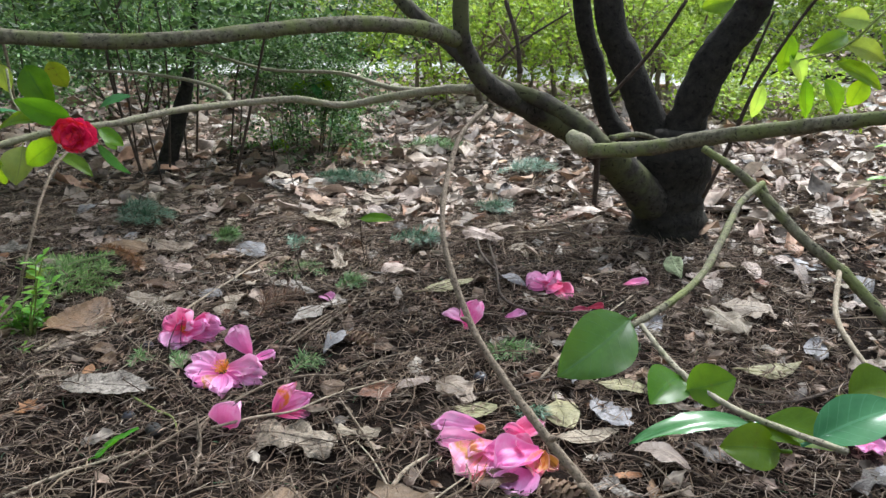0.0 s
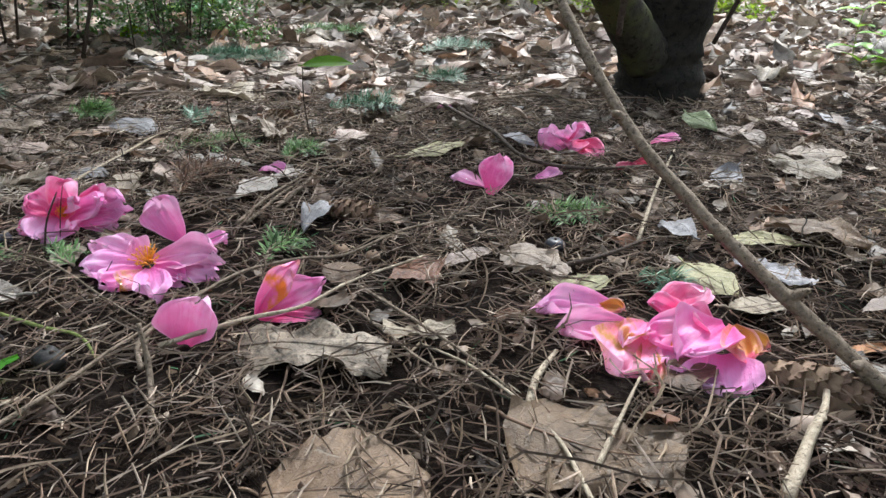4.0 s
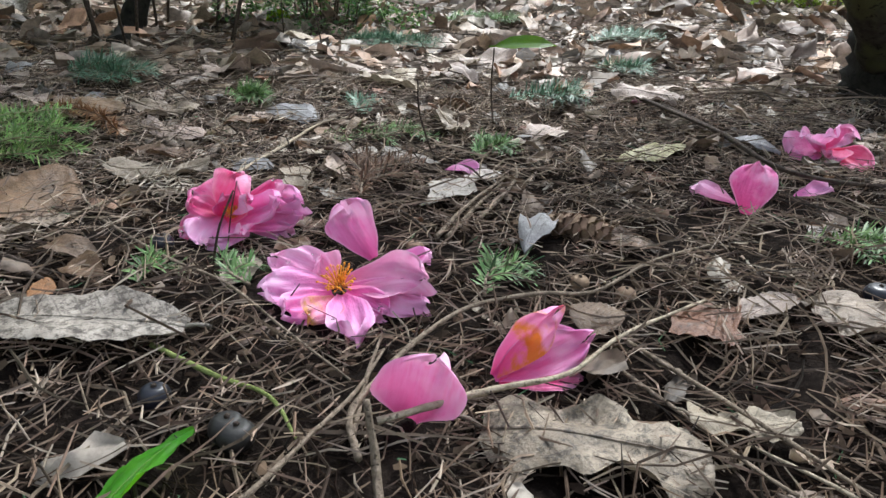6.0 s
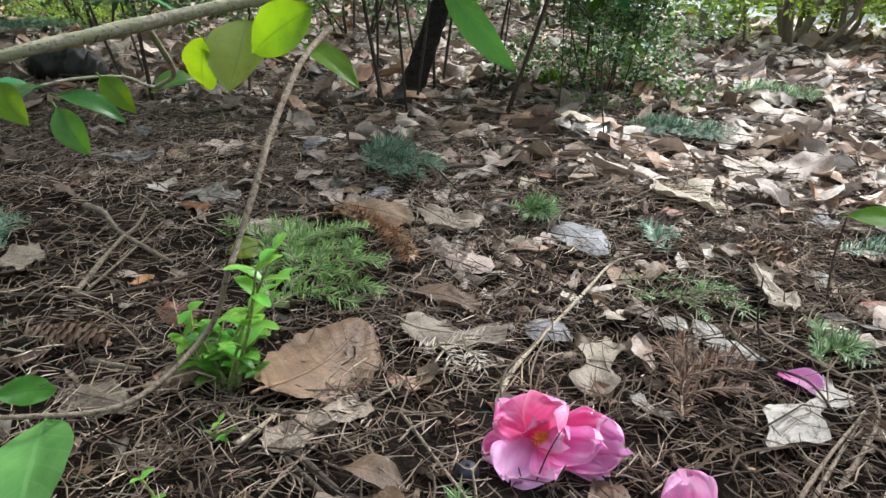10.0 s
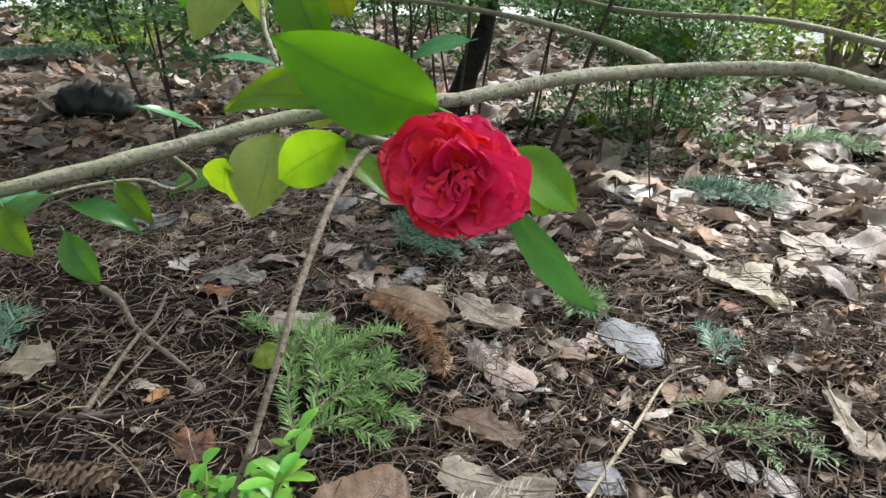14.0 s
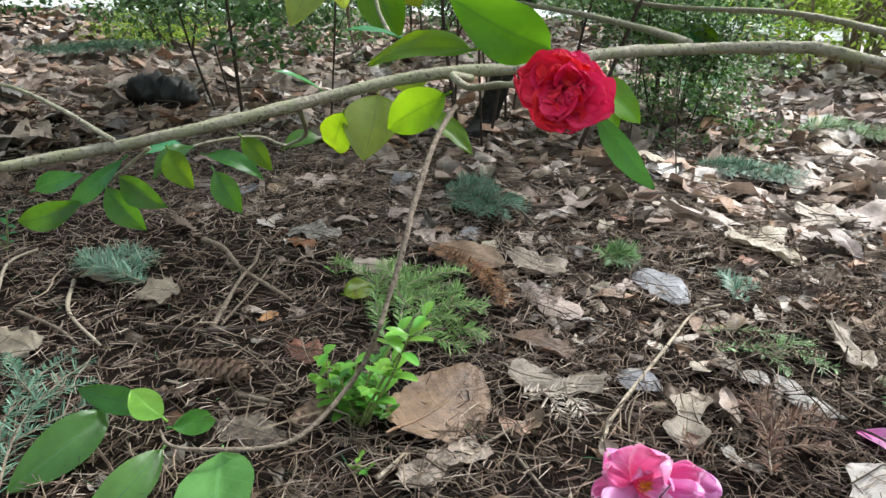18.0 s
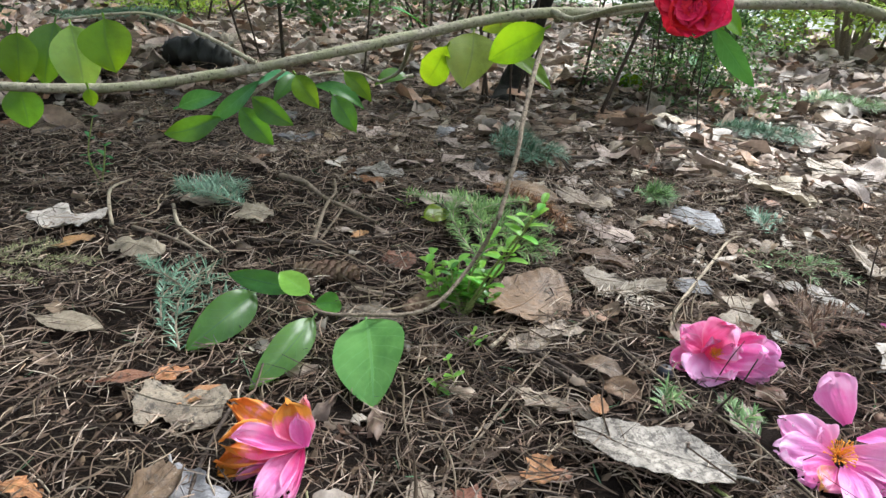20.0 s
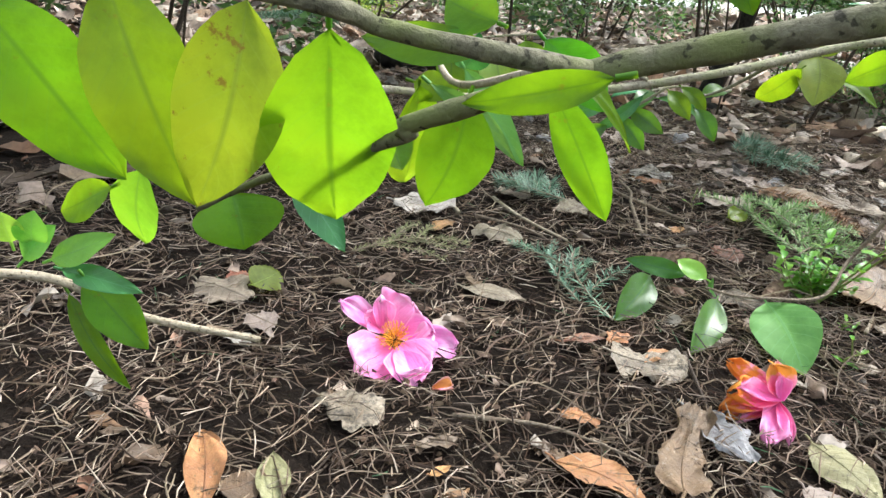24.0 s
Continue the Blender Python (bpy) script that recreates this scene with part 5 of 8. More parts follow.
place_set_4(5, (0.422, 0.208, 0.299), (0.464, 0.221, 0.315), 0.026, M_SHEEN, (0, -0.4, 0.9), '')
place_set_4(6, (0.442, 0.23, 0.313), (0.469, 0.237, 0.315), 0.026, M_LIME, (0, -0.5, 0.8), '')
place_set_4(7, (0.412, 0.22, 0.284), (0.381, 0.212, 0.288), 0.024, M_LIME, (0, -0.6, 0.7), '')

# the thin stem that leans across in front
lean = root("bare_stem", (0.37, 0.498, 0.0), "thin bare brown stem leaning across", "branch", "camellia branches")
stem(lean, [(0.37, 0.498, -0.005, 0.0056), (0.329, 0.522, 0.029, 0.0053), (0.288, 0.546, 0.063, 0.005), (0.251, 0.571, 0.096, 0.0047), (0.236, 0.581, 0.11, 0.0045), (0.191, 0.617, 0.161, 0.004), (0.147, 0.685, 0.249, 0.0036), (0.146, 0.793, 0.329, 0.0033), (0.174, 0.859, 0.368, 0.0032)], M_TWIG, "stem", "", 9, 8, 0.09)
for p, q, rad in (((0.288, 0.546, 0.063), (0.296, 0.538, 0.073), 0.0034), ((0.191, 0.617, 0.161), (0.182, 0.612, 0.166), 0.003), ((0.329, 0.522, 0.029), (0.320, 0.514, 0.034), 0.0036)):
    stem(lean, [(*p, rad * 1.3), (*[(a + b) / 2 for a, b in zip(p, q)], rad), (*q, rad * 0.5)], M_TWIG, "twig_stub", "", 7)

# ---- the branch close by at the left, with hanging leaves ----
left = root("camellia_branch", (-0.45, 0.10, 0.40), "near camellia branch with hanging yellow-green leaves", "branch", "camellia branches")
stem(left, [(-0.36, 0.13, 0.425, 0.0052), (-0.44, 0.11, 0.402, 0.005), (-0.51, 0.09, 0.379, 0.0047), (-0.585, 0.073, 0.355, 0.0045), (-0.645, 0.060, 0.330, 0.0038), (*(-0.648, 0.061, 0.325), 0.003), (*(-0.697, 0.066, 0.303), 0.0022), (*(-0.735, 0.064, 0.285), 0.0018), (*(-0.766, 0.059, 0.267), 0.0016)], M_LIMB, "branch", "dark grey-brown branch", 10)
stem(left, [(-0.585, 0.073, 0.355, 0.004), (-0.603, 0.046, 0.361, 0.0034), (-0.632, 0.028, 0.366, 0.0031), (*(-0.649, 0.011, 0.373), 0.003), (-0.72, -0.05, 0.385, 0.0028)], M_LIMB, "twig", "", 9)

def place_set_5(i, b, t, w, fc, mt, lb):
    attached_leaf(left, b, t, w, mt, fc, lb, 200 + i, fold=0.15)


place_set_5(0, (-0.755, 0.018, 0.371), (-0.718, 0.022, 0.29), 0.045, (0.5, -0.85, -0.1), M_LIME, 'large leaf with light shining through')
place_set_5(1, (-0.697, 0.033, 0.368), (-0.714, 0.019, 0.292), 0.04, (0.6, -0.78, 0.1), M_SPOT, 'yellowing spotted leaf with light shining through')
place_set_5(2, (-0.664, 0.038, 0.362), (-0.694, 0.075, 0.277), 0.05, (0.65, -0.72, 0.26), M_LIME, 'large leaf with light shining through')
place_set_5(3, (-0.827, 0.005, 0.359), (-0.78, 0.033, 0.284), 0.05, (0.75, -0.6, -0.28), M_LIME, '')
place_set_5(4, (-0.625, 0.132, 0.336), (-0.606, 0.168, 0.271), 0.021, (0.45, -0.85, 0.25), M_LIME, 'long hanging leaf')
place_set_5(5, (-0.668, 0.208, 0.345), (-0.639, 0.233, 0.308), 0.027, (0.71, -0.69, 0.15), M_VIVID, '')
place_set_5(6, (-0.640, 0.170, 0.341), (-0.615, 0.214, 0.294), 0.011, (0.7, -0.25, 0.65), M_LIME, '')
place_set_5(7, (-0.754, 0.218, 0.307), (-0.807, 0.28, 0.218), 0.042, (0.78, -0.58, 0.23), M_LIME, '')
place_set_5(8, (-0.667, 0.134, 0.325), (-0.684, 0.129, 0.27), 0.037, (0.75, -0.6, 0.26), M_LIME, 'hanging leaf with a drawn-out tip')
place_set_5(9, (-0.725, 0.222, 0.321), (-0.699, 0.26, 0.258), 0.020, (0.5, -0.6, 0.6), M_FRESH, 'shiny leaf reflecting the sky')
place_set_5(10, (-0.718, 0.126, 0.313), (-0.794, 0.153, 0.252), 0.031, (0.86, -0.45, 0.23), M_LIME, '')
place_set_5(11, (-0.765, 0.121, 0.269), (-0.728, 0.12, 0.235), 0.021, (0.86, -0.42, 0.3), M_SHEEN, '')
place_set_5(12, (-0.568, 0.048, 0.359), (-0.609, 0.035, 0.347), 0.012, (0.81, -0.56, 0.17), M_LIME, '')
place_set_5(13, (-0.835, 0.137, 0.238), (-0.821, 0.133, 0.205), 0.056, (0.8, -0.49, 0.34), M_LIME, '')
place_set_5(14, (-0.832, 0.075, 0.268), (-0.851, 0.086, 0.216), 0.03, (0.4, -0.9, 0.2), M_GREEN, '')
place_set_5(15, (-0.666, 0.153, 0.357), (-0.698, 0.158, 0.364), 0.026, (0.3, -0.8, 0.4), M_LIME, '')
place_set_5(16, (-0.83, 0.056, 0.263), (-0.87, 0.049, 0.241), 0.022, (0.3, -0.8, 0.5), M_LIME, '')
place_set_5(17, (-0.667, 0.149, 0.345), (-0.733, 0.137, 0.344), 0.022, (0.3, -0.8, 0.5), M_LIME, '')
place_set_5(18, (-0.713, 0.17, 0.32), (-0.668, 0.189, 0.283), 0.011, (0.7, -0.65, 0.25), M_FRESH, 'pale narrow hanging leaf')
place_set_5(19, (-0.768, 0.232, 0.305), (-0.74, 0.237, 0.3), 0.020, (0.7, -0.65, 0.25), M_LIME, '')
place_set_5(20, (-0.692, 0.173, 0.344), (-0.686, 0.164, 0.347), 0.012, (0.7, -0.65, 0.25), M_FRESH, '')
place_set_5(21, (-0.773, 0.211, 0.274), (-0.751, 0.2, 0.257), 0.026, (0.7, -0.65, 0.25), M_LIME, 'olive hanging leaf')
place_set_5(22, (-0.66, 0.184, 0.338), (-0.642, 0.215, 0.301), 0.010, (0.7, -0.65, 0.25), M_FRESH, 'long narrow leaf')

stem(left, [(-0.60, 0.075, 0.352, 0.002), (-0.625, 0.11, 0.345, 0.002), (*(-0.700, 0.171, 0.323), 0.0018), (*(-0.791, 0.281, 0.328), 0.0018)], M_TWIG_PALE, "twig", "", 6)
low_sprig = root("camellia_branch", (-0.955, 0.030, 0.185), "low thin twig with fresh green leaves", "branch", "camellia branches")
stem(low_sprig, [(*(-0.955, 0.030, 0.185), 0.0035), (*(-0.917, 0.064, 0.179), 0.003), (*(-0.874, 0.091, 0.157), 0.0028), (*(-0.811, 0.133, 0.144), 0.0022)], M_TWIG_PALE, "twig", "", 7)
for i, (b, t, w, mt) in enumerate((((-0.926, 0.067, 0.189), (-0.890, 0.091, 0.209), 0.02, M_YOUNG), ((-0.922, 0.071, 0.182), (-0.867, 0.090, 0.176), 0.016, M_SHEEN), ((-0.904, 0.075, 0.181), (-0.862, 0.086, 0.139), 0.03, M_LIME), ((-0.913, 0.068, 0.169), (-0.873, 0.077, 0.109), 0.014, M_LIME), ((-0.943, 0.066, 0.192), (-0.943, 0.070, 0.217), 0.024, M_YOUNG), ((-0.956, 0.059, 0.195), (-0.958, 0.057, 0.216), 0.024, M_YOUNG), ((-0.946, 0.060, 0.185), (-0.934, 0.078, 0.207), 0.02, M_YOUNG))):
    attached_leaf(low_sprig, b, t, w, mt, (0.4, -0.6, 0.6), "fresh green leaf", 230 + i, fold=0.15)

# ---- the red flower on its branch, and a half-open one ----


def bloom(place, facing, label, rings, name="camellia_flower", seed=0, mat=None, heart=0):
    """A flower on its twig that faces a way: rings as rows of count, length, width, rise, cup, bend, start angle."""
    mat = mat or M_RED
    r = np.random.default_rng(seed)
    ob = root(name, place, label, "flower", "red camellia flowers")
    z = Vector(facing).normalized()
    x = Vector((0, 0, 1)).cross(z).normalized()
    y = z.cross(x)
    fr = Matrix.Translation(place) @ Matrix((x, y, z)).transposed().to_4x4()
    k = 0
    for count, length, width, rise, cup, bend, start in rings:
        for i in range(count):
            az = start + 360 * i / count + r.normal(0, 6)
            m = fr @ pose(0, 0, 0.0004 * k, 0, 0, az) @ pose(0.0015, 0, 0, 0, -(rise + r.normal(0, 7)), 0) @ pose(0, 0, 0, r.normal(0, 9), 0, 0)
            s = r.uniform(0.85, 1.12)
            add_petal(ob, m, length * s, width * s, mat, cup, bend, 0.045, seed * 50 + k, 0.12)
            k += 1
    # a crumpled heart of small petals that stand every way
    for i in range(heart):
        a, q = i * 2.399963, 0.0105 * math.sqrt((i + 0.5) / heart)
        m = fr @ pose(q * math.cos(a), q * math.sin(a), 0.002, 0, 0, r.uniform(0, 360)) @ pose(0, 0, 0, 0, -(88 - 1600 * q + r.normal(0, 18)), 0) @ pose(0, 0, 0, r.normal(0, 25), 0, 0)
        s = r.uniform(0.75, 1.2)
        add_petal(ob, m, 0.0120 * s, 0.0110 * s, mat, 0.7, r.uniform(-0.2, 0.3), 0.16, seed * 90 + i, 0.25)
    return ob


red = bloom(tuple(RF), (0.30, -0.90, 0.24), "full red camellia flower with a crumpled centre on its twig",
            [(7, 0.0255, 0.031, 12, 0.35, -0.14, 20), (6, 0.0225, 0.027, 26, 0.45, -0.12, 45), (7, 0.0175, 0.018, 44, 0.6, -0.1, 10)], seed=5, heart=34)
bloom((-0.892, 0.434, 0.307), (0.9, -0.4, -0.15), "half-open red and cream camellia bud among leaves", [(5, 0.018, 0.014, 62, 0.6, -0.3, 0), (4, 0.016, 0.011, 74, 0.8, -0.2, 40)], seed=6)

# ---- fallen pink flowers ----
PK, PP, RO, RT, WB, TI, OS = M_PINK, M_PINK_PALE, M_ROSE, M_PINK_ROT, M_PETAL_BROWN, M_TIPPED, M_STRIPED
laid_flower((-0.29, 0.814, 0.012), "cupped pink camellia flower with rain drops lying on the litter", [
    ((-0.002, 0.005, 0.0), (-0.001, -0.043, -0.008), 0.047, (0.24, -0.58, 0.78), 0.35, 0.06, PP),
    ((-0.009, 0.006, 0.0), (-0.032, 0.005, 0.022), 0.033, (0.25, -0.58, 0.78), 0.38, 0.10, RO),
    ((-0.01, 0.002, -0.004), (-0.033, -0.024, -0.008), 0.027, (0.25, -0.57, 0.78), 0.40, 0.05, RO),
    ((-0.004, -0.001, 0.0), (0.023, 0.001, 0.034), 0.046, (0.24, -0.58, 0.78), 0.38, 0.12, RO),
    ((0.001, -0.003, -0.002), (0.051, -0.015, 0.02), 0.028, (0.24, -0.58, 0.78), 0.32, 0.06, PK),
    ((0.006, -0.01, -0.004), (0.061, 0.003, 0.002), 0.024, (0.23, -0.57, 0.79), 0.35, 0.03, PK),
    ((0.011, -0.003, -0.004), (0.054, -0.003, -0.006), 0.017, (0.23, -0.58, 0.78), 0.30, 0.00, PP),
    ((0.005, 0.023, 0.002), (0.06, 0.004, 0.018), 0.025, (0.23, -0.59, 0.78), 0.40, 0.00, PP),
    ((-0.004, 0.004, 0.0), (-0.003, -0.006, 0.024), 0.024, (0.24, -0.58, 0.78), 0.32, 0.10, RO),
    ((0.0, 0.0, 0.004), (0.03, -0.018, 0.022), 0.022, (0.2, -0.5, 0.8), 0.3, 0.1, PK),
    ((0.008, 0.004, 0.004), (0.045, 0.012, 0.026), 0.026, (0.2, -0.6, 0.75), 0.25, 0.05, RO),
    ((-0.006, 0.0, 0.004), (-0.03, -0.012, 0.016), 0.022, (0.2, -0.5, 0.8), 0.3, 0.1, RO),
    ((0.004, -0.004, 0.0), (0.026, -0.036, 0.0), 0.026, (0.2, -0.4, 0.9), 0.2, 0.05, PK)], (0.006, 0.009, (0.004, -0.004, 0.004), (0.2, -0.6, 0.8)), 1, drops=14, ruffle=0.13)
laid_flower((-0.178, 0.716, 0.01), "open pale pink camellia flower with yellow stamens on the litter", [
    ((-0.001, 0.004, 0.0), (-0.044, 0.01, 0.016), 0.034, (0.13, -0.56, 0.82), 0.30, 0.04, PP),
    ((-0.001, -0.005, 0.0), (-0.043, -0.024, 0.002), 0.036, (0.13, -0.56, 0.82), 0.30, 0.04, PP),
    ((0.001, -0.009, -0.001), (-0.025, -0.038, -0.005), 0.028, (0.13, -0.56, 0.82), 0.30, 0.02, PK),
    ((0.003, -0.011, -0.002), (-0.002, -0.04, -0.007), 0.025, (0.13, -0.55, 0.82), 0.40, 0.02, RT),
    ((0.007, -0.009, -0.001), (0.028, -0.057, -0.008), 0.030, (0.12, -0.56, 0.82), 0.45, 0.03, PP),
    ((0.004, 0.009, 0.0), (0.064, -0.001, 0.012), 0.033, (0.12, -0.57, 0.81), 0.35, 0.02, PP),
    ((0.008, 0.003, -0.001), (0.063, -0.009, -0.004), 0.030, (0.12, -0.56, 0.82), 0.30, 0.00, PP),
    ((0.008, -0.003, -0.002), (0.04, -0.02, -0.007), 0.024, (0.12, -0.56, 0.82), 0.30, 0.00, PK),
    ((-0.003, 0.011, 0.0), (-0.016, 0.012, 0.014), 0.025, (0.13, -0.57, 0.81), 0.30, 0.05, PP)], (0.013, 0.012, (0.003, 0.0, 0.002), (0.1, -0.55, 0.85)), 2, drops=26, ruffle=0.11)
laid_flower((-0.875, 0.367, 0.012), "open bright pink camellia flower facing up on brown needles", [
    ((-0.017, 0.006, 0.0), (-0.065, -0.01, 0.028), 0.028, (0.46, -0.33, 0.82), 0.45, 0.00, PK),
    ((-0.02, 0.009, 0.0), (-0.025, 0.01, 0.038), 0.025, (0.46, -0.34, 0.82), 0.45, 0.00, PK),
    ((-0.018, 0.007, 0.0), (-0.035, -0.004, 0.022), 0.032, (0.46, -0.33, 0.82), 0.50, 0.02, PK),
    ((-0.009, 0.01, 0.0), (0.002, 0.038, 0.022), 0.070, (0.45, -0.34, 0.82), 0.35, 0.02, PK),
    ((0.01, 0.007, -0.002), (0.052, 0.039, -0.002), 0.039, (0.45, -0.34, 0.83), 0.35, 0.00, PK),
    ((0.008, -0.004, -0.002), (0.057, -0.015, -0.006), 0.052, (0.45, -0.33, 0.83), 0.35, 0.03, PP),
    ((0.009, -0.008, -0.004), (0.054, -0.037, -0.011), 0.046, (0.45, -0.33, 0.83), 0.30, 0.00, PK),
    ((-0.001, -0.008, -0.002), (-0.008, -0.06, -0.006), 0.061, (0.45, -0.33, 0.83), 0.30, 0.02, PK),
    ((0.0, 0.009, 0.0), (0.03, 0.029, 0.008), 0.037, (0.45, -0.34, 0.83), 0.35, 0.00, PK)], (0.020, 0.014, (0.0, 0.0, 0.002), (0.3, -0.5, 0.8)), 3, drops=6, ruffle=0.05)
laid_flower((-0.531, 0.497, 0.014), "withering pink camellia flower with orange-brown petal edges lying on its side", [
    ((0.0, -0.001, 0.002), (-0.052, -0.02, 0.03), 0.024, (0.19, -0.49, 0.85), 0.60, 0.05, TI),
    ((0.0, 0.0, 0.002), (-0.014, 0.002, 0.036), 0.030, (0.19, -0.49, 0.85), 0.60, 0.10, TI),
    ((-0.001, 0.002, 0.0), (-0.043, -0.041, 0.014), 0.030, (0.19, -0.49, 0.85), 0.50, 0.06, TI),
    ((0.001, -0.003, 0.002), (-0.034, -0.04, 0.022), 0.018, (0.19, -0.49, 0.85), 0.50, 0.05, PK),
    ((-0.001, -0.001, -0.002), (-0.043, -0.047, 0.001), 0.022, (0.19, -0.49, 0.85), 0.60, 0.03, TI),
    ((-0.002, -0.001, -0.004), (-0.038, -0.051, -0.007), 0.024, (0.19, -0.49, 0.85), 0.60, 0.00, TI),
    ((-0.001, -0.003, -0.002), (-0.027, -0.047, -0.01), 0.013, (0.19, -0.49, 0.85), 0.50, 0.00, PK),
    ((-0.002, -0.003, -0.002), (0.005, -0.059, -0.012), 0.025, (0.19, -0.49, 0.85), 0.45, 0.03, PK),
    ((-0.001, 0.0, -0.002), (0.018, -0.046, -0.012), 0.015, (0.19, -0.49, 0.85), 0.60, 0.05, RO),
    ((0.002, 0.0, 0.0), (-0.005, 0.001, 0.026), 0.016, (0.18, -0.49, 0.85), 0.60, 0.10, PK),
    ((-0.001, 0.005, 0.0), (-0.009, 0.012, 0.032), 0.011, (0.19, -0.5, 0.85), 0.70, -0.10, WB)], None, 4, drops=0)
laid_flower((0.209, 0.617, 0.01), "drooping pale pink camellia flower with browned heart", [
    ((-0.004, 0.022, 0.002), (-0.064, 0.01, 0.01), 0.026, (-0.17, -0.56, 0.81), 0.40, -0.03, PP),
    ((0.001, -0.006, 0.0), (-0.054, -0.017, 0.002), 0.027, (-0.18, -0.55, 0.82), 0.40, 0.02, PP),
    ((0.007, -0.013, 0.002), (-0.022, -0.065, -0.007), 0.051, (-0.19, -0.54, 0.82), 0.30, 0.02, RT),
    ((0.006, -0.032, -0.002), (-0.002, -0.083, -0.008), 0.019, (-0.19, -0.53, 0.82), 0.50, 0.00, WB),
    ((-0.015, 0.019, 0.002), (0.002, 0.007, 0.002), 0.013, (-0.16, -0.56, 0.81), 0.60, 0.10, WB),
    ((0.013, -0.008, 0.002), (-0.009, -0.043, 0.004), 0.023, (-0.19, -0.55, 0.82), 0.50, 0.00, RT)], None, 5, drops=4, ruffle=0.12)
laid_flower((0.269, 0.595, 0.016), "pink camellia flower with a brown withered side beside a cone", [
    ((0.003, 0.005, -0.002), (-0.056, -0.014, -0.0), 0.036, (-0.25, -0.53, 0.81), 0.40, 0.03, PK),
    ((0.008, 0.002, 0.002), (-0.036, -0.041, -0.002), 0.046, (-0.26, -0.53, 0.81), 0.60, 0.10, PK),
    ((-0.006, -0.027, -0.004), (-0.016, -0.065, -0.014), 0.054, (-0.25, -0.51, 0.82), 0.30, 0.02, PP),
    ((0.002, 0.004, -0.002), (-0.024, -0.003, 0.014), 0.025, (-0.25, -0.53, 0.81), 0.50, 0.00, RO),
    ((-0.009, -0.007, -0.002), (-0.049, -0.042, -0.012), 0.033, (-0.24, -0.53, 0.82), 0.30, 0.00, PP),
    ((0.012, 0.0, 0.004), (0.005, -0.039, -0.01), 0.027, (-0.26, -0.53, 0.81), 0.70, 0.10, WB),
    ((0.009, -0.007, 0.002), (0.029, -0.02, -0.008), 0.019, (-0.26, -0.52, 0.81), 0.70, 0.10, WB),
    ((-0.013, 0.003, 0.002), (-0.036, -0.024, 0.002), 0.017, (-0.23, -0.53, 0.81), 0.50, 0.00, OS),
    ((-0.008, 0.036, -0.006), (-0.039, 0.038, 0.002), 0.020, (-0.23, -0.54, 0.81), 0.60, 0.00, RO)], None, 6, drops=4, ruffle=0.12)
laid_flower((0.26, 1.12, 0.012), "loose pink camellia flower with folded petals", [
    ((-0.003, 0.016, 0.0), (-0.042, -0.023, 0.001), 0.045, (-0.13, -0.67, 0.73), 0.40, 0.05, PK),
    ((0.002, 0.0, 0.0), (0.017, -0.044, 0.03), 0.037, (-0.14, -0.67, 0.73), 0.50, 0.05, PK),
    ((0.008, 0.0, -0.002), (0.041, -0.044, -0.004), 0.035, (-0.14, -0.66, 0.73), 0.40, 0.00, RO),
    ((0.018, 0.009, 0.002), (-0.011, -0.038, -0.0), 0.038, (-0.15, -0.67, 0.73), 0.50, 0.05, RO),
    ((-0.002, 0.0, 0.0), (-0.003, -0.047, 0.029), 0.033, (-0.14, -0.67, 0.73), 0.50, 0.05, PP),
    ((-0.004, -0.001, 0.0), (-0.035, -0.04, 0.023), 0.032, (-0.14, -0.67, 0.73), 0.50, 0.05, PP)], None, 7, drops=0)
fallen_flower((0.640, 0.690, 0.010), "small bright pink camellia flower among twigs",
              [(170, 0.028, 0.028, 20, 0.4, 0.0, 0, PK), (90, 0.028, 0.028, 34, 0.4, 0.0, 0, PK), (20, 0.030, 0.028, 18, 0.4, 0.0, 0, PK), (260, 0.028, 0.028, 6, 0.4, 0.0, 0, PK), (310, 0.028, 0.028, 8, 0.4, 0.0, 0, PP)],
              None, 10, seed=8)
fallen_flower((0.292, 0.374, 0.006), "pink camellia flower half hidden in twigs",
              [(120, 0.034, 0.034, 8, 0.4, 0.0, 0, PK), (60, 0.034, 0.034, 8, 0.4, 0.0, 0, PP), (10, 0.032, 0.032, 8, 0.4, 0.0, 0, PK), (200, 0.032, 0.032, 8, 0.4, 0.0, 0, PK)], None, 0, seed=9)
# shed petals
laid_petal((-0.107, 0.593, 0.004), "single cupped pink camellia petal on the litter", ((0.0, 0.0, 0.0), (0.008, 0.008, 0.036), 0.045, (0.07, -0.79, 0.61), 0.75, 0.12, PK), 11, 0.16)
laid_petal((-0.068, 0.642, 0.004), "folded pink camellia petal with an orange stain", ((0.0, 0.0, 0.0), (0.032, 0.0, 0.048), 0.022, (-0.04, -0.83, 0.55), 0.55, 0.00, OS), 12)
laid_petal((-0.068, 0.642, 0.004), "pink camellia petal beside a stained folded one", ((0.0, -0.001, 0.0), (0.05, 0.008, 0.03), 0.027, (-0.04, -0.83, 0.55), 0.60, 0.00, PK), 13)
laid_petal((-0.068, 0.642, 0.004), "rose camellia petal under a folded one", ((0.003, -0.005, 0.0), (0.05, 0.002, 0.0), 0.016, (-0.03, -0.52, 0.85), 0.30, 0.00, RO), 14)
laid_petal((-0.169, 0.789, 0.004), "curled heart-shaped pink camellia petal on needles", ((0.001, -0.002, 0.0), (-0.025, 0.001, 0.042), 0.038, (0.16, -0.9, 0.41), 0.45, -0.02, PK), 15, 0.3, 0.84)
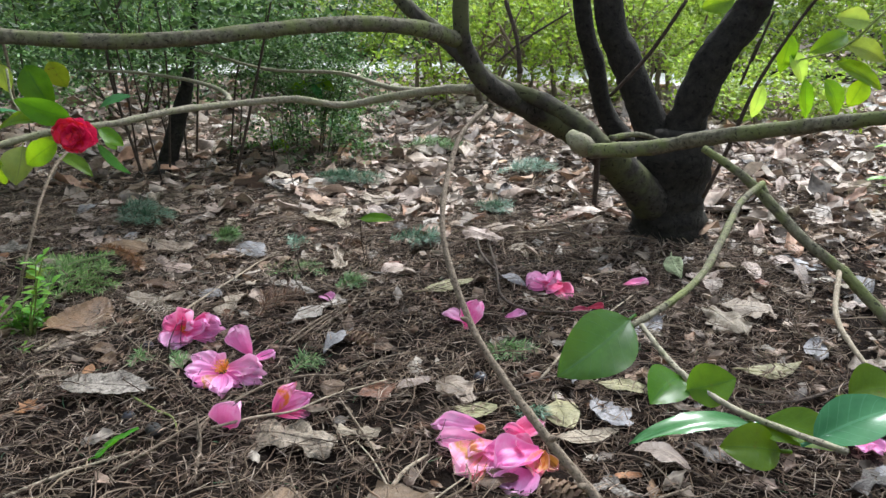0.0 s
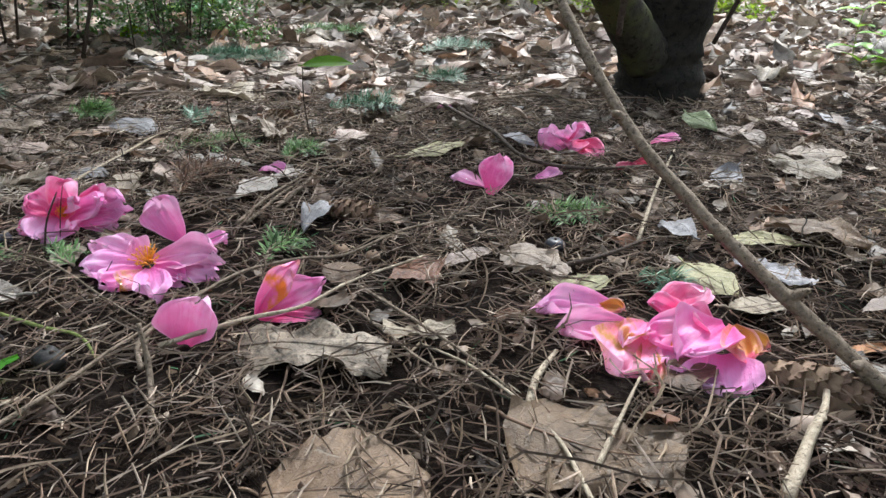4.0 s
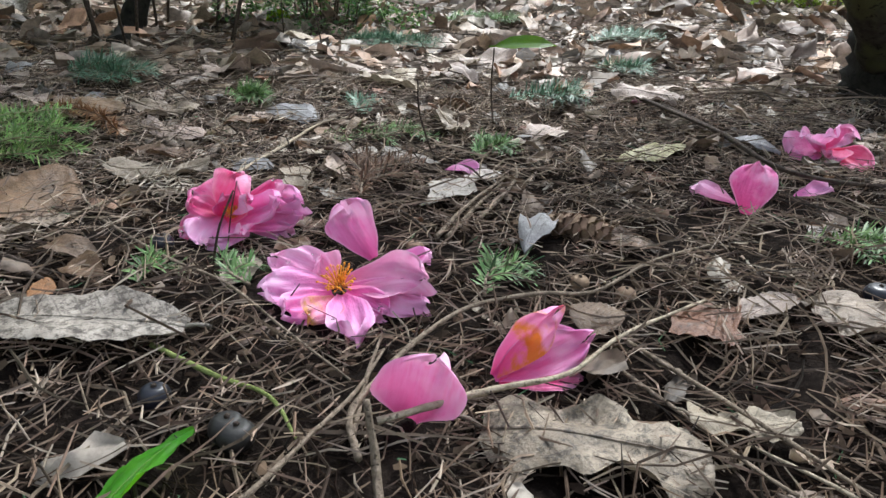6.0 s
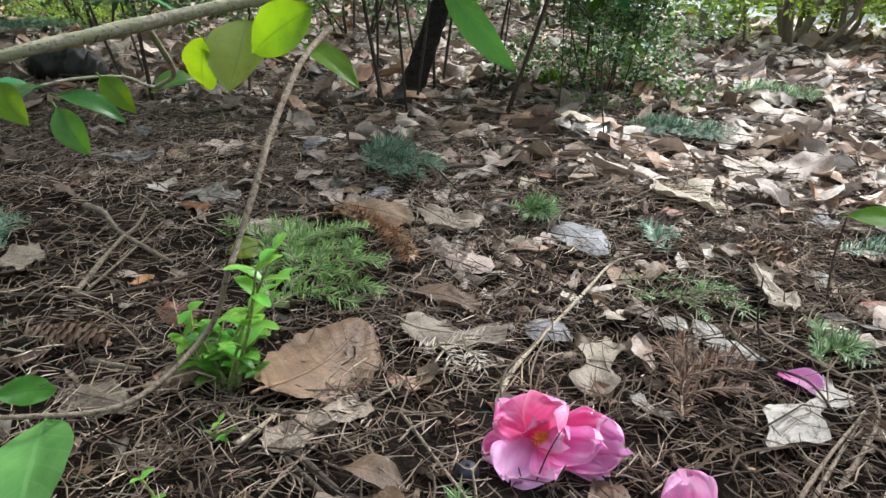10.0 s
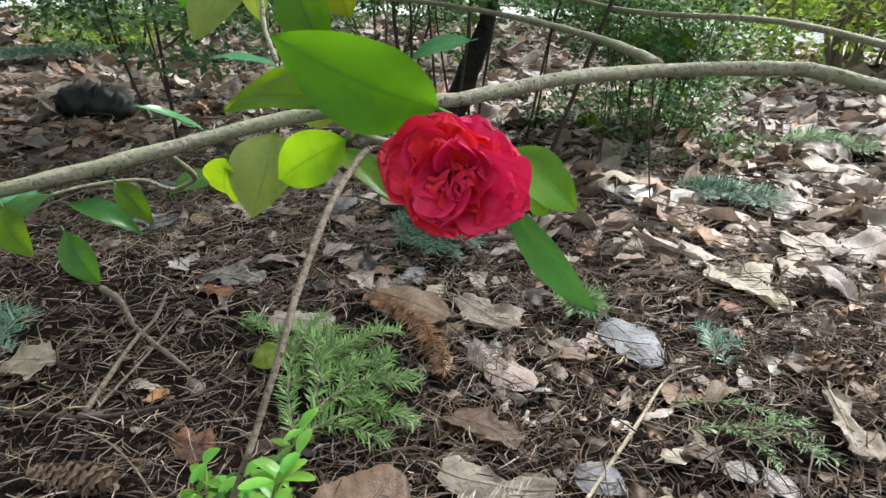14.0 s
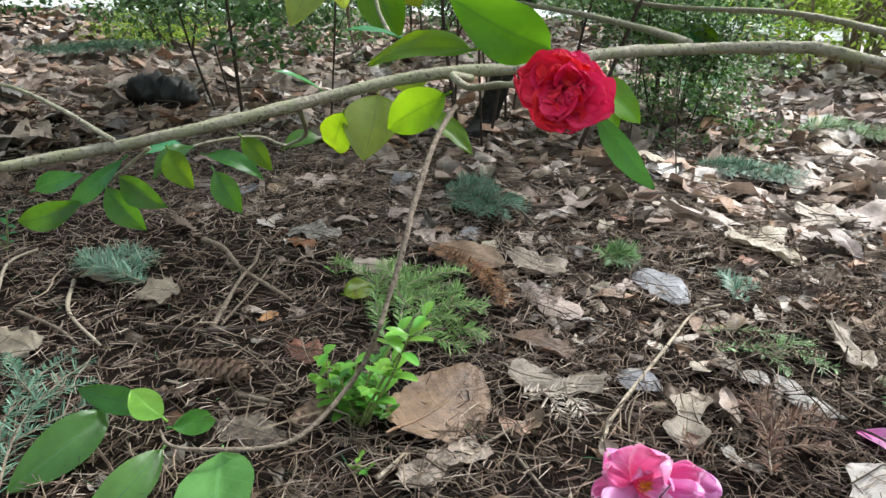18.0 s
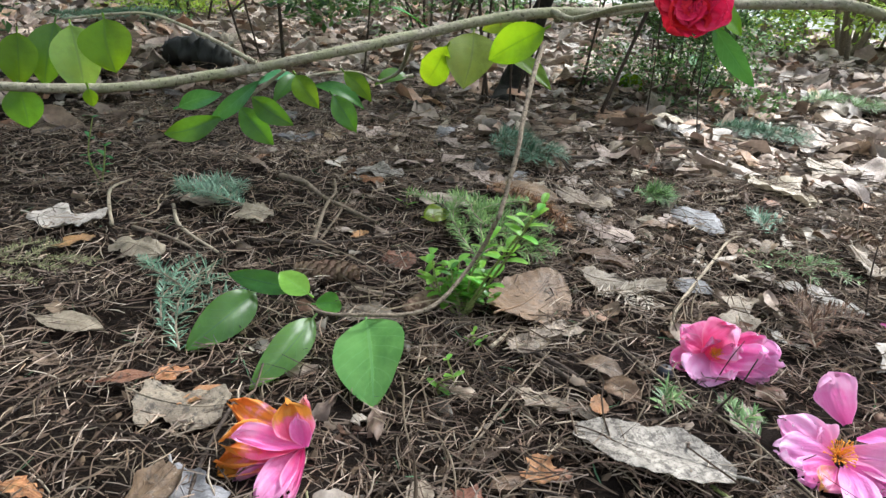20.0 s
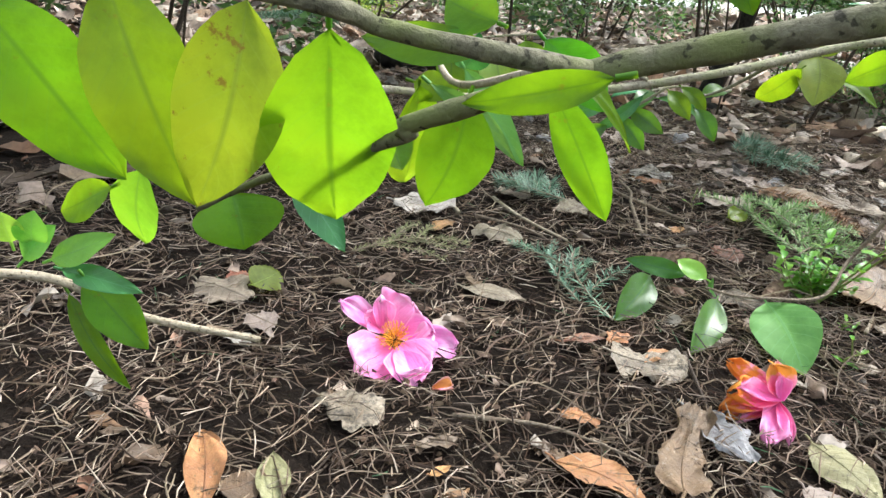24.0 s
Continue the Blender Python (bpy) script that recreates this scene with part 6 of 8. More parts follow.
loose_petal((-0.160, 0.765, 0.010), 8, 0.040, 0.024, 6, 0.5, 0.1, 0, PK, "narrow pink camellia petal", 16)
loose_petal((0.136, 0.930, 0.010), 60, 0.052, 0.040, 52, 0.15, -0.05, 12, RO, "upright deep pink camellia petal", 17)
loose_petal((0.133, 0.953, 0.010), 170, 0.042, 0.036, 12, 0.4, 0.05, 0, PP, "faded camellia petal on a grey leaf", 18)
loose_petal((0.194, 0.982, 0.010), 10, 0.036, 0.026, 8, 0.4, 0.1, 0, PP, "pale pink camellia petal", 19)
loose_petal((0.393, 1.174, 0.010), 0, 0.046, 0.030, 10, 0.5, 0.0, 0, PK, "pink camellia petal on a grey leaf", 20)
loose_petal((0.299, 1.016, 0.010), 20, 0.034, 0.022, 8, 0.5, 0.0, 0, M_WINE, "withered dark red petal", 21)
loose_petal((0.327, 1.042, 0.010), 340, 0.030, 0.02, 14, 0.5, 0.0, 0, M_WINE, "withered dark red petal", 22)
loose_petal((0.241, 0.625, 0.012), 30, 0.046, 0.042, 22, 0.5, 0.0, 0, RO, "rose pink camellia petal", 23)
loose_petal((-0.140, 1.008, 0.010), 330, 0.042, 0.026, 10, 0.5, 0.0, 0, PP, "pale pink camellia petal", 24)
loose_petal((0.083, 1.370, 0.010), 20, 0.03, 0.022, 8, 0.5, 0.0, 0, PP, "small pale pink petal", 27)
loose_petal((-0.806, 0.334, 0.010), 10, 0.022, 0.02, 20, 0.5, 0.0, 0, WB, "orange-brown withered petal", 28)

# ---- single fallen leaves ----
D = "dry "

def place_set_6(i, b, t, w, mt, sh, lb):
    ground_leaf(b, t, w, mt, lb, sh, fold=(0.12, -0.12, 0.2, -0.05)[i % 4], curl=(0.12, -0.14, 0.06)[i % 3], ripple=0.05 if sh == 'torn' else 0.022, seed=400 + i, lift=0.001 if w > 0.07 or mt is M_FIBRE else 0.006, lean=(0, 8, -7, 4)[i % 4])


place_set_6(0, (-0.243, 0.637), (-0.365, 0.627), 0.06, M_GREY, 'oval', 'large mottled grey dead leaf with dark veins')
place_set_6(1, (-0.490, 0.768), (-0.482, 0.892), 0.088, M_RUSSET, 'oval', 'large flat tan-brown dead leaf with needles on it')
place_set_6(2, (-0.459, 0.724), (-0.426, 0.803), 0.05, M_FIBRE, 'torn', 'torn pale fibrous leaf scrap')
place_set_6(3, (-0.071, 0.591), (0.036, 0.579), 0.062, M_FIBRE, 'torn', 'rotted leaf reduced to pale fibres')
place_set_6(4, (0.03, 0.609), (0.083, 0.611), 0.028, M_TAN, 'torn', 'tan curled dead leaf scrap')
place_set_6(5, (-0.494, 1.092), (-0.435, 1.09), 0.042, M_ROSY, 'oval', 'small rosy tan dead leaf')
place_set_6(6, (-0.27, 0.903), (-0.28, 1.0), 0.052, M_TAN, 'lobed', 'tan lobed dead leaf')
place_set_6(7, (-0.451, 0.913), (-0.361, 0.937), 0.05, M_TAN, 'torn', 'crumpled tan dead leaf')
place_set_6(8, (-0.14, 0.886), (-0.106, 0.972), 0.048, M_BLEACH, 'lobed', 'whitish lobed dead leaf')
place_set_6(9, (-0.206, 1.033), (-0.148, 1.022), 0.025, M_BLEACH, 'long', 'whitish narrow dead leaf')
place_set_6(10, (-0.174, 1.205), (-0.136, 1.105), 0.035, M_TAN, 'torn', 'tan dead leaf on edge')
place_set_6(11, (0.035, 1.051), (0.119, 1.129), 0.034, M_OLIVE, 'camellia', 'olive-yellow camellia leaf')
place_set_6(12, (0.038, 0.713), (0.07, 0.682), 0.05, M_RUST, 'torn', 'curled rust-brown dead leaf')
place_set_6(13, (-0.025, 0.707), (0.008, 0.701), 0.034, M_BROWN, 'oval', 'brown dead leaf')
place_set_6(14, (0.079, 0.71), (0.123, 0.749), 0.03, M_ROSY, 'camellia', 'greyish rosy dead leaf')
place_set_6(15, (0.129, 0.749), (0.181, 0.697), 0.05, M_TAN, 'torn', 'tan dead leaf')
place_set_6(16, (0.164, 0.681), (0.216, 0.695), 0.034, M_OLIVE, 'oval', 'olive-brown dead leaf')
place_set_6(17, (0.061, 1.389), (0.145, 1.328), 0.06, M_ROSY, 'torn', 'rosy tan dead leaf')
place_set_6(18, (-0.026, 0.444), (0.063, 0.443), 0.09, M_BROWN, 'oval', 'large brown dead leaf')
place_set_6(19, (0.107, 0.492), (0.201, 0.457), 0.085, M_BROWN, 'torn', 'large fibrous brown dead leaf')
place_set_6(20, (0.34, 0.773), (0.422, 0.755), 0.03, M_OLIVE, 'long', 'olive-brown dead leaf')
place_set_6(21, (0.29, 0.725), (0.312, 0.659), 0.045, M_OLIVE, 'camellia', 'olive dead leaf')
place_set_6(22, (0.337, 0.725), (0.378, 0.67), 0.05, M_SLATE, 'torn', 'bluish grey dead leaf')
place_set_6(23, (0.552, 1.079), (0.631, 1.08), 0.07, M_TAN, 'torn', 'crumpled tan dead leaf')
place_set_6(24, (0.398, 0.804), (0.47, 0.745), 0.05, M_BROWN, 'torn', 'brown dead leaf')
place_set_6(25, (0.537, 0.833), (0.625, 0.874), 0.03, M_OLIVE, 'camellia', 'olive-yellow camellia leaf')
place_set_6(26, (0.358, 0.573), (0.39, 0.584), 0.016, M_ORANGE, 'oval', 'small orange dead leaf')
place_set_6(27, (0.636, 1.337), (0.64, 1.229), 0.032, M_ROSY, 'camellia', 'rosy dead leaf')
place_set_6(28, (0.294, 0.634), (0.367, 0.664), 0.03, M_TAN, 'long', 'tan dead leaf')
place_set_6(29, (0.529, 1.073), (0.566, 0.978), 0.06, M_TAN, 'torn', 'crumpled tan dead leaf')
place_set_6(30, (-0.665, 0.307), (-0.586, 0.305), 0.04, M_ORANGE, 'camellia', 'yellow and orange turning camellia leaf')
place_set_6(31, (-0.563, 0.306), (-0.585, 0.425), 0.045, M_BROWN, 'torn', 'curled brown dead leaf')
place_set_6(32, (-0.599, 0.433), (-0.53, 0.396), 0.042, M_SLATE, 'torn', 'slate grey dead leaf')
place_set_6(33, (-0.496, 0.457), (-0.439, 0.413), 0.042, M_OLIVE, 'camellia', 'pale olive camellia leaf')
place_set_6(34, (-0.491, 0.389), (-0.443, 0.374), 0.042, M_ROSY, 'oval', 'rosy tan dead leaf')
place_set_6(35, (-0.899, 0.533), (-0.821, 0.552), 0.032, M_TAN, 'camellia', 'tan dead leaf on dark needles')
place_set_6(36, (-0.742, 0.479), (-0.707, 0.516), 0.018, M_RUST, 'long', 'rust-brown curled dead leaf')
place_set_6(37, (-0.688, 0.48), (-0.618, 0.506), 0.06, M_FIBRE, 'torn', 'flat pale fibrous dead leaf')
place_set_6(38, (-0.654, 0.495), (-0.647, 0.532), 0.018, M_ORANGE, 'oval', 'small orange leaf scrap')
place_set_6(39, (-0.687, 0.364), (-0.653, 0.369), 0.018, M_ORANGE, 'torn', 'small orange-brown leaf scrap')
place_set_6(40, (-0.415, 0.517), (-0.386, 0.519), 0.03, M_RUST, 'torn', 'rust-brown leaf scrap')
place_set_6(41, (-0.398, 0.536), (-0.375, 0.565), 0.014, M_BROWN, 'long', 'brown leaf scrap')
place_set_6(42, (-0.443, 0.519), (-0.422, 0.483), 0.02, M_TAN, 'oval', 'tan leaf scrap')
place_set_6(43, (-1.115, 0.678), (-1.037, 0.728), 0.06, M_BLEACH, 'torn', 'crumpled whitish dead leaf')
place_set_6(44, (-1.023, 0.648), (-1.019, 0.696), 0.025, M_ORANGE, 'torn', 'orange leaf scrap')
place_set_6(45, (-0.983, 0.697), (-0.909, 0.701), 0.05, M_TAN, 'torn', 'curled tan dead leaf')
place_set_6(46, (-0.431, 0.661), (-0.388, 0.654), 0.024, M_TAN, 'torn', 'tan leaf scrap')
place_set_6(47, (-1.132, 0.329), (-1.055, 0.336), 0.06, M_TAN, 'torn', 'tan dead leaf')
place_set_6(48, (-1.117, 0.36), (-1.112, 0.387), 0.022, M_RUST, 'torn', 'rust-brown leaf scrap')
place_set_6(49, (-1.0, 0.285), (-0.993, 0.319), 0.04, M_ROSY, 'torn', 'rosy tan dead leaf')
place_set_6(50, (-1.025, 0.266), (-0.979, 0.27), 0.02, M_BLEACH, 'torn', 'whitish leaf scrap')
place_set_6(51, (-0.869, 0.249), (-0.803, 0.252), 0.05, M_FIBRE, 'torn', 'fibrous rotted leaf scrap')
place_set_6(52, (-0.735, 0.229), (-0.728, 0.249), 0.01, M_ORANGE, 'long', 'narrow orange leaf scrap')
place_set_6(53, (-0.755, 1.059), (-0.684, 1.083), 0.055, M_ROSY, 'torn', 'rosy tan dead leaf')
place_set_6(54, (-0.833, 0.093), (-0.908, 0.154), 0.032, M_ORANGE, 'long', 'orange-brown dead leaf')
place_set_6(55, (-0.84, 0.115), (-0.829, 0.147), 0.03, M_BROWN, 'oval', 'brown dead leaf')
place_set_6(56, (-0.798, 0.126), (-0.843, 0.169), 0.026, M_OLIVE, 'long', 'olive-yellow camellia leaf')
place_set_6(57, (-0.672, 0.316), (-0.661, 0.312), 0.012, M_BROWN, 'torn', 'brown leaf scrap')
place_set_6(58, (-1.041, 0.861), (-0.979, 0.866), 0.06, M_TAN, 'torn', 'tan dead leaf')
place_set_6(59, (-0.651, 0.712), (-0.583, 0.721), 0.045, M_FIBRE, 'torn', 'pale fibrous leaf scrap')
place_set_6(60, (-0.906, 1.107), (-0.83, 1.128), 0.07, M_GREY, 'torn', 'grey crumpled dead leaf')
place_set_6(61, (-0.948, 1.089), (-0.951, 1.141), 0.036, M_BLEACH, 'lobed', 'small whitish star-shaped leaf')
place_set_6(62, (-0.7, 0.508), (-0.687, 0.535), 0.03, M_ORANGE, 'torn', 'orange-brown dead leaf')
place_set_6(63, (-0.416, 1.276), (-0.338, 1.2), 0.06, M_SLATE, 'oval', 'bluish grey dead leaf')
place_set_6(64, (-0.59, 1.224), (-0.497, 1.186), 0.07, M_TAN, 'torn', 'crumpled tan dead leaf')
place_set_6(65, (-0.688, 1.174), (-0.574, 1.156), 0.07, M_BROWN, 'oval', 'dark brown dead leaf')
place_set_6(66, (-0.486, 1.001), (-0.414, 0.989), 0.06, M_BROWN, 'torn', 'torn brown dead leaf')
place_set_6(67, (-0.218, 1.066), (-0.186, 1.038), 0.026, M_BLEACH, 'long', 'whitish dead leaf')
place_set_6(68, (-0.25, 1.057), (-0.219, 1.05), 0.03, M_BLEACH, 'camellia', 'pale dead leaf')
place_set_6(69, (-0.685, 0.85), (-0.642, 0.848), 0.04, M_RUST, 'torn', 'rust-brown dead leaf')
place_set_6(70, (-0.744, 0.871), (-0.748, 0.896), 0.022, M_ORANGE, 'torn', 'orange leaf scrap')
place_set_6(71, (-0.882, 1.076), (-0.837, 1.084), 0.03, M_ORANGE, 'torn', 'orange-brown curled leaf')
place_set_6(72, (-0.923, 0.841), (-0.884, 0.877), 0.07, M_TAN, 'torn', 'grey tan dead leaf')
place_set_6(73, (-0.254, 1.658), (-0.16, 1.638), 0.1, M_TAN, 'torn', 'broad tan dead leaf')
place_set_6(74, (-0.338, 1.504), (-0.226, 1.407), 0.1, M_TAN, 'torn', 'broad tan dead leaf')
place_set_6(75, (-0.361, 0.993), (-0.313, 0.98), 0.04, M_SLATE, 'camellia', 'grey-brown dead leaf')
place_set_6(76, (-0.367, 0.556), (-0.377, 0.586), 0.03, M_ORANGE, 'torn', 'orange-brown curled leaf')
place_set_6(77, (-0.363, 0.566), (-0.349, 0.581), 0.014, M_RUST, 'long', 'rust-brown leaf scrap')
place_set_6(78, (-0.412, 0.662), (-0.351, 0.66), 0.03, M_FIBRE, 'torn', 'pale fibrous leaf scrap')
place_set_6(79, (-0.354, 0.663), (-0.364, 0.69), 0.016, M_ORANGE, 'oval', 'orange-brown leaf scrap')
place_set_6(80, (-0.248, 0.707), (-0.247, 0.751), 0.026, M_ROSY, 'oval', 'rosy brown dead leaf')

ground_leaf((0.491, 1.312), (0.496, 1.190), 0.036, M_MINT, "pale whitish-green fallen camellia leaf", "camellia", lift=0.012, seed=520, name="fallen_leaf", lean=25)
ground_leaf((-0.208, 0.482), (-0.195, 0.545), 0.019, M_VIVID, "dark green fallen camellia leaf", "camellia", lift=0.012, seed=521, name="fallen_leaf", lean=-20)
ground_leaf((-1.067, 0.353), (-1.070, 0.397), 0.045, M_PALE, "greenish fallen camellia leaf", "camellia", lift=0.01, seed=524, name="fallen_leaf", lean=25)
ground_leaf((-0.692, 0.959), (-0.675, 1.001), 0.030, M_SPOT, "yellow-green fallen leaf beside a fir sprig", "camellia", lift=0.018, seed=525, name="fallen_leaf", lean=30)

# ---- fir sprigs ----
for i, (b, t, up, n) in enumerate((((-0.585, 0.890), (-0.695, 1.085), 0.026, 2), ((-0.590, 0.925), (-0.610, 1.080), 0.034, 3), ((-0.585, 0.910), (-0.530, 1.020), 0.030, 4), ((-0.580, 0.885), (-0.505, 0.965), 0.022, 3), ((-0.595, 0.950), (-0.645, 1.050), 0.040, 2))):
    fir_sprig(b, t, "fresh green fir sprig heaped on the litter", M_FIR_FRESH, up, n, 0.019, 1 + i, dense=0.9)
fir_sprig((-0.690, 1.160), (-0.525, 1.055), "rust-brown dead fir shoot like a bottlebrush", M_FIR_RUST, 0.016, 0, 0.023, 4, dense=1.9)
fir_sprig((-0.310, 1.141), (-0.177, 1.131), "green fir sprig with pale tips", M_FIR, 0.010, 0, 0.014, 5, dense=0.55)
fir_sprig((-0.269, 1.228), (-0.280, 1.308), "bluish green fir sprig on the litter", M_FIR_BLUE, 0.012, 2, 0.018, 6)
fir_sprig((-1.052, 0.508), (-0.963, 0.657), "faded olive fir sprig on dark needles", M_FIR_PALE, 0.010, 5, 0.011, 7, dense=0.7)
fir_sprig((-0.763, 0.573), (-0.864, 0.725), "bluish green fir sprig on the litter", M_FIR_BLUE, 0.014, 2, 0.012, 8, dense=0.6)
fir_sprig((0.166, 0.870), (0.236, 0.830), "green fir sprig under twigs", M_FIR, 0.008, 6, 0.016, 9)
fir_sprig((-0.106, 1.017), (-0.074, 1.098), "small green fir tuft", M_FIR, 0.012, 2, 0.016, 10)
fir_sprig((0.240, 0.696), (0.251, 0.663), "bluish green fir sprig on the litter", M_FIR_BLUE, 0.012, 3, 0.018, 11)
fir_sprig((-0.304, 0.696), (-0.288, 0.730), "small dark green fir tuft", M_FIR, 0.006, 2, 0.014, 12)
fir_sprig((-0.233, 0.707), (-0.238, 0.748), "small green fir tuft", M_FIR, 0.008, 2, 0.014, 13)
fir_sprig((-0.080, 0.734), (-0.044, 0.771), "green fir sprig under twigs", M_FIR, 0.008, 3, 0.016, 14)
fir_sprig((-0.112, 1.028), (-0.069, 1.035), "bright green fir tuft", M_FIR, 0.014, 4, 0.016, 15)
fir_sprig((-0.286, 1.100), (-0.159, 1.102), "green fir sprig on the litter", M_FIR, 0.010, 3, 0.014, 16, dense=0.7)
for i, (b, t, mt) in enumerate((((-0.459, 1.809), (-0.327, 1.818), M_FIR_BLUE), ((-0.326, 2.312), (-0.163, 2.468), M_FIR), ((-0.460, 1.249), (-0.428, 1.269), M_FIR), ((-0.639, 2.439), (-0.491, 2.384), M_FIR_BLUE), ((-0.791, 1.379), (-0.648, 1.313), M_FIR_BLUE), ((0.059, 1.973), (0.227, 2.120), M_FIR_BLUE), ((-0.396, 1.842), (-0.263, 1.795), M_FIR_BLUE), ((-0.089, 1.299), (0.017, 1.292), M_FIR_BLUE), ((0.040, 1.609), (0.131, 1.558), M_FIR_BLUE), ((-0.226, 2.298), (-0.088, 2.363), M_FIR), ((-0.783, 1.375), (-0.723, 1.450), M_FIR_BLUE), ((-0.484, 1.263), (-0.427, 1.258), M_FIR), ((-0.915, 0.852), (-1.024, 0.898), M_FIR_BLUE), ((-0.455, 1.817), (-0.332, 1.801), M_FIR_BLUE))):
    fir_sprig(b, t, ("low bluish-green fir tuft in the litter" if mt is M_FIR_BLUE else "low green fir tuft in the litter"), mt, 0.026, 6, 0.026, 30 + i, dense=1.0)
fir_sprig((-0.713, 0.547), (-0.832, 0.717), "sparse bluish-green fir wisp on the needles", M_FIR_BLUE, 0.014, 2, 0.02, 58, dense=0.35)
fir_sprig((-0.428, 0.887), (-0.365, 0.893), "dry pale curled fir sprig on the litter", M_FIR_DRY, 0.010, 3, 0.02, 70, dense=0.5)
fir_sprig((-0.201, 0.889), (-0.173, 1.011), "rust-brown dead fir sprig by a petal", M_FIR_DEAD, 0.016, 5, 0.016, 71)
# a soft green cushion far off under the shrubs
for i, (x, y) in enumerate(((-2.729, 2.073), (-2.716, 2.172), (-2.768, 1.959))):
    fir_sprig((x - 0.12, y - 0.05), (x + 0.16, y + 0.08), "grey-green fir branch tips lying together", M_FIR_BLUE, 0.05, 8, 0.03, 60 + i)

# ---- cones, berries ----
cone((-0.708, 0.768), 20, 0.062, 0.013, "closed grey-brown fir cone in the needles", 1)
cone((0.307, 0.531), -35, 0.060, 0.014, "open pinkish brown fir cone beside a pink flower", 2)
cone((-0.019, 0.844), -20, 0.055, 0.012, "dark brown fir cone under twigs", 3)
cone((-0.585, 0.765), 70, 0.045, 0.012, "small brown fir cone in needles", 4)
cone((-0.167, 1.288), -40, 0.06, 0.013, "rosy brown fir cone in the leaf litter", 5)
cone((-0.724, 0.759), 10, 0.05, 0.012, "grey-brown fir cone in the needles", 6)


def berry(place, r, label, squash=0.9, mat=None, name="berry", seed=0):
    """A round dry fruit with a small calyx at its crown."""
    x, y = place[0], place[1]
    ob = root(name, (x, y, float(height(x, y)) + r * squash + 0.001), label, name, "fallen berries")
    bm = bmesh.new()
    bmesh.ops.create_uvsphere(bm, u_segments=20, v_segments=14, radius=r)
    for v in bm.verts:
        v.co.z *= squash
        v.co *= 1 + 0.05 * noise.noise(v.co * 90 + Vector((seed, 0, 0)))
        if v.co.z > 0.8 * r * squash:
            v.co.z -= 0.18 * (v.co.z - 0.8 * r * squash) * 5
    me = bpy.data.meshes.new("fruit")
    bm.to_mesh(me)
    bm.free()
    me.materials.append(mat or M_BERRY)
    me.polygons.foreach_set("use_smooth", np.ones(len(me.polygons), bool))
    part("fruit", me, ob)
    part("calyx", tube("calyx", [(0, 0, r * squash * 0.8, 0.0016), (0.001, 0, r * squash * 0.98, 0.0012)], M_TWIG_DARK, 6, 3, 0.1, seed), ob)
    KEEP.append((x, y, 0.05))
    return ob


berry((-0.233, 0.580), 0.0082, "round blue-black berry on the needles", seed=1)
berry((0.183, 0.769), 0.010, "dark dried fruit with a pale cap", 0.75, seed=2)
berry((-0.187, 0.560), 0.009, "dark brown dried fruit on needles", 0.85, M_LOG, seed=3)
berry((-0.181, 0.556), 0.009, "dark brown dried fruit on needles", 0.8, M_LOG, seed=4)
berry((-0.322, 0.764), 0.008, "dark dried fruit among the needles", 0.9, seed=5)
berry((-0.016, 0.763), 0.007, "brown dried fruit among the needles", 0.8, M_CONE, seed=6)
berry((0.014, 0.748), 0.007, "brown dried fruit among the needles", 0.8, M_CONE, seed=7)
berry((-0.140, 0.810), 0.007, "brown dried fruit among the needles", 0.7, M_CONE, seed=8)
berry((0.058, 0.899), 0.007, "brown dried fruit among the needles", 0.8, M_CONE, seed=9)

# ---- single twigs on the ground ----
TW, TD, TP, TG = M_TWIG, M_TWIG_DARK, M_TWIG_PALE, M_TWIG_GREEN

def place_set_7(i, pts, z, r, mt, lb):
    k = len(pts)
    fallen_twig([(p[0], p[1], z * (0.25 + 0.75 * math.sin(math.pi * (j + 0.4) / k))) for j, p in enumerate(pts)], r, mt, lb, seed=700 + i)


place_set_7(0, ((-0.12, 0.577), (-0.09, 0.589), (-0.062, 0.602), (-0.029, 0.62), (0.003, 0.668), (0.061, 0.729)), 0.022, 0.002, TP, 'long thin forked twig over petals')
place_set_7(1, ((-0.123, 0.551), (-0.133, 0.577), (-0.125, 0.611), (-0.112, 0.653), (-0.087, 0.696), (-0.045, 0.721), (-0.009, 0.73), (0.037, 0.79), (0.092, 0.842)), 0.018, 0.002, TW, 'long arched twig')
place_set_7(2, ((-0.393, 0.801), (-0.306, 0.734), (-0.241, 0.69), (-0.188, 0.649), (-0.143, 0.616)), 0.014, 0.0013, TW, 'thin straight twig')
place_set_7(3, ((-0.258, 0.625), (-0.209, 0.6), (-0.177, 0.587), (-0.153, 0.558)), 0.01, 0.0017, TG, 'thin green shoot on the needles')
place_set_7(4, ((-0.986, 1.013), (-0.922, 0.989), (-0.856, 0.957), (-0.751, 0.93)), 0.012, 0.0045, TW, 'forked brown stick')
place_set_7(5, ((-0.781, 0.831), (-0.836, 0.932), (-0.855, 0.98), (-0.899, 1.038)), 0.014, 0.0032, TW, 'thin brown stick leaning on another')
place_set_7(6, ((-0.648, 1.386), (-0.571, 1.295), (-0.495, 1.215)), 0.02, 0.0014, TD, 'thin dark twig')
place_set_7(7, ((-0.764, 0.306), (-0.694, 0.339), (-0.637, 0.345), (-0.582, 0.347)), 0.008, 0.0022, TW, 'thin straight twig on needles')
place_set_7(8, ((-0.854, 0.795), (-0.749, 0.842), (-0.7, 0.955), (-0.722, 1.201)), 0.012, 0.0025, TD, 'dark arching twig')
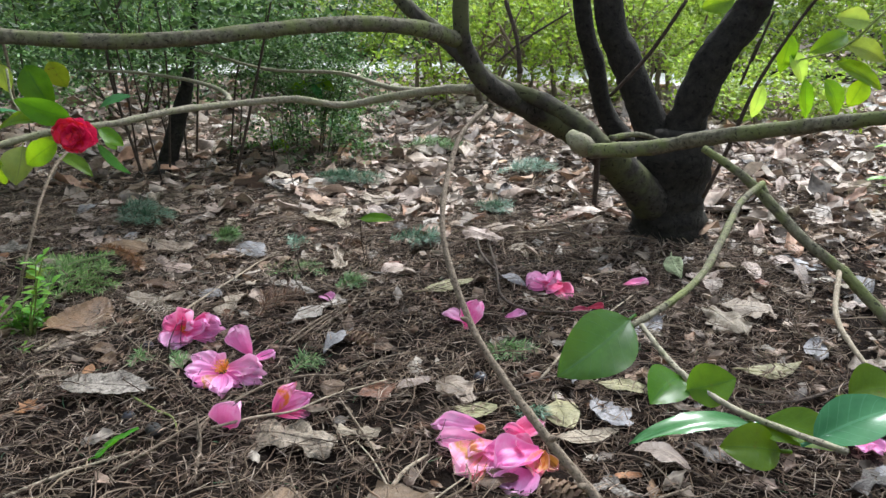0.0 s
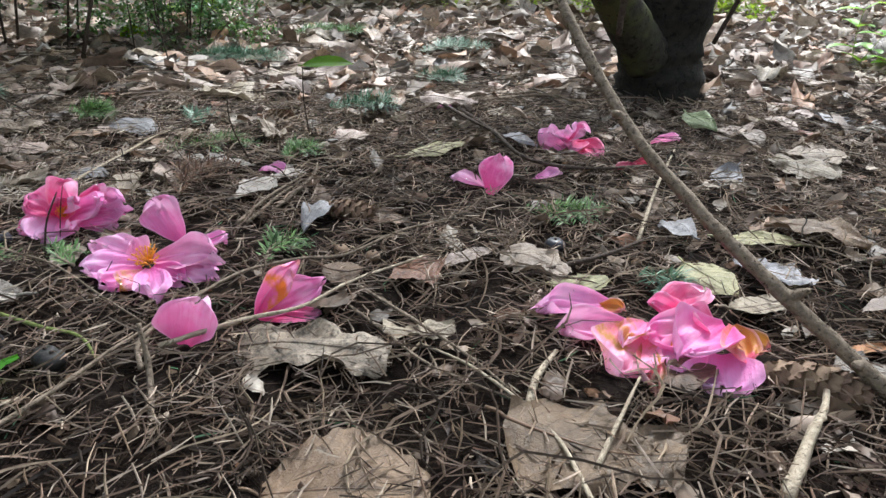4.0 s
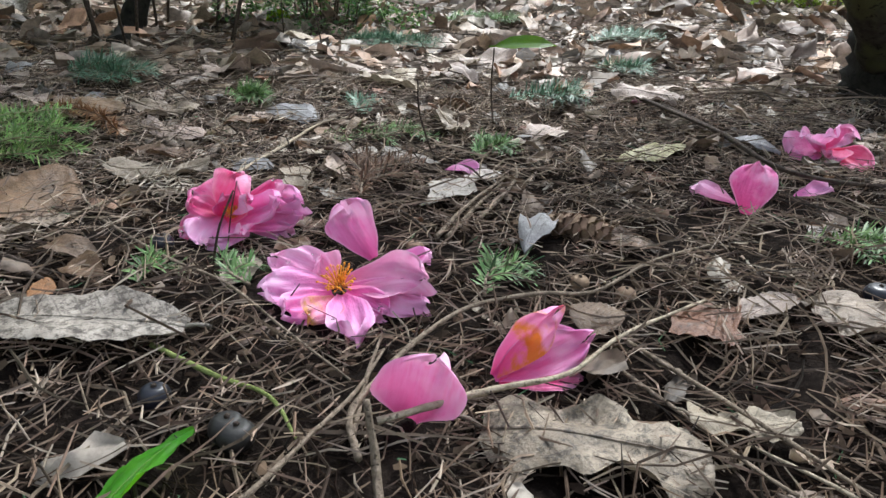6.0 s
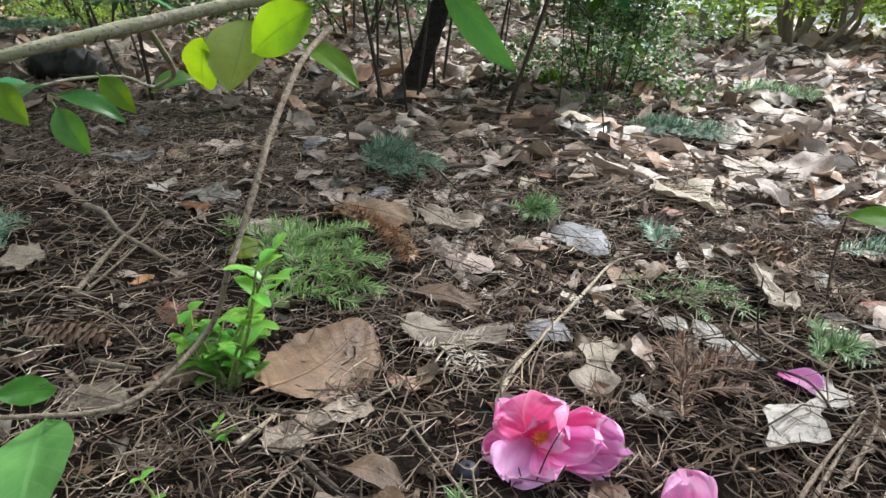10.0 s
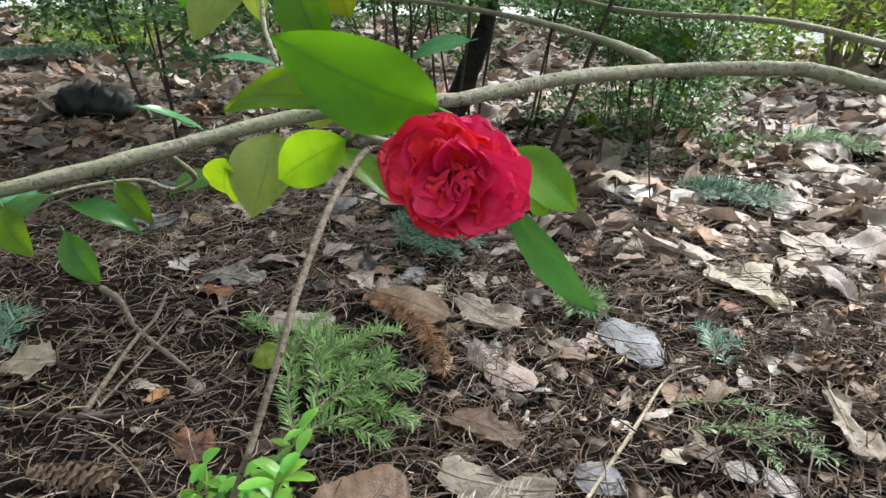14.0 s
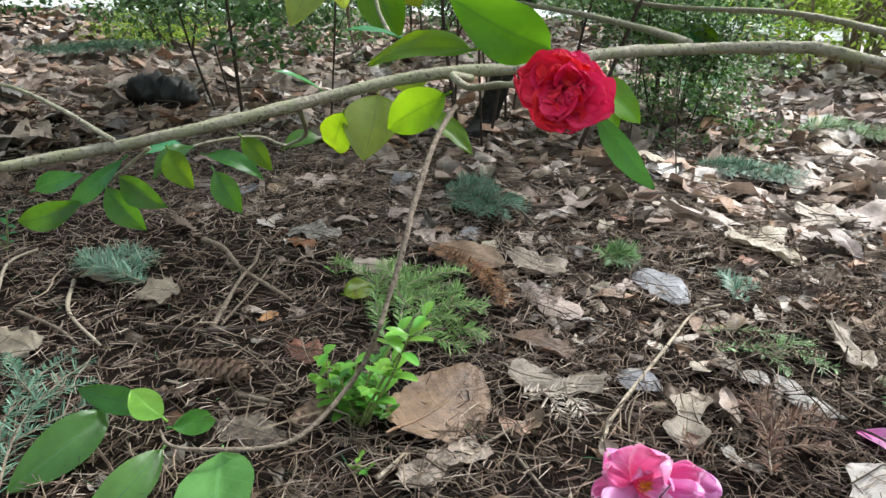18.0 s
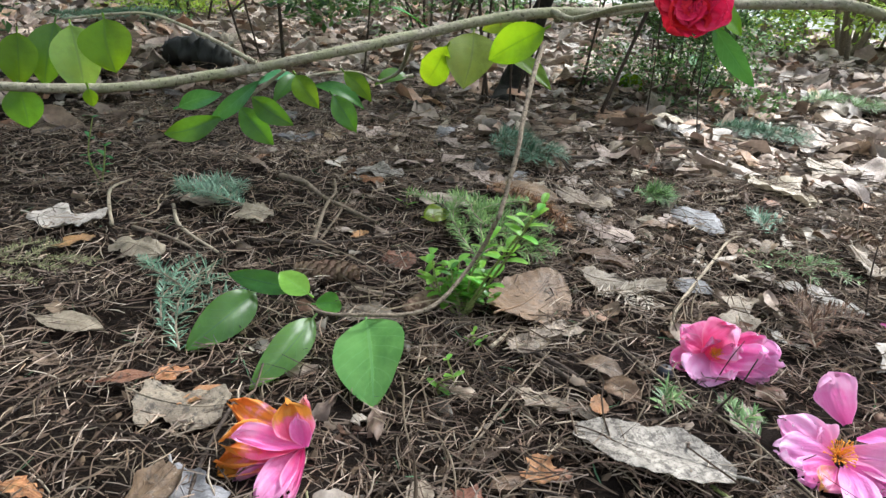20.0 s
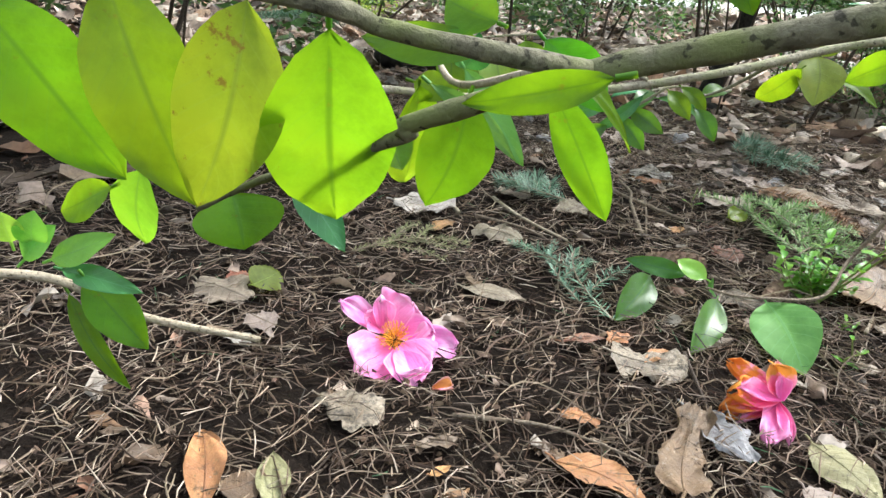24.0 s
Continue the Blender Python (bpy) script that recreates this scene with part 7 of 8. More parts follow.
place_set_7(9, ((0.096, 1.443), (0.155, 1.168), (0.186, 1.022), (0.253, 0.986), (0.355, 1.02)), 0.016, 0.0036, TD, 'dark fallen twig by pink petals')
place_set_7(10, ((-0.188, 0.47), (-0.159, 0.512), (-0.143, 0.555), (-0.134, 0.595), (-0.132, 0.651)), 0.016, 0.0017, TW, 'thin brown fallen twig')
place_set_7(11, ((-0.008, 0.664), (0.03, 0.609), (0.064, 0.559), (0.123, 0.515)), 0.012, 0.0013, TW, 'thin straight twig')
place_set_7(12, ((0.145, 0.698), (0.219, 0.731), (0.285, 0.791)), 0.016, 0.0026, TD, 'dark fallen twig')
place_set_7(13, ((0.137, 1.436), (0.333, 1.533), (0.455, 1.467), (0.483, 1.337)), 0.012, 0.0034, TW, 'brown fallen twig in front of the trunk')
place_set_7(14, ((-0.125, 0.821), (-0.105, 0.885), (-0.077, 0.963)), 0.014, 0.0021, TW, 'pale broken twig')
place_set_7(15, ((0.265, 0.78), (0.315, 0.896), (0.406, 1.107)), 0.016, 0.0024, TP, 'pale straight twig')
place_set_7(16, ((0.124, 0.514), (0.132, 0.539), (0.151, 0.574)), 0.008, 0.0032, TP, 'pale short stick')
place_set_7(17, ((0.24, 0.423), (0.273, 0.467), (0.293, 0.491), (0.321, 0.538)), 0.014, 0.0038, TP, 'pale knobbly twig by a cone')
place_set_7(18, ((0.147, 0.427), (0.133, 0.486), (0.095, 0.547), (0.058, 0.596)), 0.012, 0.0016, TP, 'thin pale twig')
place_set_7(19, ((0.153, 0.457), (0.174, 0.492), (0.199, 0.539)), 0.014, 0.0018, TP, 'thin pale twig')
place_set_7(20, ((0.085, 1.386), (0.119, 1.227), (0.176, 1.115)), 0.022, 0.0035, TD, 'dark broken twig')
place_set_7(21, ((0.343, 0.466), (0.389, 0.523), (0.435, 0.561)), 0.012, 0.0026, TW, 'curved brown twig')
place_set_7(22, ((-0.272, 0.416), (-0.227, 0.459), (-0.179, 0.511)), 0.01, 0.0022, TP, 'pale fallen twig')
place_set_7(23, ((0.142, 1.401), (0.275, 1.459), (0.373, 1.394)), 0.014, 0.003, TW, 'brown fallen twig')
place_set_7(24, ((0.008, 0.681), (0.084, 0.577), (0.12, 0.519)), 0.012, 0.0014, TW, 'thin twig')
place_set_7(25, ((0.468, 0.767), (0.584, 0.76), (0.742, 0.898)), 0.012, 0.0028, TD, 'dark fallen twig')
place_set_7(26, ((-0.71, 1.499), (-0.58, 1.291), (-0.448, 1.169)), 0.012, 0.0018, TD, 'thin dark twig')
place_set_7(27, ((-0.656, 1.41), (-0.573, 1.496), (-0.522, 1.645)), 0.012, 0.0035, TD, 'dark fallen stick')
place_set_7(28, ((-0.426, 0.799), (-0.4, 0.862), (-0.349, 0.913)), 0.01, 0.0016, TW, 'thin twig')
place_set_7(29, ((-0.479, 0.718), (-0.477, 0.76)), 0.008, 0.0022, TP, 'short pale twig')
place_set_7(30, ((-0.436, 0.726), (-0.387, 0.707)), 0.01, 0.003, TD, 'short dark twig')
place_set_7(31, ((-0.336, 0.854), (-0.341, 0.918), (-0.33, 1.074), (-0.322, 1.175), (-0.297, 1.219)), 0.012, 0.0025, TP, 'pale bent twig')
place_set_7(32, ((-0.097, 0.862), (-0.069, 0.952), (-0.07, 1.011)), 0.01, 0.0021, TW, 'pale curved twig')
place_set_7(33, ((-0.143, 1.012), (-0.116, 0.987), (-0.096, 0.954)), 0.01, 0.0016, TD, 'thin dark twig')
place_set_7(34, ((-1.034, 0.733), (-1.125, 0.806), (-1.153, 0.866)), 0.012, 0.003, TP, 'pale curved twig')
place_set_7(35, ((-0.778, 0.842), (-0.814, 0.94), (-0.849, 1.015)), 0.012, 0.0018, TW, 'thin twig')
place_set_7(36, ((-0.437, 0.719), (-0.384, 0.695), (-0.361, 0.688)), 0.01, 0.0026, TD, 'dark twig')
place_set_7(37, ((-0.663, 0.747), (-0.615, 0.759)), 0.01, 0.003, TW, 'short brown stick')
place_set_7(38, ((-1.011, 0.747), (-0.931, 0.743), (-0.878, 0.734)), 0.01, 0.0025, TW, 'thin brown twig')
place_set_7(39, ((-1.033, 0.836), (-0.949, 0.771), (-0.858, 0.744)), 0.012, 0.003, TP, 'pale crooked twig')
place_set_7(40, ((-0.63, 0.538), (-0.576, 0.434), (-0.52, 0.359)), 0.01, 0.0018, TD, 'thin dark twig beside a withered flower')
place_set_7(41, ((-1.269, 1.023), (-1.327, 1.162), (-1.378, 1.35)), 0.012, 0.0022, TW, 'thin fallen twig')
place_set_7(42, ((-0.377, 0.553), (-0.34, 0.554), (-0.303, 0.553)), 0.01, 0.0013, TD, 'thin dark twig')
place_set_7(43, ((-0.438, 0.726), (-0.389, 0.706), (-0.345, 0.697)), 0.01, 0.0014, TD, 'thin dark twig')
place_set_7(44, ((-0.129, 0.563), (-0.133, 0.612), (-0.137, 0.674)), 0.012, 0.0016, TW, 'thin brown twig under a flower')
place_set_7(45, ((-0.173, 0.891), (-0.136, 0.833), (-0.12, 0.781)), 0.012, 0.0013, TD, 'thin dark twig')
place_set_7(46, ((-0.117, 0.827), (-0.098, 0.892), (-0.08, 0.954)), 0.01, 0.0021, TW, 'short brown stick')
place_set_7(47, ((-0.428, 0.564), (-0.425, 0.709), (-0.424, 0.758)), 0.012, 0.0012, TW, 'thin twig')



# thin upright shoots that cross in front of the flowers
for i, (a, b, c, r, mt) in enumerate((((-0.282, 0.783, -0.000), (-0.272, 0.777, 0.035), (-0.263, 0.772, 0.061), 0.0006, TD), ((-0.207, 0.678, 0.000), (-0.203, 0.692, 0.009), (-0.193, 0.690, 0.024), 0.0006, TD), ((-0.098, 0.490, 0.000), (-0.111, 0.535, 0.015), (-0.117, 0.544, 0.046), 0.0024, TW), ((-0.275, 0.739, 0.000), (-0.258, 0.723, 0.042), (-0.249, 0.733, 0.068), 0.0010, TD), ((-0.152, 1.036, 0.000), (-0.164, 0.988, 0.065), (-0.166, 0.985, 0.101), 0.0010, TD))):
    ob = root("upright_twig", a, "thin upright bare shoot in the litter", "twig", "upright twigs")
    stem(ob, [(a[0], a[1], -0.004, r), (*b, r * 0.9), (*c, r * 0.6)], mt, "stem", "", 5)

# ---- seedlings ----


def seedling(place, stems, label, mat, leaf, pairs, seed, name="seedling", width=0.45, bark_mat=None):
    """A small upright plant with pairs of oval leaves along its stems; stems: tips as offsets from the foot."""
    r = np.random.default_rng(seed)
    ob = root(name, (place[0], place[1], float(height(place[0], place[1]))), label, "seedling", "seedlings")
    o = np.array(ob.matrix_basis.translation)
    for i, tip in enumerate(stems):
        tip = np.array(tip, float)
        mid = tip * 0.5 + r.normal(0, 0.006, 3)
        line = smooth_path([(0, 0, -0.004, 0.0016), (*mid, 0.0013), (*tip, 0.0008)], 6)
        part("stem", tube("stem", [tuple(q) for q in line[::2]], bark_mat or M_TWIG_GREEN, 5, 2, 0.05, seed + i), ob)
        for k in range(pairs):
            q = line[int(4 + (len(line) - 5) * k / max(1, pairs - 1))][:3]
            turn = k * 1.57 + r.uniform(-0.4, 0.4)
            for s in (0, math.pi):
                d = np.array([math.cos(turn + s), math.sin(turn + s), r.uniform(-0.1, 0.6)])
                d /= np.linalg.norm(d)
                ln = leaf * r.uniform(0.75, 1.15)
                attached_leaf(ob, tuple(o + q), tuple(o + q + d * ln), ln * width, mat, (0, 0, 1), "", seed * 40 + i * 9 + k, 0.2, 0.15, 0.0, "oval", "leaf", 0.0)
    return ob


BX = np.array((-0.544, 0.780, 0.000))
seedling(tuple(BX), [tuple(np.array(p) - BX) for p in ((-0.592, 0.798, 0.055), (-0.559, 0.801, 0.054), (-0.538, 0.813, 0.046), (-0.450, 0.739, 0.161), (-0.452, 0.722, 0.152), (-0.592, 0.788, 0.036), (-0.539, 0.798, 0.029), (-0.548, 0.858, 0.064))],
         "small bushy box seedling with fresh green leaves", M_YOUNG, 0.021, 6, 5, width=0.46)
seedling((BX[0] + 0.006, BX[1] + 0.004), [(-0.03, 0.01, 0.05), (0.02, 0.015, 0.055), (0.035, -0.01, 0.035), (-0.012, -0.02, 0.06), (0.005, 0.02, 0.07)], "low dense dark green box seedling beside a larger one", M_GREEN, 0.013, 6, 15, width=0.5)
seedling((-0.490, 0.636, 0.000), [(0.0, 0.01, 0.03), (0.012, 0.0, 0.022)], "tiny green seedling in the needles", M_YOUNG, 0.014, 2, 6)
seedling((-0.502, 0.721, 0.000), [(0.0, 0.005, 0.015), (0.012, 0.0, 0.012)], "tiny green seedling in the needles", M_YOUNG, 0.010, 2, 7)
seedling((-1.203, 0.851, 0.000), [(0.0, 0.0, 0.10), (0.02, 0.0, 0.06)], "small bluish-green seedling under the branch", M_SHEEN, 0.016, 4, 8)
seedling((-0.764, 1.040, 0.000), [(0.0, 0.0, 0.035)], "tiny yellow-green shoot in the needles", M_YOUNG, 0.018, 1, 9, width=0.3)
SP = np.array((-0.462, 1.696, 0.000))
seedling(tuple(SP), [tuple(np.array(p) - SP) for p in ((-0.486, 1.699, 0.268),)], "thin bare sapling stem", M_GREEN, 0.01, 1, 10, bark_mat=M_TWIG_DARK)
SQ = np.array((-0.626, 1.941, 0.000))
seedling(tuple(SQ), [tuple(np.array(p) - SQ) for p in ((-0.620, 1.890, 0.258), (-0.494, 1.991, 0.063))], "thin bare sapling stem", M_GREEN, 0.01, 1, 11, bark_mat=M_TWIG_DARK)

# one bright leaf held up by a bare shoot
shoot = root("seedling", (-0.100, 1.170, 0.0), "thin bare shoot with one bright yellow-green leaf", "seedling", "seedlings")
stem(shoot, [(-0.100, 1.170, -0.005, 0.0011), (-0.106, 1.160, 0.06, 0.0010), (-0.104, 1.150, 0.110, 0.0008)], M_TWIG_DARK, "stem", "", 5)
attached_leaf(shoot, (-0.104, 1.150, 0.112), (-0.034, 1.140, 0.116), 0.030, M_LIME, (0.1, -0.45, 0.9), "bright yellow-green leaf", 523)

# a camellia spray and a curled shoot further back
spray = root("camellia_branch", (-0.719, 2.554, 0.065), "glossy camellia leaf spray low over the litter", "branch", "camellia branches")
stem(spray, [(*(-0.715, 2.472, 0.064), 0.0025), (*(-0.644, 2.483, 0.085), 0.002), (*(-0.554, 2.492, 0.108), 0.0016), (*(-0.492, 2.495, 0.121), 0.0012)], M_TWIG_GREEN, "twig", "", 5)
stem(spray, [(*(-0.715, 2.472, 0.064), 0.0025), (*(-0.719, 2.471, 0.033), 0.0025), (*(-0.688, 2.348, -0.005), 0.003)], M_TWIG_GREEN, "twig", "", 5)
for i, (b, t, w, mt) in enumerate((((-0.673, 2.480, 0.083), (-0.714, 2.436, 0.070), 0.035, M_LIME), ((-0.638, 2.483, 0.093), (-0.575, 2.421, 0.051), 0.04, M_SHEEN), ((-0.604, 2.490, 0.103), (-0.549, 2.423, 0.068), 0.035, M_LIME), ((-0.568, 2.490, 0.110), (-0.516, 2.425, 0.082), 0.03, M_SHEEN), ((-0.534, 2.492, 0.118), (-0.489, 2.477, 0.131), 0.03, M_LIME))):
    attached_leaf(spray, b, t, w, mt, (0, -0.6, 0.8), "", 800 + i)
upper = root("camellia_branch", (-0.570, 2.200, 0.197), "cluster of bright camellia leaves behind the branch", "branch", "camellia branches")
stem(upper, [(*(-0.570, 2.200, 0.197), 0.002), (*(-0.590, 2.200, 0.257), 0.002), (*(-0.606, 2.198, 0.328), 0.002)], M_TWIG_DARK, "twig", "", 5)
for i, (b, t, w, mt) in enumerate((((-0.596, 2.198, 0.254), (-0.658, 2.178, 0.235), 0.04, M_LIME), ((-0.578, 2.200, 0.258), (-0.507, 2.182, 0.229), 0.04, M_LIME), ((-0.590, 2.200, 0.251), (-0.544, 2.162, 0.206), 0.03, M_SHEEN), ((-0.612, 2.199, 0.231), (-0.664, 2.173, 0.185), 0.035, M_GREEN))):
    attached_leaf(upper, b, t, w, mt, (0, -0.7, 0.7), "", 820 + i)
curled = root("camellia_branch", (-0.667, 1.915, 0.000), "short shoot with two hanging yellow-green leaves", "branch", "camellia branches")
stem(curled, [(*(-0.671, 1.928, -0.004), 0.0025), (*(-0.730, 2.196, -0.014), 0.002), (*(-0.768, 2.292, 0.049), 0.0016)], M_TWIG_GREEN, "twig", "", 5)
for i, (b, t, w) in enumerate((((-0.767, 2.292, 0.047), (-0.784, 2.282, -0.017), 0.04), ((-0.764, 2.290, 0.047), (-0.726, 2.287, -0.013), 0.04))):
    attached_leaf(curled, b, t, w, M_LIME, (0.2, -0.9, 0.3), "", 840 + i)

# right-hand sprouts by the trunk
for i, p in enumerate(((1.121, 1.943, 0.000), (1.137, 1.825, 0.000))):
    seedling(p, [(0.0, 0.0, 0.14), (0.06, 0.0, 0.08)], "low bright green leafy shoot in the leaf litter", M_YOUNG, 0.06, 3, 20 + i, width=0.5)

# ---- a wet black log end under the shrubs ----
lg = (-1.839, 1.662, 0.000)
log = root("log", (lg[0], lg[1], 0.0), "wet black rotten log lying under shrubs", "log")
part("wood", tube("wood", [(-0.085, 0.0, 0.035, 0.030), (-0.05, 0.0, 0.042, 0.044), (0.02, 0.015, 0.042, 0.042), (0.07, 0.03, 0.032, 0.034), (0.10, 0.045, 0.02, 0.016)], M_LOG, 16, 7, 0.22, 3), log)

# ---- loose litter: needles, twigs, crumbs and leaves, thinned out round the single things ----


def free_of_things(x, y, grow=1.0):
    ok = np.ones(len(x), bool)
    for kx, ky, kr in KEEP:
        ok &= (x - kx) ** 2 + (y - ky) ** 2 > (kr * grow) ** 2
    return ok


def strips(p, d, up, length, width, bend, seed, stations=3):
    """Thin tapering three-sided blades from arrays: start, direction, upward way, length and width."""
    r = np.random.default_rng(seed)
    s = np.cross(d, up)
    s /= np.linalg.norm(s, axis=1)[:, None] + 1e-9
    b, b2, b3 = bend * r.normal(size=(3, len(p)))
    rows = []
    for q in np.linspace(0, 1, stations):
        w = 0.7 + 0.6 * q if q <= 0.5 else 1.0 - 1.3 * (q - 0.5)
        sway = b * q * (1 - q) * 2 + 0.35 * b2 * math.sin(2 * math.pi * q) * (stations > 3)
        rise = 0.12 * b3 * math.sin(math.pi * q) * (stations > 3)
        c = p + d * (length * q)[:, None] + s * (length * sway)[:, None] + up * np.abs(length * rise)[:, None]
        ww = (width * 0.5 * w)[:, None]
        rows.append(np.stack([c - s * ww, c + up * ww * 1.1, c + s * ww], 1))
    v = np.stack(rows, 1)  # piece, station, corner
    n = len(p)
    base = (np.arange(n) * 3 * stations)[:, None]
    q = []
    for i in range(stations - 1):
        for k in range(2):
            q.append(np.concatenate([base + i * 3 + k, base + i * 3 + k + 1, base + (i + 1) * 3 + k + 1, base + (i + 1) * 3 + k], 1))
    return v.reshape(-1, 3), np.stack(q, 1).reshape(-1, 4)


def scattered(count, seed, x0, x1, y0, y1):
    r = np.random.default_rng(seed)
    return r.uniform(x0, x1, count), r.uniform(y0, y1, count), r


def strewn(name, label, category, count, area, length, width, mat, seed, rise=0.18, over=0.006, bend=0.15):
    x, y, r = scattered(int(count * 1.35), seed, *area)
    # needles gather in drifts and leave dark hollows between them
    drift = np.sin(41 * x + 3 * np.sin(17 * y)) * np.sin(37 * y + 2.5 * np.sin(23 * x + 1)) + 0.7 * np.sin(83 * x - 47 * y + 2)
    ok = r.random(len(x)) < np.clip(0.74 + 0.4 * drift, 0.18, 1)
    # the soil lies barer under the branches on the left
    ok &= r.random(len(x)) < 1 - 0.42 * np.clip((-x - 0.45) / 0.3, 0, 1) * np.clip((1.3 - y) / 0.3, 0, 1)
    x, y = x[ok], y[ok]
    count = len(x)
    a = r.uniform(0, 2 * math.pi, count)
    el = r.normal(0, rise, count)
    # pieces under a flower lie flat
    under = np.zeros(count, bool)
    for fx, fy, fr in FLOWERS:
        under |= (x - fx) ** 2 + (y - fy) ** 2 < (fr + 0.2 * length) ** 2
    el = np.where(under, 0.05 * el, el)
    d = np.stack([np.cos(a) * np.cos(el), np.sin(a) * np.cos(el), np.sin(el)], 1)
    ln = length * r.uniform(0.5, 1.3, count)
    z = height(x, y) + np.abs(np.sin(el)) * ln * 0.5 * (el < 0) + r.uniform(0.0, over, count) * np.where(under, 0.15, 1.0)
    p = np.stack([x, y, z], 1) - d * (ln * 0.5)[:, None] * np.array([1, 1, 0])
    up = np.tile([0.0, 0.0, 1.0], (count, 1))
    v, q = strips(p, d, up, ln, width * r.uniform(0.6, 1.4, count), bend, seed + 1, 7 if length > 0.05 else 3)
    return tagged(new(name, quads_mesh(name, v, q, mat, False)), label, category, kind="stuff")


# bottom layer first, coloured darker to stand for shade in the gaps
strewn("needle_litter", "conifer needles covering the soil, coloured dark for shade", "needles", 95000, (-1.7, 0.75, -0.05, 1.55), 0.024, 0.0011, M_NEEDLES_SHADED, 21)
strewn("needle_litter", "tangled dry needles on top of the litter", "needles", 64000, (-1.6, 0.7, -0.05, 1.55), 0.025, 0.0012, M_NEEDLES, 27, 0.30, 0.016)
strewn("needle_litter", "dry brown conifer needles between far leaves", "needles", 26000, (-2.6, 1.8, 1.4, 3.2), 0.036, 0.0022, M_NEEDLES, 22, 0.22, 0.012)
strewn("twig_litter", "fine dry twigs mixed into the needles", "twigs", 8000, (-1.7, 0.9, -0.05, 1.9), 0.070, 0.0016, M_TWIGS, 23, 0.14, 0.014, 0.26)
strewn("twig_litter", "thin pale and brown twigs lying across the litter", "twigs", 1500, (-1.7, 0.9, 0.0, 1.7), 0.12, 0.0021, M_TWIGS, 28, 0.07, 0.020, 0.30)
strewn("twig_litter", "longer dark twigs among far leaves", "twigs", 3600, (-2.8, 2.0, 1.4, 3.6), 0.13, 0.0034, M_TWIGS, 24, 0.10, 0.022, 0.25)
strewn("chaff", "bark crumbs and broken bits in the litter", "chaff", 16000, (-1.7, 0.9, -0.05, 2.2), 0.009, 0.005, M_CRUMB, 25, 0.35, 0.006)
strewn("grass_blades", "sparse thin green blades and needles in the litter", "grass", 900, (-1.5, 0.6, 0.2, 1.7), 0.022, 0.0012, M_GRASS, 26, 0.35, 0.006)


def litter_leaves(x, y, size, seed, tilt=0.35, nu=6, nv=5):
    """Many small crumpled leaves as one set of quads, each its own outline."""
    r = np.random.default_rng(seed)
    n = len(x)
    u, v = np.meshgrid(np.linspace(0, 1, nu), np.linspace(-1, 1, nv), indexing="ij")
    asp = r.uniform(0.4, 0.8, n)[:, None, None]
    ph = r.uniform(0, 6.28, (n, 5))[:, :, None, None]
    hw = np.clip(np.sin(np.pi * (0.015 + 0.965 * u)), 0, 1) ** 0.75 * (0.82 + 0.20 * np.sin(7 * u + ph[:, 0]) + 0.20 * np.sin(13 * u + ph[:, 3] + 2.2 * np.sign(v)) * np.abs(v))
    L = size[:, None, None]
    px = L * (u - 0.5) * np.ones((n, 1, 1))
    py = 0.5 * L * asp * hw * v
    pz = L * (0.065 * np.sin(6 * u + 2 * v + ph[:, 1]) + 0.06 * np.sin(7 * v - 5 * u + ph[:, 2]) + 0.09 * r.normal(size=(n, 1, 1)) * v**2 * asp + 0.14 * r.normal(size=(n, 1, 1)) * (u - 0.5) ** 2)
    a, e, f = r.uniform(0, 6.28, n), r.normal(0, tilt, n), r.normal(0, tilt, n)
    ca, sa, ce, se, cf, sf = (g[:, None, None] for g in (np.cos(a), np.sin(a), np.cos(e), np.sin(e), np.cos(f), np.sin(f)))
    py, pz = py * cf - pz * sf, py * sf + pz * cf
    px, pz = px * ce - pz * se, px * se + pz * ce
    px, py = px * ca - py * sa, px * sa + py * ca
    low = pz.reshape(n, -1).min(1)
    lift = height(x, y) + r.uniform(-0.004, 0.007, n) - low * r.uniform(0.35, 0.9, n)
    V = np.stack([px + x[:, None, None], py + y[:, None, None], pz + lift[:, None, None]], -1).reshape(-1, 3)
    g = np.array(grid_faces(nu, nv))
    return V, (g[None] + (np.arange(n) * nu * nv)[:, None, None]).reshape(-1, 4)


def off_path(x, y):
    """True where the path does not run."""
    ok = np.ones(len(x), bool)
    for px, py, _, pw in PATH_LINE:
        ok &= (x - px) ** 2 + (y - py) ** 2 > (pw + 0.05) ** 2
    return ok


def density(x, y):
    """Leaves lie thick further back and to the right, thin on the needle bed at the front left."""
    back = np.clip((y - 0.55 - 0.25 * np.clip(-x - 0.2, 0, 1)) / 0.7, 0.0, 1.0)
    right = np.clip((x + 0.1) / 0.6, 0, 1) * 0.35
    left = 0.8 * np.clip((-x - 0.55) / 0.3, 0, 1) * np.clip((1.15 - y) / 0.3, 0, 1)
    shade = left + 0.55 * np.exp(-(((x + 1.15) / 0.5) ** 2 + ((y - 1.5) / 0.45) ** 2))
    foot = 0.75 * np.exp(-(((x - 0.35) / 0.35) ** 2 + ((y - 1.35) / 0.3) ** 2))
    return np.clip(0.10 + back + right - shade - foot, 0.05, 1.0)


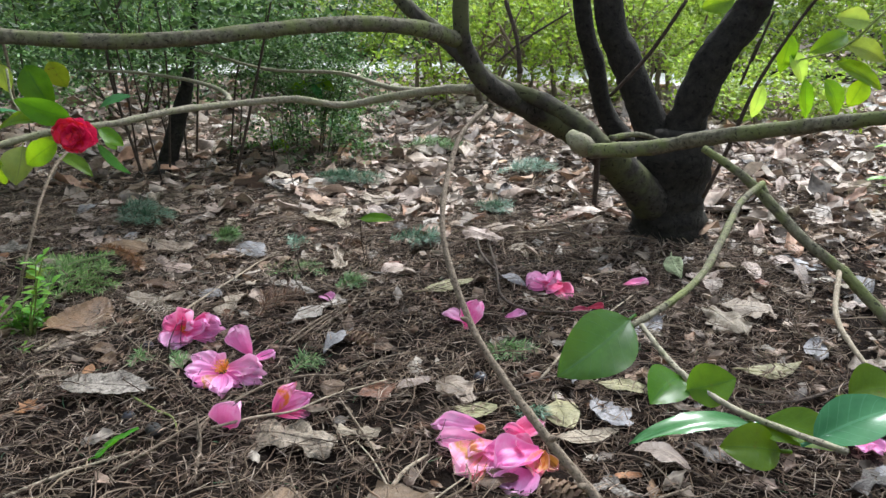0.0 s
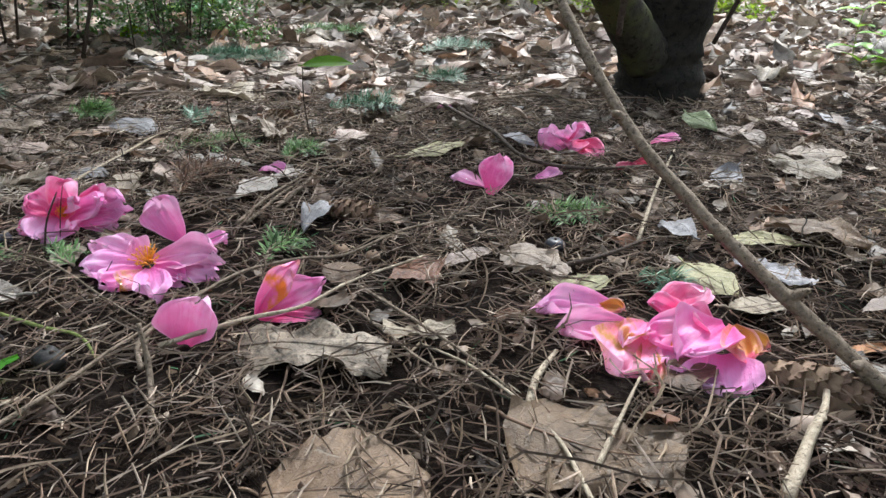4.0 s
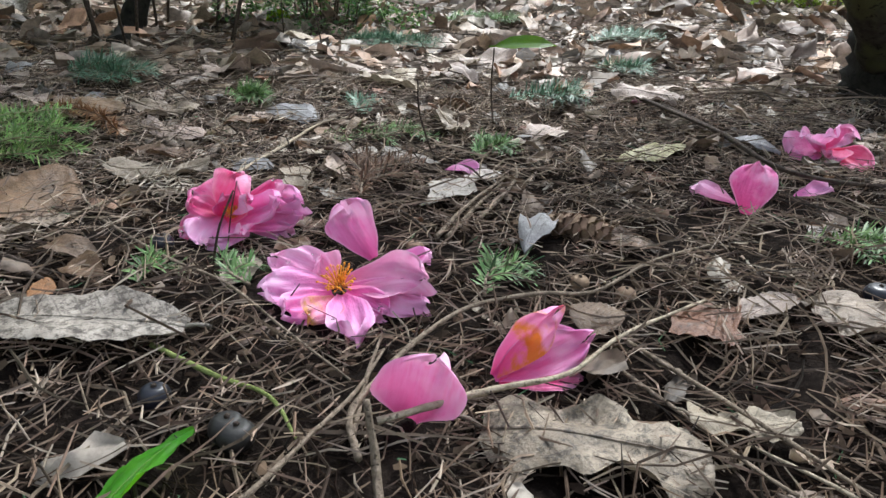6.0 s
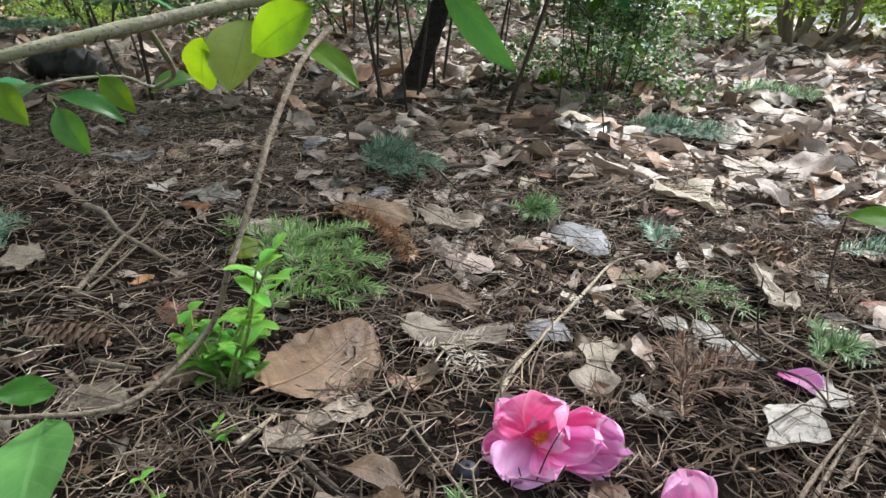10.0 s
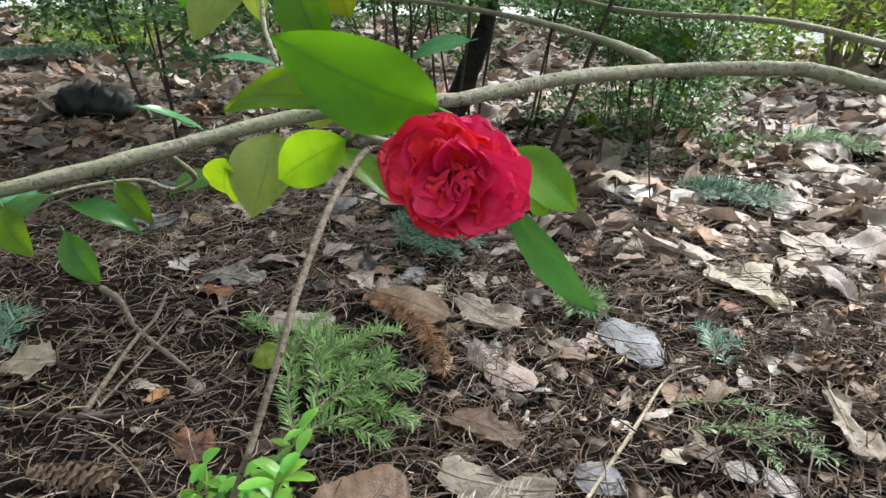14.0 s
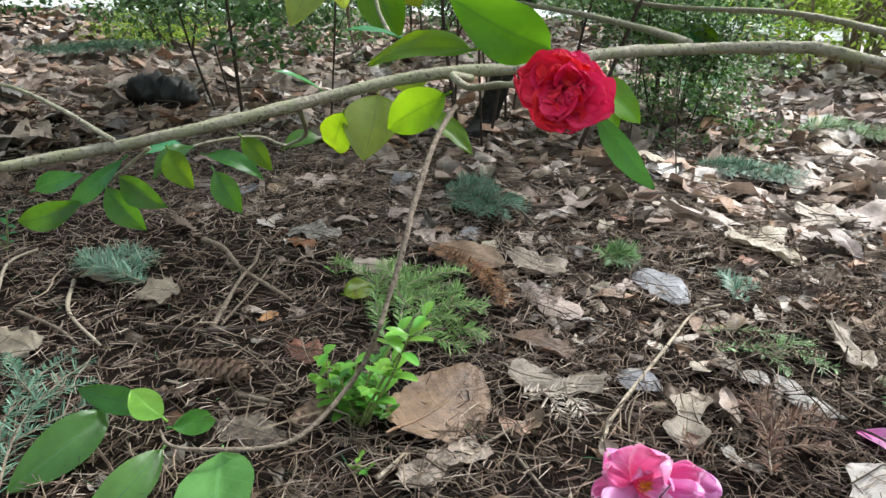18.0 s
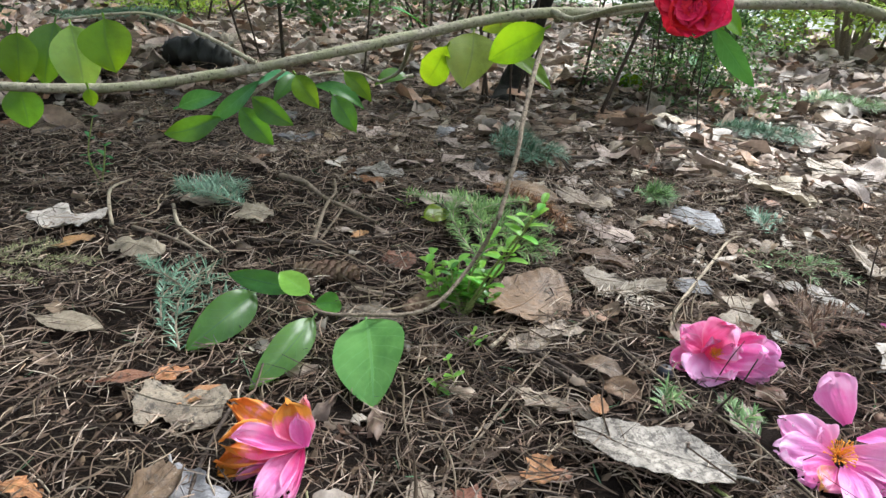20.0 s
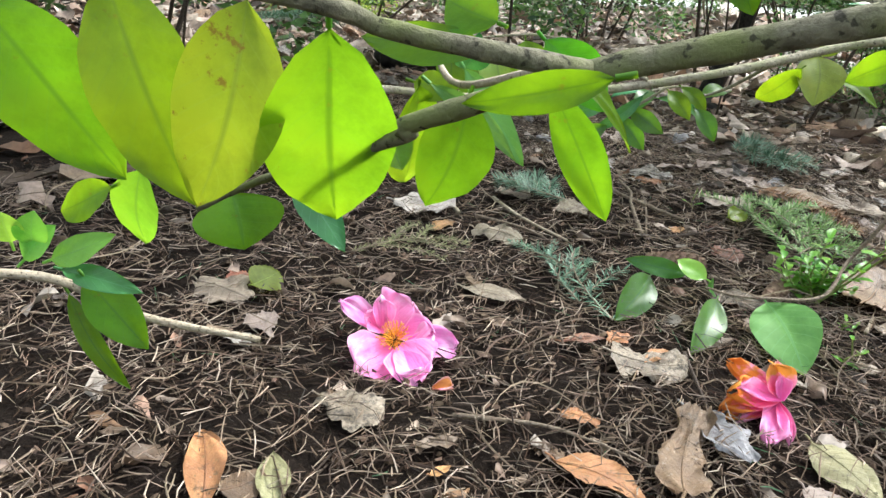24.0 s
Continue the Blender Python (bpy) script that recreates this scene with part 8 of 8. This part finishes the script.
# far leaves: joined, in a paler mix than the nearer litter
M_FARLITTER = island("far_leaf_litter", [(0.22, 0.155, 0.115), (0.39, 0.30, 0.235), (0.08, 0.052, 0.036), (0.45, 0.365, 0.30), (0.25, 0.172, 0.128), (0.40, 0.24, 0.15), (0.52, 0.45, 0.39), (0.05, 0.034, 0.025)], 0.55, 0.35, 0.12)
x, y, r = scattered(16500, 51, -3.4, 2.6, 0.9, 4.6)
ok = (r.random(len(x)) < density(x, y)) & (y > 1.45) & free_of_things(x, y, 0.8)
x, y = x[ok], y[ok]
v, q = litter_leaves(x, y, (0.018 + 0.075 * r.random(len(x)) ** 2.4) * (1 + 0.12 * y), 52, 0.28, 6, 5)
tagged(new("leaf_litter", quads_mesh("leaf_litter", v, q, M_FARLITTER)), "thick tan and rosy brown leaf litter further back", "dead leaves", kind="stuff")
x, y, r = scattered(9000, 55, -12, 9, 3.6, 12)
ok = off_path(x, y)
x, y = x[ok], y[ok]
v, q = litter_leaves(x, y, r.uniform(0.09, 0.2, len(x)), 56, 0.2, nu=4, nv=3)
tagged(new("leaf_litter", quads_mesh("leaf_litter", v, q, M_FARLITTER)), "tan leaf litter under the far shrubs", "dead leaves", kind="stuff")
x, y, r = scattered(3400, 57, -6, -1.5, -0.8, 3.6)
ok = off_path(x, y)
x, y = x[ok], y[ok]
v, q = litter_leaves(x, y, r.uniform(0.06, 0.12, len(x)), 58, 0.2, nu=5, nv=4)
tagged(new("leaf_litter", quads_mesh("leaf_litter", v, q, M_LITTER)), "leaf litter under the dark shrubs", "dead leaves", kind="stuff")
# the same litter goes on round the place, behind the camera too
x, y, r = scattered(34000, 71, -9, 9, -9, 6)
ok = ~((x > -1.75) & (x < 0.95) & (y > -0.15) & (y < 2.0)) & ~((x > -3.4) & (x < 2.6) & (y > 1.45)) & ((x > -1.5) | (y < -0.8))
v, q = litter_leaves(x[ok], y[ok], 0.03 + 0.09 * r.random(ok.sum()) ** 2, 72, 0.15, nu=4, nv=3)
tagged(new("leaf_litter", quads_mesh("leaf_litter", v, q, M_LITTER)), "brown leaf litter spreading round the clearing", "dead leaves", kind="stuff")
# small scraps among the near needles: joined
x, y, r = scattered(21000, 53, -2.4, 1.6, 0.0, 2.8)
ok = (r.random(len(x)) < 0.12 + 0.85 * density(x, y)) & free_of_things(x, y, 1.0)
x, y = x[ok], y[ok]
v, q = litter_leaves(x, y, 0.008 + 0.034 * r.random(len(x)) ** 1.5, 54, 0.30, nu=7, nv=5)
tagged(new("leaf_scraps", quads_mesh("leaf_scraps", v, q, M_LITTER)), "small scraps of dead leaves among the needles", "leaf scraps", kind="stuff")

# nearer leaves: single things that share a few shapes
kinds = [(M_TAN, "tan dead leaf"), (M_ROSY, "rosy tan dead leaf"), (M_BROWN, "brown dead leaf"), (M_GREY, "grey mottled dead leaf"), (M_DARKLEAF, "wet dark brown dead leaf"), (M_TAN, "curled tan dead leaf"), (M_RUST, "rust-brown dead leaf"), (M_SLATE, "slate grey dead leaf"), (M_ROSY, "crumpled rosy dead leaf"), (M_BLEACH, "bleached pale dead leaf")]
shapes = []
for i in range(20):
    mt, lb = kinds[i % len(kinds)]
    size = 0.034 + 0.04 * ((i * 7) % 10) / 10
    me = leaf_mesh("dead_leaf", size, size * (0.42 + 0.3 * ((i * 3) % 7) / 7), mt, stalk=0.012, nu=10, nv=7, shape=("torn", "oval", "camellia", "torn", "lobed")[i % 5], fold=(0.25, -0.2, 0.1)[i % 3], curl=(0.25, -0.2, 0.1, 0.35)[i % 4], ripple=0.06, seed=900 + i)
    shapes.append((me, lb, min(p.co.z for p in me.vertices)))
x, y, r = scattered(2000, 61, -1.75, 1.05, 0.15, 1.5)
ok = (r.random(len(x)) < density(x, y)) & free_of_things(x, y, 1.0) & (y > 0.55 - 0.4 * x)
placed = 0
for px, py in zip(x[ok], y[ok]):
    if placed >= 190:
        break
    me, lb, low = shapes[placed % len(shapes)]
    ob = new("dead_leaf", me)
    m = Matrix.Rotation(r.uniform(0, 6.28), 4, "Z") @ Matrix.Rotation(r.normal(0, 0.12), 4, "X") @ Matrix.Rotation(r.normal(0, 0.10), 4, "Y")
    z = min((m @ p.co).z for p in me.vertices)
    ob.matrix_basis = Matrix.Translation((px, py, float(height(px, py)) + 0.004 - z)) @ m
    tagged(ob, lb + " on the needle litter", "dead leaf", "fallen leaves")
    placed += 1

# larger crumpled leaves further back, curled and partly on edge
big = []
for i in range(16):
    mt, lb = ((M_TAN, "large tan dead leaf"), (M_ROSY, "large rosy tan dead leaf"), (M_BROWN, "large brown curled leaf"), (M_GREY, "large grey crumpled leaf"), (M_ROSY, "broad crumpled rosy leaf"), (M_DARKLEAF, "dark wet curled leaf"), (M_RUSSET, "broad russet dead leaf"), (M_TAN, "broad tan crumpled leaf"))[i % 8]
    size = 0.075 + 0.05 * ((i * 7) % 10) / 10
    me = leaf_mesh("dead_leaf", size, size * (0.5 + 0.3 * ((i * 3) % 7) / 7), mt, stalk=0.014, nu=12, nv=9, shape=("torn", "oval", "lobed", "torn")[i % 4], fold=(0.3, -0.25, 0.12)[i % 3], curl=(0.35, -0.25, 0.15, 0.5)[i % 4], ripple=0.085, seed=960 + i)
    big.append((me, lb))
x, y, r = scattered(700, 65, -2.3, 1.7, 1.35, 2.9)
ok = (r.random(len(x)) < density(x, y)) & free_of_things(x, y, 1.0) & ((x - 0.5) ** 2 + (y - 1.5) ** 2 > 0.06)
for k, (px, py) in enumerate(list(zip(x[ok], y[ok]))[:85]):
    me, lb = big[k % 16]
    ob = new("dead_leaf", me)
    m = Matrix.Rotation(r.uniform(0, 6.28), 4, "Z") @ Matrix.Rotation(r.normal(0, 0.22), 4, "X") @ Matrix.Rotation(r.normal(0, 0.16), 4, "Y")
    z = min((m @ p.co).z for p in me.vertices)
    ob.matrix_basis = Matrix.Translation((px, py, float(height(px, py)) + 0.003 - z)) @ m
    tagged(ob, lb + " on the leaf litter", "dead leaf", "fallen leaves")
